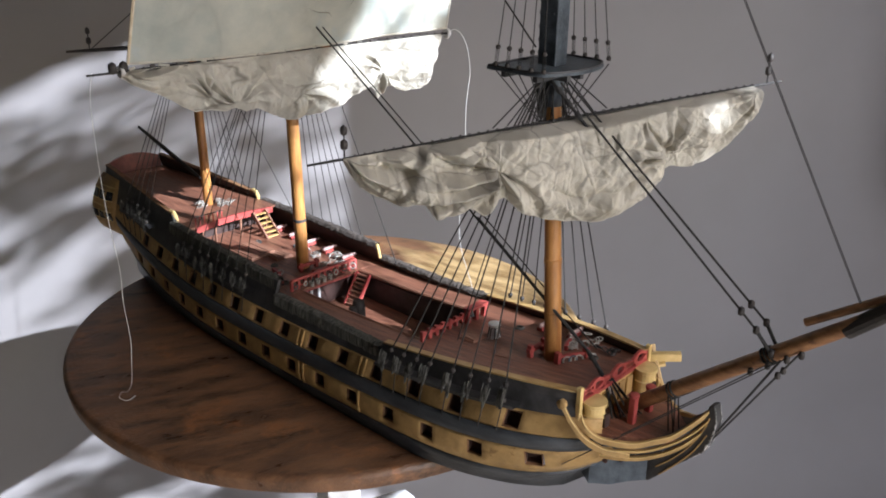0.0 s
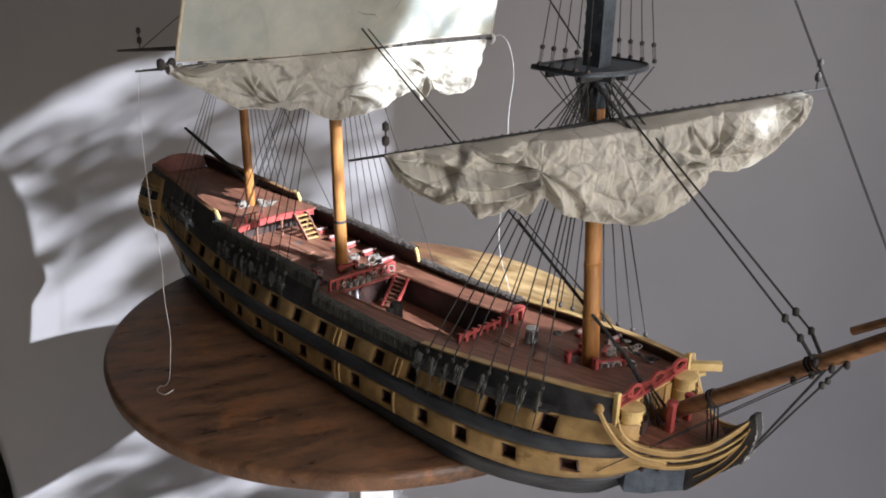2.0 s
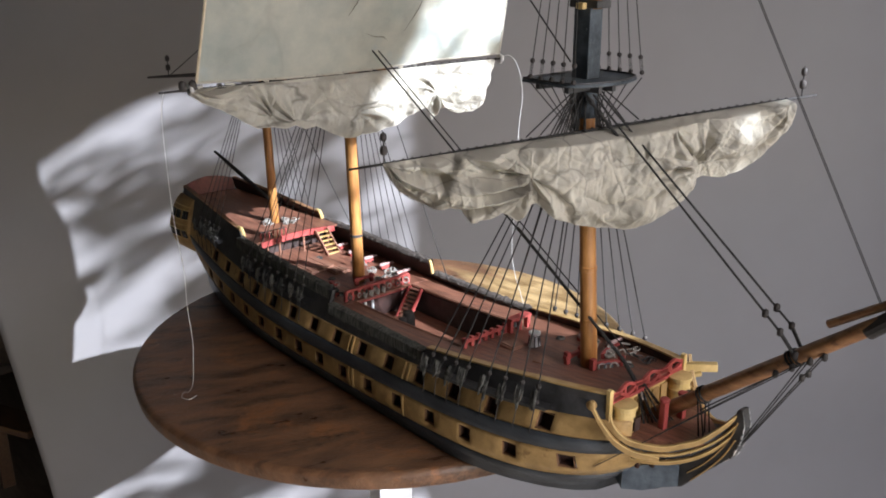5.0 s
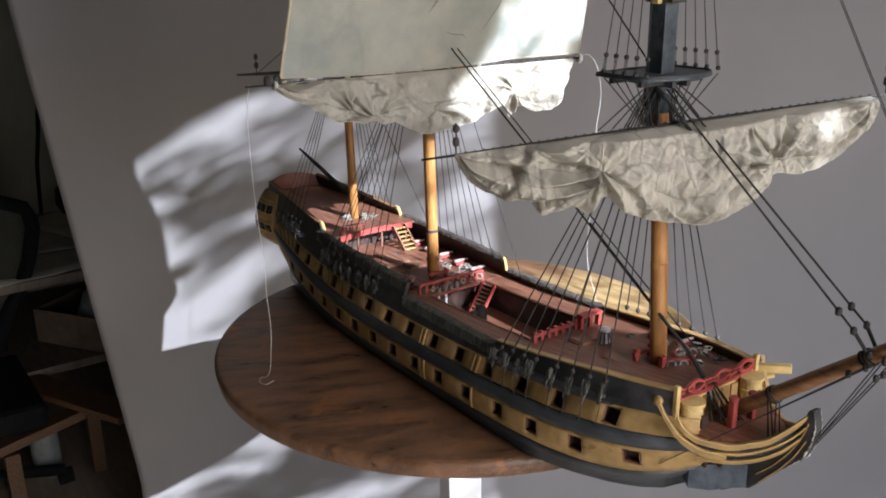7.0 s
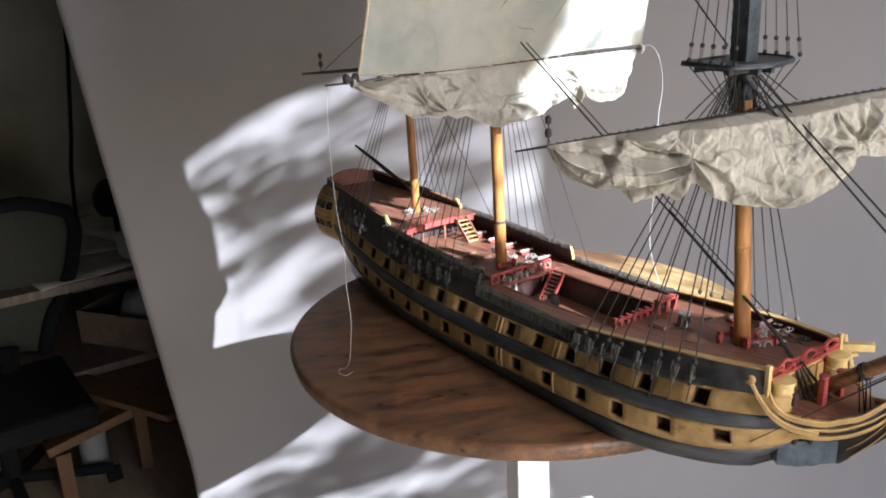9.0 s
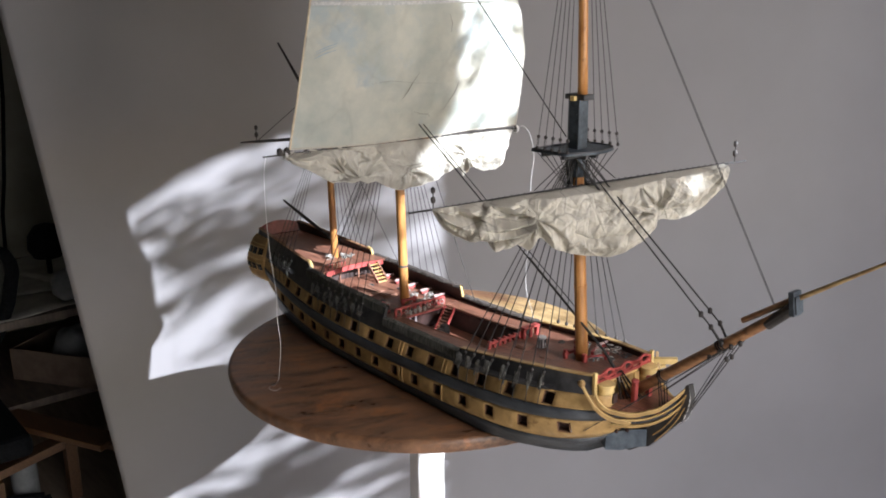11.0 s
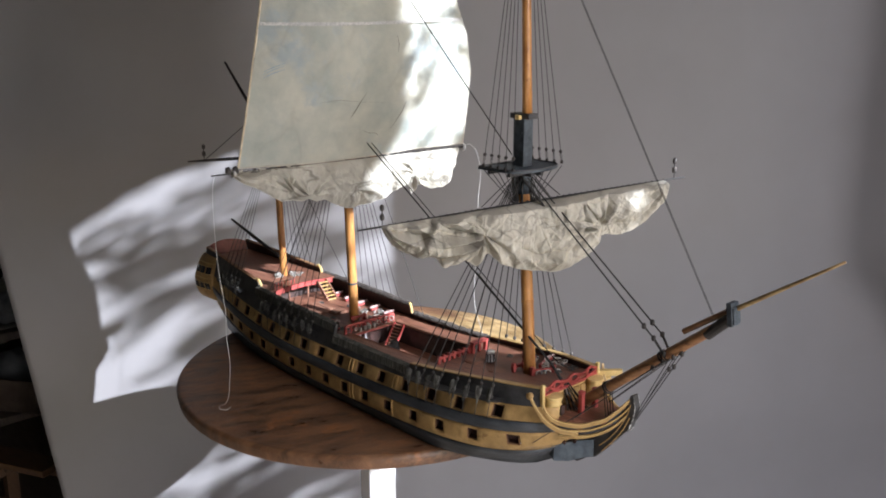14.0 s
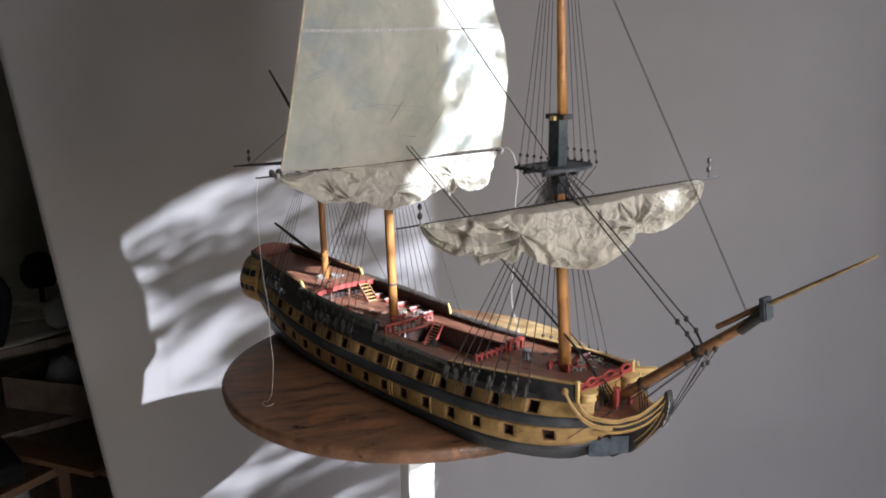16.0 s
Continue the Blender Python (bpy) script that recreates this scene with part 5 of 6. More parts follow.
part("mast_wrap", Geo().tube([(0.3855, 0, 1.374), (0.3845, 0, 1.388), (0.3830, 0, 1.409)], [0.0088, 0.0098, 0.0118], 14), M_DKSLATE, fm, "dark painted upper end of the mast", smooth=True)
mast("fore_topmast", (0.3885, 0, 1.476), (0.3700, 0, 1.95), 0.0068, 0.0045, M_MAST, "golden brown fore topmast")
mast("main_topmast", (-0.012, 0, 1.46), (-0.038, 0, 2.05), 0.0068, 0.0045, M_MAST, "golden brown main topmast")
mast("mizzen_topmast", (-0.232, 0, 1.40), (-0.250, 0, 1.80), 0.005, 0.0035, M_MAST, "golden brown mizzen topmast")


def block(p, r, parent, mat=None):
    part("block", Geo().lathe(p, [(0.0004, -r), (r * 0.62, -r * 0.7), (r * 0.72, 0), (r * 0.62, r * 0.7), (0.0004, r)], 8), mat or M_SPAR, parent, smooth=True)


def spar(name, a, b, r, mat, label, taper=0.45):
    a, b = Vector(a), Vector(b)
    n = 13
    return part(name, Geo().tube([a.lerp(b, k / (n - 1)) for k in range(n)], [r * (taper + (1 - taper) * (1 - abs(2 * k / (n - 1) - 1) ** 1.6)) for k in range(n)], 10), mat, ship, label, smooth=True)


FY_A, FY_B = Vector((0.2905, -0.2155, 1.3400)), Vector((0.5190, 0.1870, 1.3915))
MY_A, MY_B = Vector((-0.0110, -0.2570, 1.3780)), Vector((0.0610, 0.2080, 1.3850))
CY_A, CY_B = Vector((-0.2830, -0.1540, 1.3570)), Vector((-0.2230, 0.0300, 1.3570))
fyard = spar("fore_yard", FY_A, FY_B, 0.0023, M_ROPE, "dark wooden fore yard")
myard = spar("main_yard", MY_A, MY_B, 0.0025, M_ROPE, "dark wooden main yard")
cyard = spar("crossjack_yard", CY_A, CY_B, 0.0032, M_SPAR, "thin dark mizzen yard")
spar("spanker_boom", (-0.236, 0.004, 1.156), (-0.452, 0.022, 1.196), 0.0034, M_SPAR, "dark boom over the stern", 0.6)
spar("gaff", (-0.240, 0.0, 1.372), (-0.408, 0.004, 1.522), 0.0030, M_SPAR, "dark slanting gaff", 0.6)
for yard, a, b, ups in ((fyard, FY_A, FY_B, (0.07, 0.965)), (cyard, CY_A, CY_B, (0.15,))):
    for u in ups:
        p = a.lerp(b, u)
        part("yard_strop", Geo().tube([p, p + Vector((0, 0, 0.030))], 0.0008, 5), M_ROPE, yard)
        block(p + Vector((0, 0, 0.0125)), 0.0048, yard)
        block(p + Vector((0, 0, 0.0250)), 0.0044, yard)
for u in (0.055, 0.08):
    block(MY_A.lerp(MY_B, u) + Vector((0.002, 0, 0.005)), 0.0065, myard)
part("lashing", Geo().ring(MY_A.lerp(MY_B, 0.075), 0.0052, 0.0024, Matrix.Rotation(radians(90), 3, "X"), 12, 6), M_WHITE_ROPE, myard)
part("lashing", Geo().ring(MY_A.lerp(MY_B, 0.985), 0.0048, 0.0026, Matrix.Rotation(radians(90), 3, "X"), 12, 6), M_WHITE_ROPE, myard)
# robands along the yards
for yard, a, b, n, lo, hi in ((fyard, FY_A, FY_B, 46, 0.09, 0.93), (myard, MY_A, MY_B, 34, 0.10, 0.97)):
    for k in range(n):
        u = lo + (hi - lo) * k / (n - 1)
        p = a.lerp(b, u)
        part("roband", Geo().ring(p + Vector((0, 0, 0.0006)), 0.0023 * (0.45 + 0.55 * (1 - abs(2 * u - 1) ** 1.6)) + 0.0002, 0.0005, Matrix.Rotation(radians(90), 3, "X"), 8, 4), M_SPAR, yard)
# bowsprit and jib boom
bs = part("bowsprit", Geo().tube(along((0.486, 0, 1.0905), (0.704, 0, 1.2705), 8), [0.0072, 0.0072, 0.0072, 0.0071, 0.0069, 0.0067, 0.0064, 0.0060], 14), M_SPRIT, ship, "brown wooden bowsprit", smooth=True)
part("bowsprit_sleeve", Geo().tube(along((0.678, 0, 1.2465), (0.706, 0, 1.2735), 3), 0.0070, 12), M_SPAR, bs)
part("bowsprit_cap", Geo().box((0.7085, 0, 1.2800), (0.0070, 0.017, 0.028), Matrix.Rotation(radians(-8), 3, "Y")), M_DKSLATE, bs, bevel=0.001)
part("cap_face", Geo().box((0.7132, 0, 1.2792), (0.0022, 0.0150, 0.0200), Matrix.Rotation(radians(-8), 3, "Y")), M_DKSLATE, bs, "worn slate face of the bowsprit cap", bevel=0.0006)
part("jib_boom", Geo().tube(along((0.648, 0.002, 1.2430), (0.826, 0.004, 1.3645), 8), [0.0030, 0.0030, 0.0030, 0.0029, 0.0026, 0.0022, 0.0018, 0.0014], 10), M_JIB, bs, "thin brown jib boom", smooth=True)
part("jib_heel", Geo().tube(along((0.646, 0.002, 1.2415), (0.706, 0.003, 1.2840), 4), 0.0036, 8), M_SPRIT, bs)
for k in (0.635, 0.648, 0.661):
    p = Vector((0.486, 0, 1.0905)).lerp(Vector((0.704, 0, 1.2705)), k - 0.02)
    part("gammoning", Geo().ring(p, 0.0071, 0.0012, Matrix.Rotation(radians(45), 3, "Y"), 14, 6), M_ROPE, bs)

# ---------------------------------------------------------------- sails
def ridge(p):
    return 1 - 2 * abs(noise.noise(p))


def crumple(x, y, seed, levels):
    """Paper-like relief: many short sharp creases of random place, direction and sign."""
    rng = np.random.RandomState(seed)
    h = np.zeros_like(x)
    for length, width, amp, count in levels:
        for _ in range(count):
            cx, cy, a = rng.uniform(x.min(), x.max()), rng.uniform(y.min(), y.max()), rng.uniform(0, math.pi)
            along_, across = (x - cx) * math.cos(a) + (y - cy) * math.sin(a), (y - cy) * math.cos(a) - (x - cx) * math.sin(a)
            bow = across + 4.0 * rng.uniform(-1, 1) * along_ ** 2
            far = rng.uniform(0.6, 1.8)
            side_w = np.where(bow > 0, width * far, width / far)
            h += amp * rng.choice([-0.8, 1.0]) * rng.uniform(0.4, 1.0) * np.exp(-np.abs(bow) / side_w) * np.exp(-(along_ / (length * rng.uniform(0.5, 1.3))) ** 2)
    return h


def facets(x, y, size, turn, amp, seed):
    """Flat facets that meet in sharp folds, like paper that was crushed and opened again."""
    rng = np.random.RandomState(seed)
    table = rng.uniform(-1, 1, (97, 89))
    xr, yr = x * math.cos(turn) - y * math.sin(turn), x * math.sin(turn) + y * math.cos(turn)
    xw = xr + 0.35 * size * np.sin(yr / size * 1.7 + seed) + 0.22 * size * np.sin(yr / size * 4.1)
    yw = yr + 0.35 * size * np.sin(xr / size * 1.9 + 2 * seed) + 0.22 * size * np.sin(xr / size * 3.7)
    px, py = xw / size + 40, yw / size * 0.8 + 40
    i, j = np.floor(px).astype(int), np.floor(py).astype(int)
    fx, fy = px - i, py - j
    h = lambda a, b: table[a % 97, b % 89]
    low = h(i, j) + (h(i + 1, j) - h(i, j)) * fx + (h(i, j + 1) - h(i, j)) * fy
    high = h(i + 1, j + 1) + (h(i, j + 1) - h(i + 1, j + 1)) * (1 - fx) + (h(i + 1, j) - h(i + 1, j + 1)) * (1 - fy)
    return amp * np.where(fx + fy < 1, low, high)


def zigzag(a):
    return 2 / math.pi * np.arcsin(np.sin(a))


def hanging_sail(name, a, b, u0, u1, depth_u, depth, gathers, push, seed, label, laps=(), mat=None, calm=1.0, rolls=()):
    """A loosely furled sail under its yard: scalloped lower edge, pleats that run to the gathers, crumpled cloth."""
    cols, rws = 560, 120
    span = (b - a).length
    ahead = (b - a).normalized().cross(Vector((0, 0, 1))).normalized()
    if ahead.x < 0:
        ahead = -ahead
    u, v = np.meshgrid(np.linspace(u0, u1, cols + 1), np.linspace(0, 1, rws + 1))
    rng = np.random.RandomState(seed + 50)
    d = np.maximum(np.interp(u, depth_u, depth) + 0.0005, 0.002)
    x, y = u * span, v * d
    soft = np.zeros_like(x)
    for _ in range(12):
        soft += 0.30 * np.sin(x * rng.uniform(15, 70) + y * rng.uniform(-60, 60) + rng.uniform(0, 6))
    relief = crumple(x, y, seed, ((0.040, 0.0060, 0.0065, 36), (0.020, 0.0032, 0.0036, 110), (0.010, 0.0016, 0.0011, 200)))
    relief += facets(x, y, 0.030, 0.5, 0.0085, seed) + facets(x, y, 0.015, 1.3, 0.0034, seed + 1) + facets(x, y, 0.008, 0.1, 0.0010, seed + 2)
    relief *= calm
    relief += (0.9 if mat is None else 0.4) * (crumple(x, y, seed + 4, ((0.022, 0.0011, 0.0021, 170), (0.011, 0.0007, 0.0012, 420))) + facets(x, y, 0.0105, 0.8, 0.0017, seed + 6) + facets(x, y, 0.0060, 0.2, 0.0008, seed + 7))
    relief += calm * crumple(x, y, seed + 9, ((0.016, 0.0016, 0.0022, 150),))
    pleat, slide = np.zeros_like(x), np.zeros_like(x)
    for gu, gv, gw, count, aim, wide, reach in gathers:
        gy = gv * float(np.interp(gu, depth_u, depth))
        du, dv = x - gu * span, y - gy
        dist = np.sqrt(du * du + dv * dv) + 1e-4
        ang = np.arctan2(dv, du) - radians(aim)
        ang = (ang + math.pi) % (2 * math.pi) - math.pi + 9.0 * dist * math.sin(seed + gu * 9)
        sector = np.exp(-(ang / radians(wide)) ** 4)
        wave = zigzag(ang * count + 1.6 * np.sin(ang * 5 + seed)) + 0.6 * zigzag(ang * (count * 1.9) + 1.0 + 14 * dist)
        fade = np.minimum(1.0, dist / 0.012) * np.exp(-(dist / reach) ** 1.5)
        pleat += gw * wave * fade * sector
        slide += -du * 0.25 * np.exp(-(dist / 0.022) ** 2) * gw
    belly = np.sin(math.pi * np.minimum(1.0, v * 0.86 + 0.07)) * (0.45 + 0.55 * d / max(depth))
    edge = np.minimum(1.0, v * 16)
    out = push * belly + edge * (relief + 0.0120 * pleat + 0.0008 * soft * (0.3 + v))
    for ra, rb, rv, amp in rolls:
        # a rolled lower edge: a rounded ridge with a sharp valley over it
        there = np.clip((u - ra) / 0.04, 0, 1) * np.clip((rb - u) / 0.04, 0, 1)
        line = v - rv - 0.03 * np.sin(u * 60 + seed)
        out += amp * there * (np.exp(-(line / 0.10) ** 2) - 0.9 * np.exp(-np.abs(line + 0.13) / 0.035))
    for lu, lean, amp in laps:
        out += edge * amp / (1 + np.exp(-(u - lu - lean * (v - 0.5)) / 0.004))
    drop = y + 0.0016 * edge * pleat + 0.0016 * soft * v
    along_yard = (b - a).normalized()
    rows = [[a + along_yard * (x[i, k] + slide[i, k]) + ahead * out[i, k] + Vector((0, 0, 0.0005 - drop[i, k])) for k in range(cols + 1)] for i in range(rws + 1)]
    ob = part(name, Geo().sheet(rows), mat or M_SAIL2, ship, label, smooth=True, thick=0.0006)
    part("foot_rope", Geo().tube([rows[-1][k] for k in range(0, cols + 1, 2)], 0.0008, 5), M_SAIL2, ob)
    return ob


hanging_sail("fore_course", FY_A, FY_B, 0.066, 0.930,
             [0.066, 0.081, 0.102, 0.133, 0.167, 0.196, 0.220, 0.237, 0.272, 0.297, 0.316, 0.336, 0.346, 0.357, 0.373, 0.401, 0.442, 0.497, 0.553, 0.587, 0.621, 0.653, 0.687, 0.706, 0.716, 0.738, 0.774, 0.822, 0.863, 0.896, 0.922, 0.930],
             [0.002, 0.015, 0.030, 0.041, 0.046, 0.0435, 0.053, 0.065, 0.0645, 0.0606, 0.064, 0.070, 0.065, 0.0535, 0.0535, 0.066, 0.079, 0.089, 0.096, 0.0965, 0.091, 0.083, 0.076, 0.067, 0.056, 0.0555, 0.059, 0.056, 0.0485, 0.039, 0.028, 0.006],
             [(0.352, 0.42, 1.35, 10, 136, 40, 0.095), (0.350, 0.40, 0.50, 8, 188, 24, 0.12), (0.33, 0.10, 0.40, 8, 150, 26, 0.09), (0.360, 0.55, 0.65, 6, 42, 22, 0.11), (0.075, 0.02, 0.75, 11, 42, 32, 0.10), (0.712, 0.75, 0.60, 8, -150, 40, 0.055), (0.712, 0.72, 0.45, 6, -35, 40, 0.06), (0.66, 0.05, 0.40, 5, 95, 30, 0.08), (0.91, 0.10, 0.35, 6, 130, 40, 0.06)], 0.013, 2, "crumpled cream fore sail hanging in folds from its yard", ((0.188, -0.06, 0.015), (0.36, -0.05, 0.006), (0.69, 0.05, -0.007)), None, 0.36, ((0.44, 0.70, 0.82, 0.0050), (0.20, 0.33, 0.90, 0.0030), (0.74, 0.92, 0.88, 0.0026)))
hanging_sail("main_course", MY_A, MY_B, 0.069, 0.960,
             [0.069, 0.105, 0.146, 0.187, 0.201, 0.234, 0.253, 0.275, 0.306, 0.338, 0.369, 0.397, 0.433, 0.475, 0.517, 0.570, 0.624, 0.679, 0.716, 0.734, 0.747, 0.763, 0.787, 0.811, 0.841, 0.891, 0.926, 0.950, 0.960],
             [0.003, 0.0146, 0.0248, 0.0386, 0.0443, 0.053, 0.0525, 0.0523, 0.0552, 0.0528, 0.0598, 0.0582, 0.069, 0.079, 0.0817, 0.078, 0.0686, 0.0554, 0.0483, 0.0568, 0.068, 0.0584, 0.054, 0.063, 0.0685, 0.0676, 0.056, 0.022, 0.006],
             [(0.085, 0.05, 0.60, 13, 25, 20, 0.16), (0.270, 0.80, 0.7, 8, 250, 50, 0.03), (0.335, 0.92, 0.35, 8, 215, 40, 0.045), (0.345, 0.92, 0.30, 7, -35, 40, 0.06), (0.745, 0.45, 0.55, 8, 90, 40, 0.04), (0.745, 0.50, 0.25, 7, -120, 40, 0.05), (0.50, 0.60, 0.35, 6, -10, 40, 0.06)], 0.016, 7, "crumpled cream main sail hanging in folds from its yard", (), M_SAIL3, 0.55)

# main topsail, filled forward, stained
T_A, T_B = MY_A.lerp(MY_B, 0.090), MY_A.lerp(MY_B, 0.972)
rows = []
yl = (MY_B - MY_A)
fwd = yl.normalized().cross(Vector((0, 0, 1))).normalized()
if fwd.x < 0:
    fwd = -fwd


RIGHT_EDGE = [0.974, 0.981, 0.984, 0.962, 0.930, 0.915, 0.905, 0.88]


def topsail_point(u, v):
    left = 0.090 + 0.105 * (v / 0.62) ** 1.05
    right = lerp(v, [0.0, 0.13, 0.29, 0.42, 0.515, 0.57, 0.75, 1.0], RIGHT_EDGE)
    p = MY_A + yl * (left + (right - left) * u)
    foot = -0.0045 * math.sin(math.pi * min(1.0, u / 0.75)) - 0.004
    q = Vector((u * 3.0, v * 3.5, 1.0))
    big = noise.noise(q * 1.1)
    crump = ridge(q * 2.0 + Vector((big, big, 0))) * 0.5 + ridge(q * 5.3) * 0.24 + ridge(q * 11.0) * 0.10
    right_side = lerp(u, [0.45, 0.8], [0.5, 1.5])
    out = 0.058 * math.sin(math.pi * min(1, v / 0.95 + 0.02)) ** 0.8 * math.sin(math.pi * (0.06 + 0.88 * u)) ** 0.7 + right_side * 0.0024 * crump + 0.006 * big
    return p + fwd * out + Vector((0, 0, 0.012 + foot * (1 - v) + 0.440 * v))


gu, gv = np.meshgrid(np.linspace(0, 1, 181), np.linspace(0, 1, 181))
lines = crumple(gu * 0.41, gv * 0.44, 21, ((0.05, 0.010, 0.0022, 22), (0.03, 0.005, 0.0014, 60)))
lively = crumple(gu * 0.41, gv * 0.44, 33, ((0.035, 0.009, 0.0045, 60), (0.018, 0.005, 0.0026, 160)))
lines = lines + facets(gu * 0.41, gv * 0.44, 0.045, 0.4, 0.0016, 4) + lively * np.clip((gu - 0.60) / 0.15, 0, 1)
rows = [[topsail_point(k / 180, i / 180) + fwd * float(lines[i, k]) * min(1.0, i / 6, (180 - k) / 4) for k in range(181)] for i in range(181)]
topsail = part("main_topsail", Geo().sheet(rows), M_SAIL, ship, "tall cream topsail with bluish water stains, filled forward", smooth=True, thick=0.0009)
hem = [topsail_point(0.0, i / 40) for i in range(41)]
part("left_hem", Geo().tube(hem, 0.0017, 6), M_HEM, topsail, "tan rope-bound sail edge")
part("foot_hem", Geo().tube([topsail_point(k / 40, 0.0) for k in range(41)], 0.0016, 6), M_SAIL2, topsail)
part("right_hem", Geo().tube([topsail_point(1.0, i / 40) for i in range(41)], 0.0016, 6), M_SAIL2, topsail)
reef = [topsail_point(k / 60, 0.472) + fwd * 0.0030 for k in range(61)]
part("reef_band", Geo().sheet([reef, [topsail_point(k / 60, 0.483) + fwd * 0.0030 for k in range(61)]]), M_WHITE_ROPE, topsail, "pale stitched reef band", thick=0.0008)


def mark_line(points, r, mat, label):
    part("crease_line", Geo().tube([topsail_point(u, v) + fwd * 0.0042 for u, v in points], r, 5), mat, topsail, label)


# thin dark lines laid on the cloth along a slit, folds and seams
mark_line([(0.402, 0.155), (0.420, 0.185), (0.430, 0.210), (0.452, 0.245)], [0.0002, 0.0008, 0.0005, 0.0001], M_DARK_THREAD, "dark slit in the cloth")
mark_line([(0.470, 0.105), (0.500, 0.094), (0.535, 0.090), (0.550, 0.078)], [0.0001, 0.0005, 0.0006, 0.0001], M_DARK_THREAD, "dark line along a fold")
mark_line([(0.572, 0.435), (0.580, 0.405), (0.577, 0.375)], [0.0002, 0.0006, 0.0002], M_DARK_THREAD, "dark line along a fold")
mark_line([(0.26, 0.215), (0.34, 0.222), (0.44, 0.210), (0.55, 0.200)], [0.0001, 0.0003, 0.0002, 0.0001], M_DARK_THREAD, "faint seam")
mark_line([(0.60, 0.10), (0.64, 0.16), (0.65, 0.20)], [0.0002, 0.0005, 0.0002], M_DARK_THREAD, "faint seam")
for v in (0.318, 0.330, 0.338):
    mark_line([(0.035, v - 0.016), (0.07, v), (0.11, v + 0.013)], [0.0002, 0.0006, 0.0002], M_BLUE, "blue pencil stroke")
# lashings and pale wooden cleats along the top of the main yard
rnd = random.Random(19)
for k in range(17):
    f = 0.055 + 0.042 * k + rnd.uniform(-0.012, 0.012)
    c = MY_A.lerp(MY_B, f) + fwd * 0.0018 + Vector((0, 0, rnd.uniform(0.0018, 0.0032)))
    g = Geo().box(c, (0.0030, rnd.uniform(0.005, 0.013), rnd.uniform(0.0022, 0.0036)), Matrix.Rotation(math.atan2(-yl.x, yl.y), 3, "Z") @ Matrix.Rotation(rnd.uniform(-0.2, 0.2), 3, "X"))
    part("yard_cleat", g, rnd.choice((M_SAIL2, M_SPAR, M_FALL, M_LINING)), myard, "small worn cleat lashed to the yard", bevel=0.0005)
spar("main_topsail_yard", MY_A.lerp(MY_B, 0.10) + Vector((0, 0, 0.455)), MY_A.lerp(MY_B, 0.95) + Vector((0, 0, 0.455)), 0.0045, M_SPAR, "dark upper yard")

# ---------------------------------------------------------------- rigging
def shroud(foot, head, r, label="tarred black shroud", dead=True, high=0.018, size=0.85):
    foot, head = Vector(foot), Vector(head)
    d = (head - foot).normalized()
    ob = part("shroud", Geo().tube([foot + d * (high if dead else 0), head], r, 5), M_ROPE, ship, label)
    if dead:
        for k, q in enumerate((0.002, high)):
            part("deadeye", Geo().lathe(foot + d * q, [(0.0004, -0.0032 * size), (0.0028 * size, -0.002 * size), (0.0033 * size, 0), (0.0028 * size, 0.002 * size), (0.0004, 0.0032 * size)], 8), M_SPAR, ob, smooth=True)
        g = Geo()
        for o in (-0.0015, 0, 0.0015):
            g.tube([foot + Vector((o, 0, 0)), foot + d * high + Vector((o, 0, 0))], 0.0005 if size > 0.82 else 0.00026, 4)
        part("lanyard", g, M_ROPE, ob)
    return ob


def channel(x_a, x_b, z, side):
    g = Geo()
    xs = columns(x_a, x_b, 0.02)
    rows = [[hull_point(x, z(x), side, o) + Vector((0, 0, h)) for x in xs] for o, h in ((-0.001, 0), (0.013, 0), (0.013, 0.003), (-0.001, 0.003), (-0.001, 0))]
    part("channel", g.sheet(rows), M_BLACK, ship, "black ledge that spreads the shrouds")


def chain_plate(x, z, side):
    p = hull_point(x, z, side, 0.012)
    q = hull_point(x - 0.004, z - 0.028, side, 0.002)
    part("chain_plate", Geo().tube([p, q], 0.0006, 5), M_SPAR, ship)


def shroud_set(xs, head, z, r):
    for side in (-1, 1):
        over = z if callable(z) else (lambda x: z)
        channel(xs[0] - 0.012, xs[-1] + 0.012, over, side)
        for k, x in enumerate(xs):
            foot = hull_point(x, over(x) + 0.004, side, 0.0115)
            shroud(foot, head + Vector((0.003 * (k - len(xs) / 2) * 0.5, side * 0.009, 0)), r)
            chain_plate(x, over(x), side)
            # loose ends of the lanyards hanging down the side in bundles
            if side < 0:
                heavy = xs[0] > 0
                bundle = Geo()
                for j in range(4 if heavy else 3):
                    a = foot + Vector((0.010 * (rnd.random() - 0.5), -0.0010 - 0.0012 * rnd.random(), 0.011 + 0.007 * rnd.random()))
                    low = 0.012 + 0.011 * rnd.random()
                    wide = 0.002 + 0.003 * rnd.random()
                    pts = curve([a, a + Vector((wide * 0.2, -0.0035, -low * 0.45)), a + Vector((wide * 0.5, -0.0045, -low)), a + Vector((wide, -0.0035, -low * 0.5)), a + Vector((wide * 0.8, 0, -0.001))], 3)
                    bundle.tube(pts, (0.00075 if heavy else 0.0006) * rnd.uniform(0.8, 1.25), 5)
                part("hanging_fall", bundle, M_FALL, ship, "bundle of loose tarred line")


shroud_set([0.262, 0.281, 0.300, 0.319, 0.350, 0.372, 0.394, 0.414], Vector((0.383, 0, 1.402)), lambda x: row_low(x) + 0.0525, 0.00078)
shroud_set([-0.150, -0.128, -0.106, -0.084, -0.062, -0.040, -0.018, 0.004], Vector((-0.020, 0, 1.440)), 1.092, 0.00062)
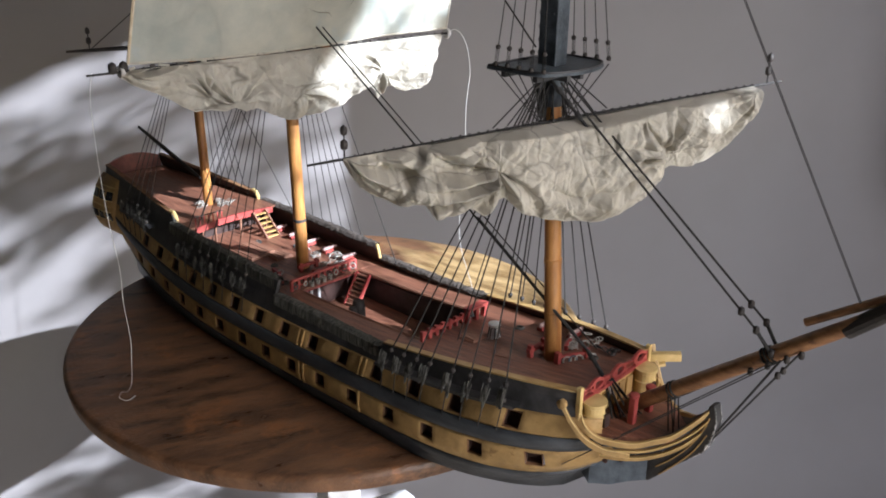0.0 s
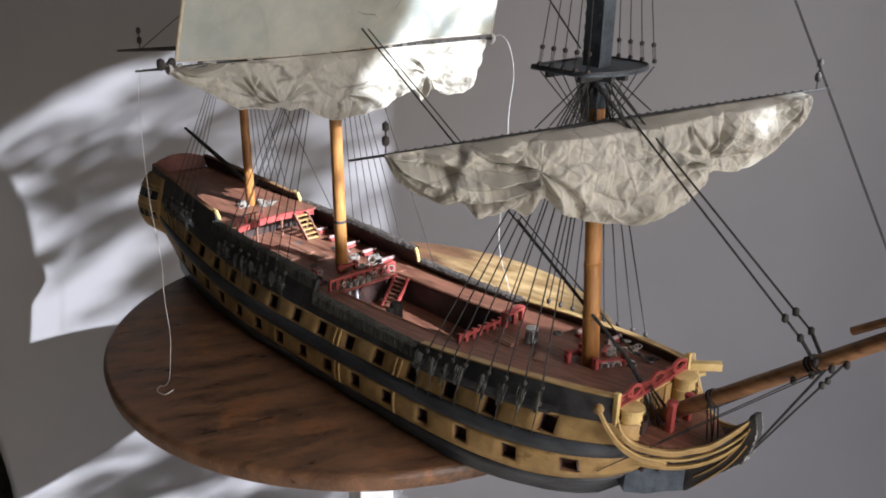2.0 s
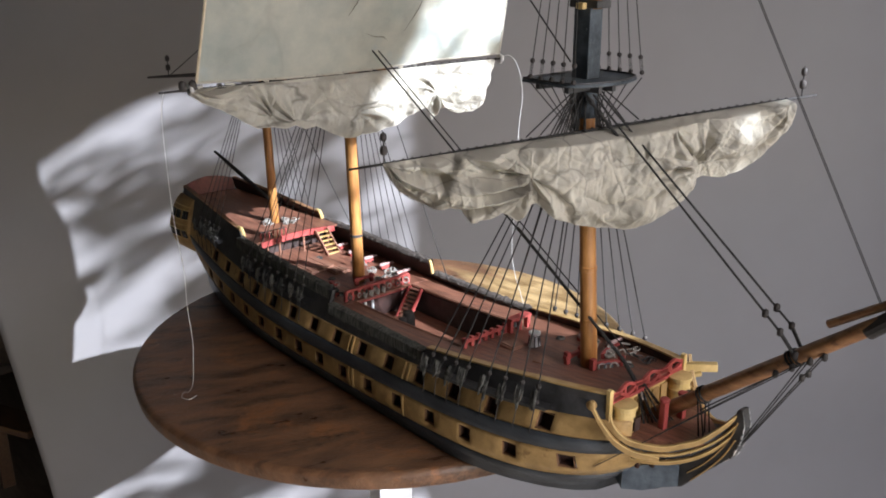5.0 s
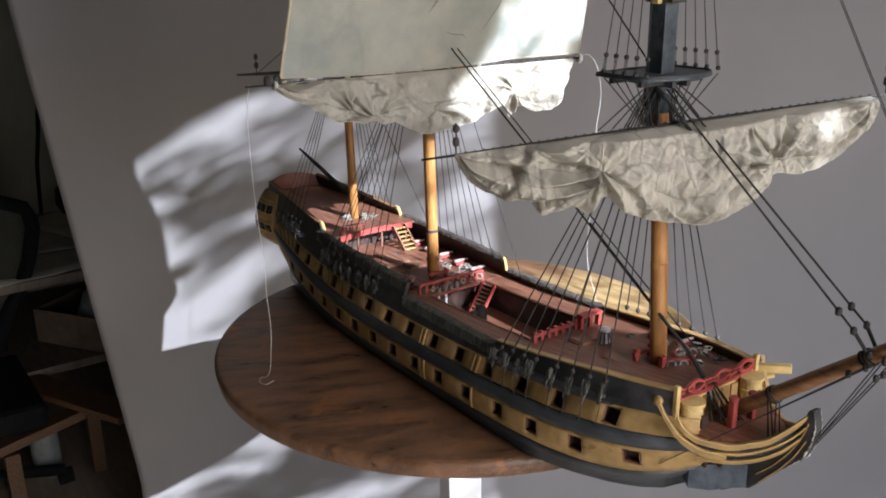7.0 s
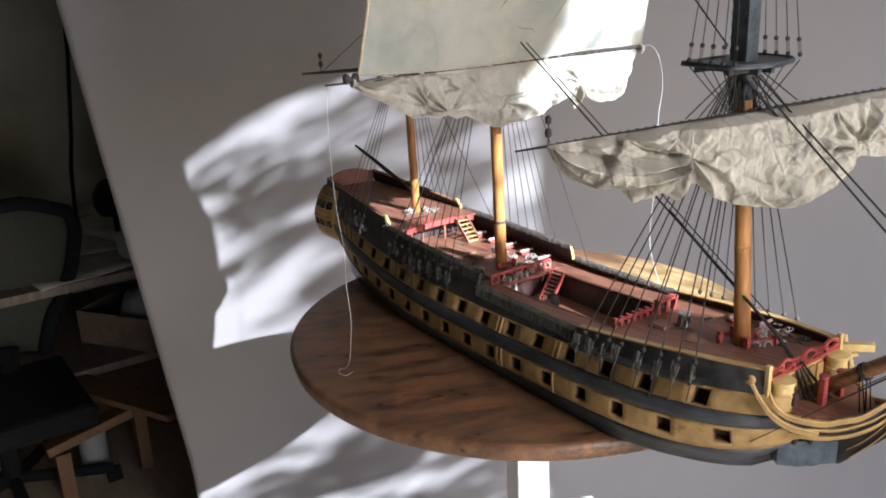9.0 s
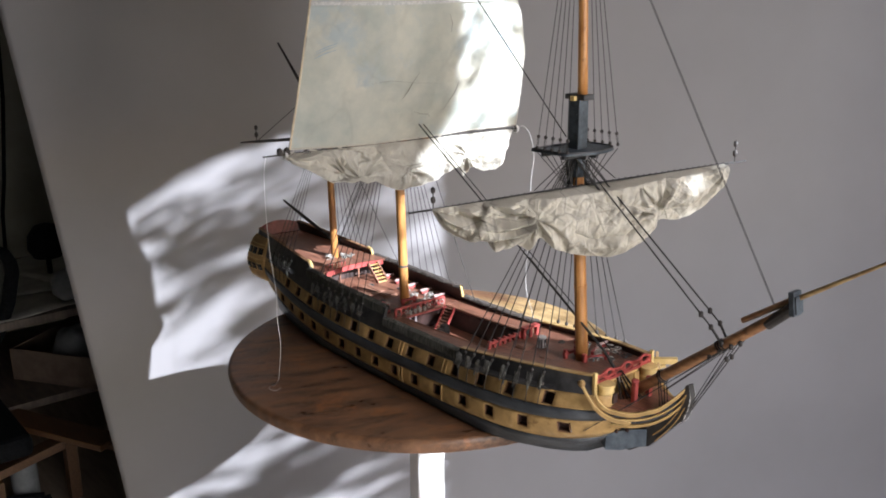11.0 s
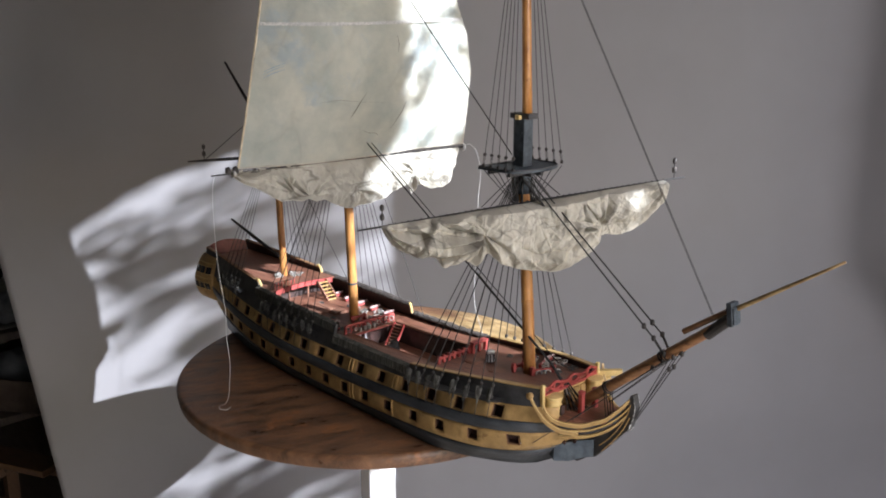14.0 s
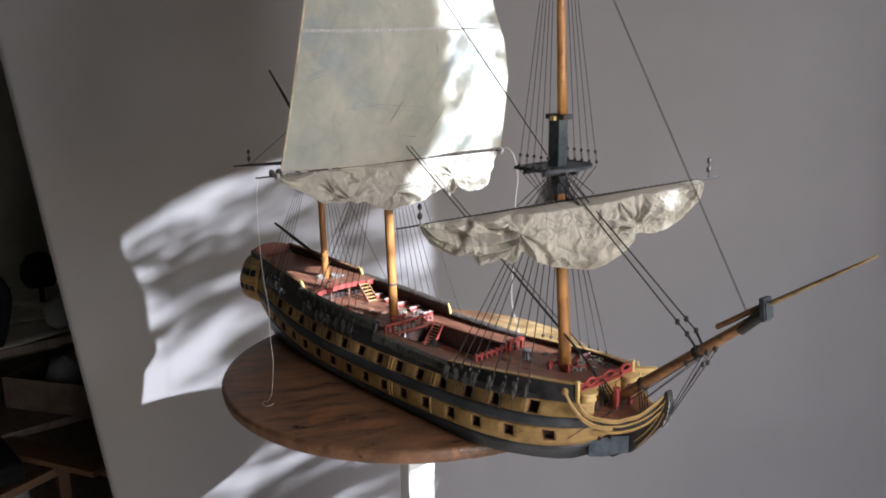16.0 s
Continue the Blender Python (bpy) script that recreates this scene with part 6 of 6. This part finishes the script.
shroud_set([-0.330, -0.311, -0.292, -0.273, -0.254], Vector((-0.235, 0, 1.388)), 1.106, 0.00055)
# topmast shrouds from the fore top, and futtocks below it
for side in (-1, 1):
    for k in range(5):
        x = 0.356 + 0.0135 * k
        y = side * 0.050
        shroud((x, y, 1.413), (0.376, side * 0.006, 1.80), 0.0005, "thin topmast shroud", True, 0.017, 0.72)
        part("futtock", Geo().tube([(x, y, 1.410), (0.387, side * 0.010, 1.352)], 0.0006, 5), M_ROPE, ship, "futtock line under the top")
        x2 = -0.048 + 0.0135 * k
        shroud((x2, side * 0.060, 1.456), (-0.028, side * 0.006, 1.90), 0.0005, "thin topmast shroud", True, 0.022, 0.8)


def rope(name, a, b, r, label, sag=0.0, mat=None, n=10):
    return part(name, Geo().tube(along(a, b, n, sag), r, 6), mat or M_ROPE, ship, label)


# stays
for y in (-0.004, 0.004):
    st = rope("mainstay", (-0.008, y, 1.446), (0.452, y * 1.5, 1.142), 0.0010 if y < 0 else 0.0007, "heavy black mainstay")
rope("mainstay_serving", (0.300, -0.004, 1.2425), (0.452, -0.006, 1.142), 0.0017, "thick served part of the mainstay")
rope("mainstay_tail", (0.450, -0.006, 1.1435), (0.476, -0.009, 1.121), 0.0021, "heavy black stay lashing")
for k in range(8):
    rope("stay_fall", (0.472 + 0.001 * k, -0.009 + 0.0006 * k, 1.1245), (0.493 + 0.0024 * k, -0.021 + 0.0038 * k, 1.0925), 0.0009, "black fall of the stay", 0.003 if k % 2 else -0.002)
for y in (-0.006, 0.006):
    s1 = rope("forestay", (0.396, y * 0.8, 1.398), (0.612, y * 1.6, 1.2265), 0.0010, "heavy black forestay")
    for t, rr in ((0.93, 0.0042), (1.0, 0.0040)):
        block(Vector((0.396, y * 0.8, 1.398)).lerp(Vector((0.612, y * 1.6, 1.2265)), t), rr, s1)
    rope("stay_lanyard", (0.612, y * 1.6, 1.2265), (0.628, y, 1.2055), 0.0016, "lashing of the forestay")
    block(Vector((0.626, y, 1.209)), 0.0042, s1)
stay = Vector((0.372, 0, 1.80))
for y in (-0.0012, 0.0012):
    rope("fore_topmast_stay", stay + Vector((0, y, 0)), (0.684, y, 1.272), 0.00038, "long black topmast stay")
rope("fore_collar", (0.3870, -0.011, 1.402), (0.432, -0.008, 1.362), 0.0015, "thick black stay collar")
for t in (0.25, 0.5, 0.75):
    part("stay_mouse", Geo().lathe(Vector((0.3870, -0.011, 1.402)).lerp(Vector((0.432, -0.008, 1.362)), t), [(0.001, -0.006), (0.0026, -0.002), (0.0026, 0.002), (0.001, 0.006)], 8, Matrix.Rotation(radians(130), 3, "Y")), M_ROPE, ship)
# braces and stays that run between the masts
rope("main_topmast_stay", (-0.020, 0.002, 1.80), (0.362, 0.0, 1.425), 0.0008, "thin stay between the masts")
rope("main_brace", MY_A.lerp(MY_B, 0.97), (-0.25, 0.05, 1.30), 0.0006, "thin brace")
rope("crossjack_lift", CY_A.lerp(CY_B, 0.15), (-0.236, 0, 1.46), 0.0006, "thin lift")
for y in (-0.010, 0.012):
    rope("fore_yard_lift", FY_A.lerp(FY_B, 0.5) + Vector((0, y, 0)), (0.384, y * 0.3, 1.404), 0.0009, "yard sling")
# sling cluster over the fore yard
for k in range(9):
    a = FY_A.lerp(FY_B, 0.36 + 0.030 * k)
    rope("fore_sling", a + Vector((0, 0, 0.004)), (0.3825 + 0.001 * k, -0.012 + 0.003 * k, 1.404), 0.0007, "black sling line under the top")
# bobstays, shrouds of the bowsprit
for y in (-0.006, 0.006):
    b1 = rope("bobstay", (0.580, y * 0.6, 1.094), (0.648, y, 1.2165), 0.00065, "thin black bobstay")
    block(Vector((0.634, y * 0.93, 1.191)), 0.0036, b1)
    rope("bobstay_fall", (0.575, y * 0.6, 1.086), (0.634, y, 1.2055), 0.0006, "thin black bobstay")
    rope("sprit_shroud", (0.470, y * 11, 1.052), (0.640, y * 1.2, 1.2105), 0.00055, "thin black bowsprit shroud")
    rope("sprit_shroud", (0.490, y * 8, 1.070), (0.624, y * 1.2, 1.1975), 0.00055, "thin black bowsprit shroud")
for p in ((0.640, -0.008, 1.2090), (0.650, -0.005, 1.2155), (0.626, -0.009, 1.1985), (0.612, -0.008, 1.1870)):
    block(Vector(p), 0.0037, bs)
# gammoning round the bowsprit, coils at the foot of the mainstay
for k in range(2):
    c = Vector((0.540 + 0.0032 * k, 0, 1.1350 + 0.0026 * k))
    part("gammoning", Geo().ring(c, 0.0078, 0.0010, Matrix.Rotation(radians(50), 3, "Y"), 16, 5), M_ROPE, bs, "black rope wound round the bowsprit")
for y in (-0.0065, 0.0065):
    for k in range(2):
        rope("gammon_line", (0.540 + 0.0030 * k, y, 1.132), (0.544 + 0.0055 * k, y * 0.75, 1.091), 0.0007, "black gammoning line down to the beak")
for x, y, z in ((0.481, -0.010, 1.114), (0.484, -0.007, 1.108)):
    part("rope_coil", Geo().ring((x, y, z), 0.0038, 0.0010, turn_z(40) @ Matrix.Rotation(radians(75), 3, "Y"), 14, 6), M_COIL, ship, "small pale coil at the stay lashing")
# thin stray lines from the main top to the deck
for a, b in (((-0.01, -0.02, 1.43), (-0.17, -0.05, 1.124)), ((0.0, 0.02, 1.43), (0.09, 0.08, 1.10)), ((-0.23, 0.01, 1.38), (-0.12, 0.075, 1.12)), ((0.38, -0.01, 1.40), (0.30, -0.03, 1.108)), ((0.38, 0.02, 1.40), (0.345, 0.075, 1.118))):
    rope("running_line", a, b, 0.0006, "thin running line")

# loose white cords hanging from the main yard
p0 = MY_A.lerp(MY_B, 0.012)
cord = [p0 + Vector((0.0, 0, 0.002)), (-0.012, -0.256, 1.350), (-0.015, -0.255, 1.283), (-0.010, -0.255, 1.225), (0.002, -0.255, 1.170), (0.0005, -0.255, 1.127), (0.006, -0.255, 1.083), (0.001, -0.255, 1.050), (-0.006, -0.255, 1.021), (-0.020, -0.255, 1.004), (-0.028, -0.258, 1.0012), (-0.018, -0.266, 1.0012), (-0.006, -0.262, 1.0012), (-0.010, -0.250, 1.0012)]
part("loose_cord", Geo().tube(curve(cord), 0.00045, 5), M_WHITE_ROPE, ship, "thin white cord hanging to the table")
p0 = MY_A.lerp(MY_B, 0.985)
cord = [p0, p0 + Vector((0.006, 0.012, 0.004)), p0 + Vector((0.014, 0.022, -0.012)), p0 + Vector((0.018, 0.028, -0.05)), p0 + Vector((0.016, 0.024, -0.10)), p0 + Vector((0.020, 0.020, -0.18)), p0 + Vector((0.016, 0.016, -0.26)), p0 + Vector((0.024, 0.012, -0.30)), (0.100, 0.214, 1.045), (0.110, 0.220, 1.006)]
part("loose_cord", Geo().tube(curve(cord), 0.00045, 5), M_WHITE_ROPE, ship, "white cord hanging behind the fore sail")

# ---------------------------------------------------------------- dim room beyond the sheet
chair = thing("office_chair", (-1.95, -0.50, 0.0), "black mesh-backed office chair in the dim room", "chair")
def chair_edge(z):
    return lerp(z, [0.34, 0.40, 0.48, 0.53, 0.63, 0.74, 0.79, 0.815, 0.83], [0.10, 0.12, 0.15, 0.19, 0.233, 0.26, 0.25, 0.22, 0.17])


rows = []
for i in range(15):
    z = 0.36 + 0.47 * i / 14
    rows.append([Vector((-1.93 - 0.05 * math.cos(math.pi * (k / 12 - 0.5)), -0.445 + 0.97 * chair_edge(z) * (k / 6 - 1), z)) for k in range(13)])
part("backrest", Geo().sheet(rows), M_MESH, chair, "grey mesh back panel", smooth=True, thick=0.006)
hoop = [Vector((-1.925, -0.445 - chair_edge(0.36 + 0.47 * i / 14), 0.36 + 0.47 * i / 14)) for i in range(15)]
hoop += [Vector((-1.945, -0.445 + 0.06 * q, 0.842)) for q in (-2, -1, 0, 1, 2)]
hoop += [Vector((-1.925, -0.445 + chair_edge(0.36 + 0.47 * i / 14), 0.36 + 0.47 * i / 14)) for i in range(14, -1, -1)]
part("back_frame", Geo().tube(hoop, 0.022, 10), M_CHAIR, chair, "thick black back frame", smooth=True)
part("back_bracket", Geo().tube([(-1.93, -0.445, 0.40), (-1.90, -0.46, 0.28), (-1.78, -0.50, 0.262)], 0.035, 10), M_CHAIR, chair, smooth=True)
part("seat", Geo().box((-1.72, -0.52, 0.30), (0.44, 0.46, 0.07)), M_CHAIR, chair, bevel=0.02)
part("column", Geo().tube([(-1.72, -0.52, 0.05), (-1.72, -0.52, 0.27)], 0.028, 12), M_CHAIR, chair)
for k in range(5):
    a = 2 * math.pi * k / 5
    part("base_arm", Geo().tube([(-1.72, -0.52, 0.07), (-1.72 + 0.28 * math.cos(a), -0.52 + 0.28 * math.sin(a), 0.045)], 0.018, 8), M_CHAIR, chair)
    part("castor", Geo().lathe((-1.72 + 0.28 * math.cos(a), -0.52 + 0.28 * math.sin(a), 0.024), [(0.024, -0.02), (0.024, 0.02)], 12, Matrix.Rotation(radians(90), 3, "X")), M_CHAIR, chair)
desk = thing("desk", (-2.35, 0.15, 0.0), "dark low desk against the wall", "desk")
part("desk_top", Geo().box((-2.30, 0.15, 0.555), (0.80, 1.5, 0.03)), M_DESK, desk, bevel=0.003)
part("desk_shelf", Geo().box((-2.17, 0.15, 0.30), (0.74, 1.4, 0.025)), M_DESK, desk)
for x in (-2.6, -2.08):
    for y in (-0.56, 0.86):
        part("leg", Geo().box((x, y, 0.27), (0.05, 0.05, 0.54)), M_DESK, desk)
for k, (x, y, z, sx, sy, rz) in enumerate(((-2.16, -0.13, 0.576, 0.50, 0.46, 8), (-2.26, 0.05, 0.586, 0.34, 0.44, -12), (-2.42, 0.12, 0.594, 0.38, 0.40, 20))):
    rws = [[Vector((x, y, z + 0.006 * noise.noise(Vector((i * 0.6, j * 0.5, k))))) + turn_z(rz) @ Vector((sx * (i / 8 - 0.5), sy * (j / 8 - 0.5), 0)) for j in range(9)] for i in range(9)]
    tagged(part("paper_sheet", Geo().sheet(rws), M_SHEET, smooth=True, thick=0.004), "crumpled pale paper sheet lying on the desk", "paper")
box_turn = turn_z(34)
g = Geo()
for dx, dy, dz, sx, sy, sz in ((0, -0.138, 0, 0.34, 0.006, 0.115), (0, 0.138, 0, 0.34, 0.006, 0.115), (-0.167, 0, 0, 0.006, 0.27, 0.115), (0.167, 0, 0, 0.006, 0.27, 0.115), (0, 0, -0.054, 0.328, 0.27, 0.006)):
    g.box(Vector((-1.973, 0.005, 0.3705)) + box_turn @ Vector((dx, dy, dz)), (sx, sy, sz), box_turn)
g.box(Vector((-1.973, 0.005, 0.428)) + box_turn @ Vector((0, 0.19, 0.012)), (0.33, 0.11, 0.005), box_turn @ Matrix.Rotation(radians(14), 3, "X"))
tagged(part("cardboard_box", g, M_BOX), "open brown cardboard box on the desk shelf", "box")


def crumpled_bag(c, wide, high, seed):
    rws = []
    for i in range(9):
        a = math.pi * (i / 8)
        rws.append([Vector(c) + Vector((wide * math.sin(a) * math.cos(q * math.pi / 8), wide * math.sin(a) * math.sin(q * math.pi / 8), -high * math.cos(a))) * (1 + 0.35 * noise.noise(Vector((math.cos(q * math.pi / 8) * 2, math.sin(q * math.pi / 8) * 2, i * 0.5 + seed)))) for q in range(17)])
    return Geo().sheet(rws)


def bag(c, wide, high, seed, label):
    g = crumpled_bag((0, 0, 0), wide, high, seed)
    low = min(p[2] for p in g.v)
    g.v = [(p[0] + c[0], p[1] + c[1], p[2] - low + c[2]) for p in g.v]
    tagged(part("plastic_bag", g, M_BAG, smooth=True), label, "bag")


bag((-1.985, 0.000, 0.5705), 0.055, 0.055, 3.0, "pale crumpled plastic bag on the desk edge")
bag((-1.935, -0.020, 0.3205), 0.065, 0.080, 8.0, "pale crumpled plastic bag in the cardboard box")
trestle = thing("pine_trestle", (-1.62, -0.25, 0.0), "old pine trestle stool in the shade", "stool")
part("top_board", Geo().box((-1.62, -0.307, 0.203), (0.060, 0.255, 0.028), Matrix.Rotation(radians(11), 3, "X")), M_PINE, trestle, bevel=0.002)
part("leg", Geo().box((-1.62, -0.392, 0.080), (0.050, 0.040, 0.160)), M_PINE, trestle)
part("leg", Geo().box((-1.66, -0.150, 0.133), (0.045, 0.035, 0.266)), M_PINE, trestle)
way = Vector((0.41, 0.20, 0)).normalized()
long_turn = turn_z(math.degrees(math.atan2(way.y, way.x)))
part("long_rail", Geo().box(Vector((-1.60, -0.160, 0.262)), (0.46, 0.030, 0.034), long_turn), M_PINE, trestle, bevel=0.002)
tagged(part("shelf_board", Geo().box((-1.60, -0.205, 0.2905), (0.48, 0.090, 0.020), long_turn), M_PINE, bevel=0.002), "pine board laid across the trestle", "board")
tagged(part("glass_jar", Geo().lathe((-1.72, -0.285, 0.0), [(0.035, 0.0), (0.042, 0.02), (0.042, 0.17), (0.03, 0.20), (0.03, 0.215)], 16), M_BAG, smooth=True), "pale cloudy jar on the floor", "jar")
tagged(part("wall_cable", Geo().tube([(-2.885, 0.12, 3.0), (-2.885, 0.11, 1.6), (-2.885, 0.09, 1.2), (-2.885, 0.05, 0.86), (-2.885, 0.026, 0.72), (-2.885, 0.012, 0.50)], 0.008, 8), M_CHAIR, smooth=True), "black cable running down the wall", "cable")
lamp = thing("desk_lamp", (-2.300, 0.032, 0.57), "dark desk lamp with a round shade on the desk", "lamp")
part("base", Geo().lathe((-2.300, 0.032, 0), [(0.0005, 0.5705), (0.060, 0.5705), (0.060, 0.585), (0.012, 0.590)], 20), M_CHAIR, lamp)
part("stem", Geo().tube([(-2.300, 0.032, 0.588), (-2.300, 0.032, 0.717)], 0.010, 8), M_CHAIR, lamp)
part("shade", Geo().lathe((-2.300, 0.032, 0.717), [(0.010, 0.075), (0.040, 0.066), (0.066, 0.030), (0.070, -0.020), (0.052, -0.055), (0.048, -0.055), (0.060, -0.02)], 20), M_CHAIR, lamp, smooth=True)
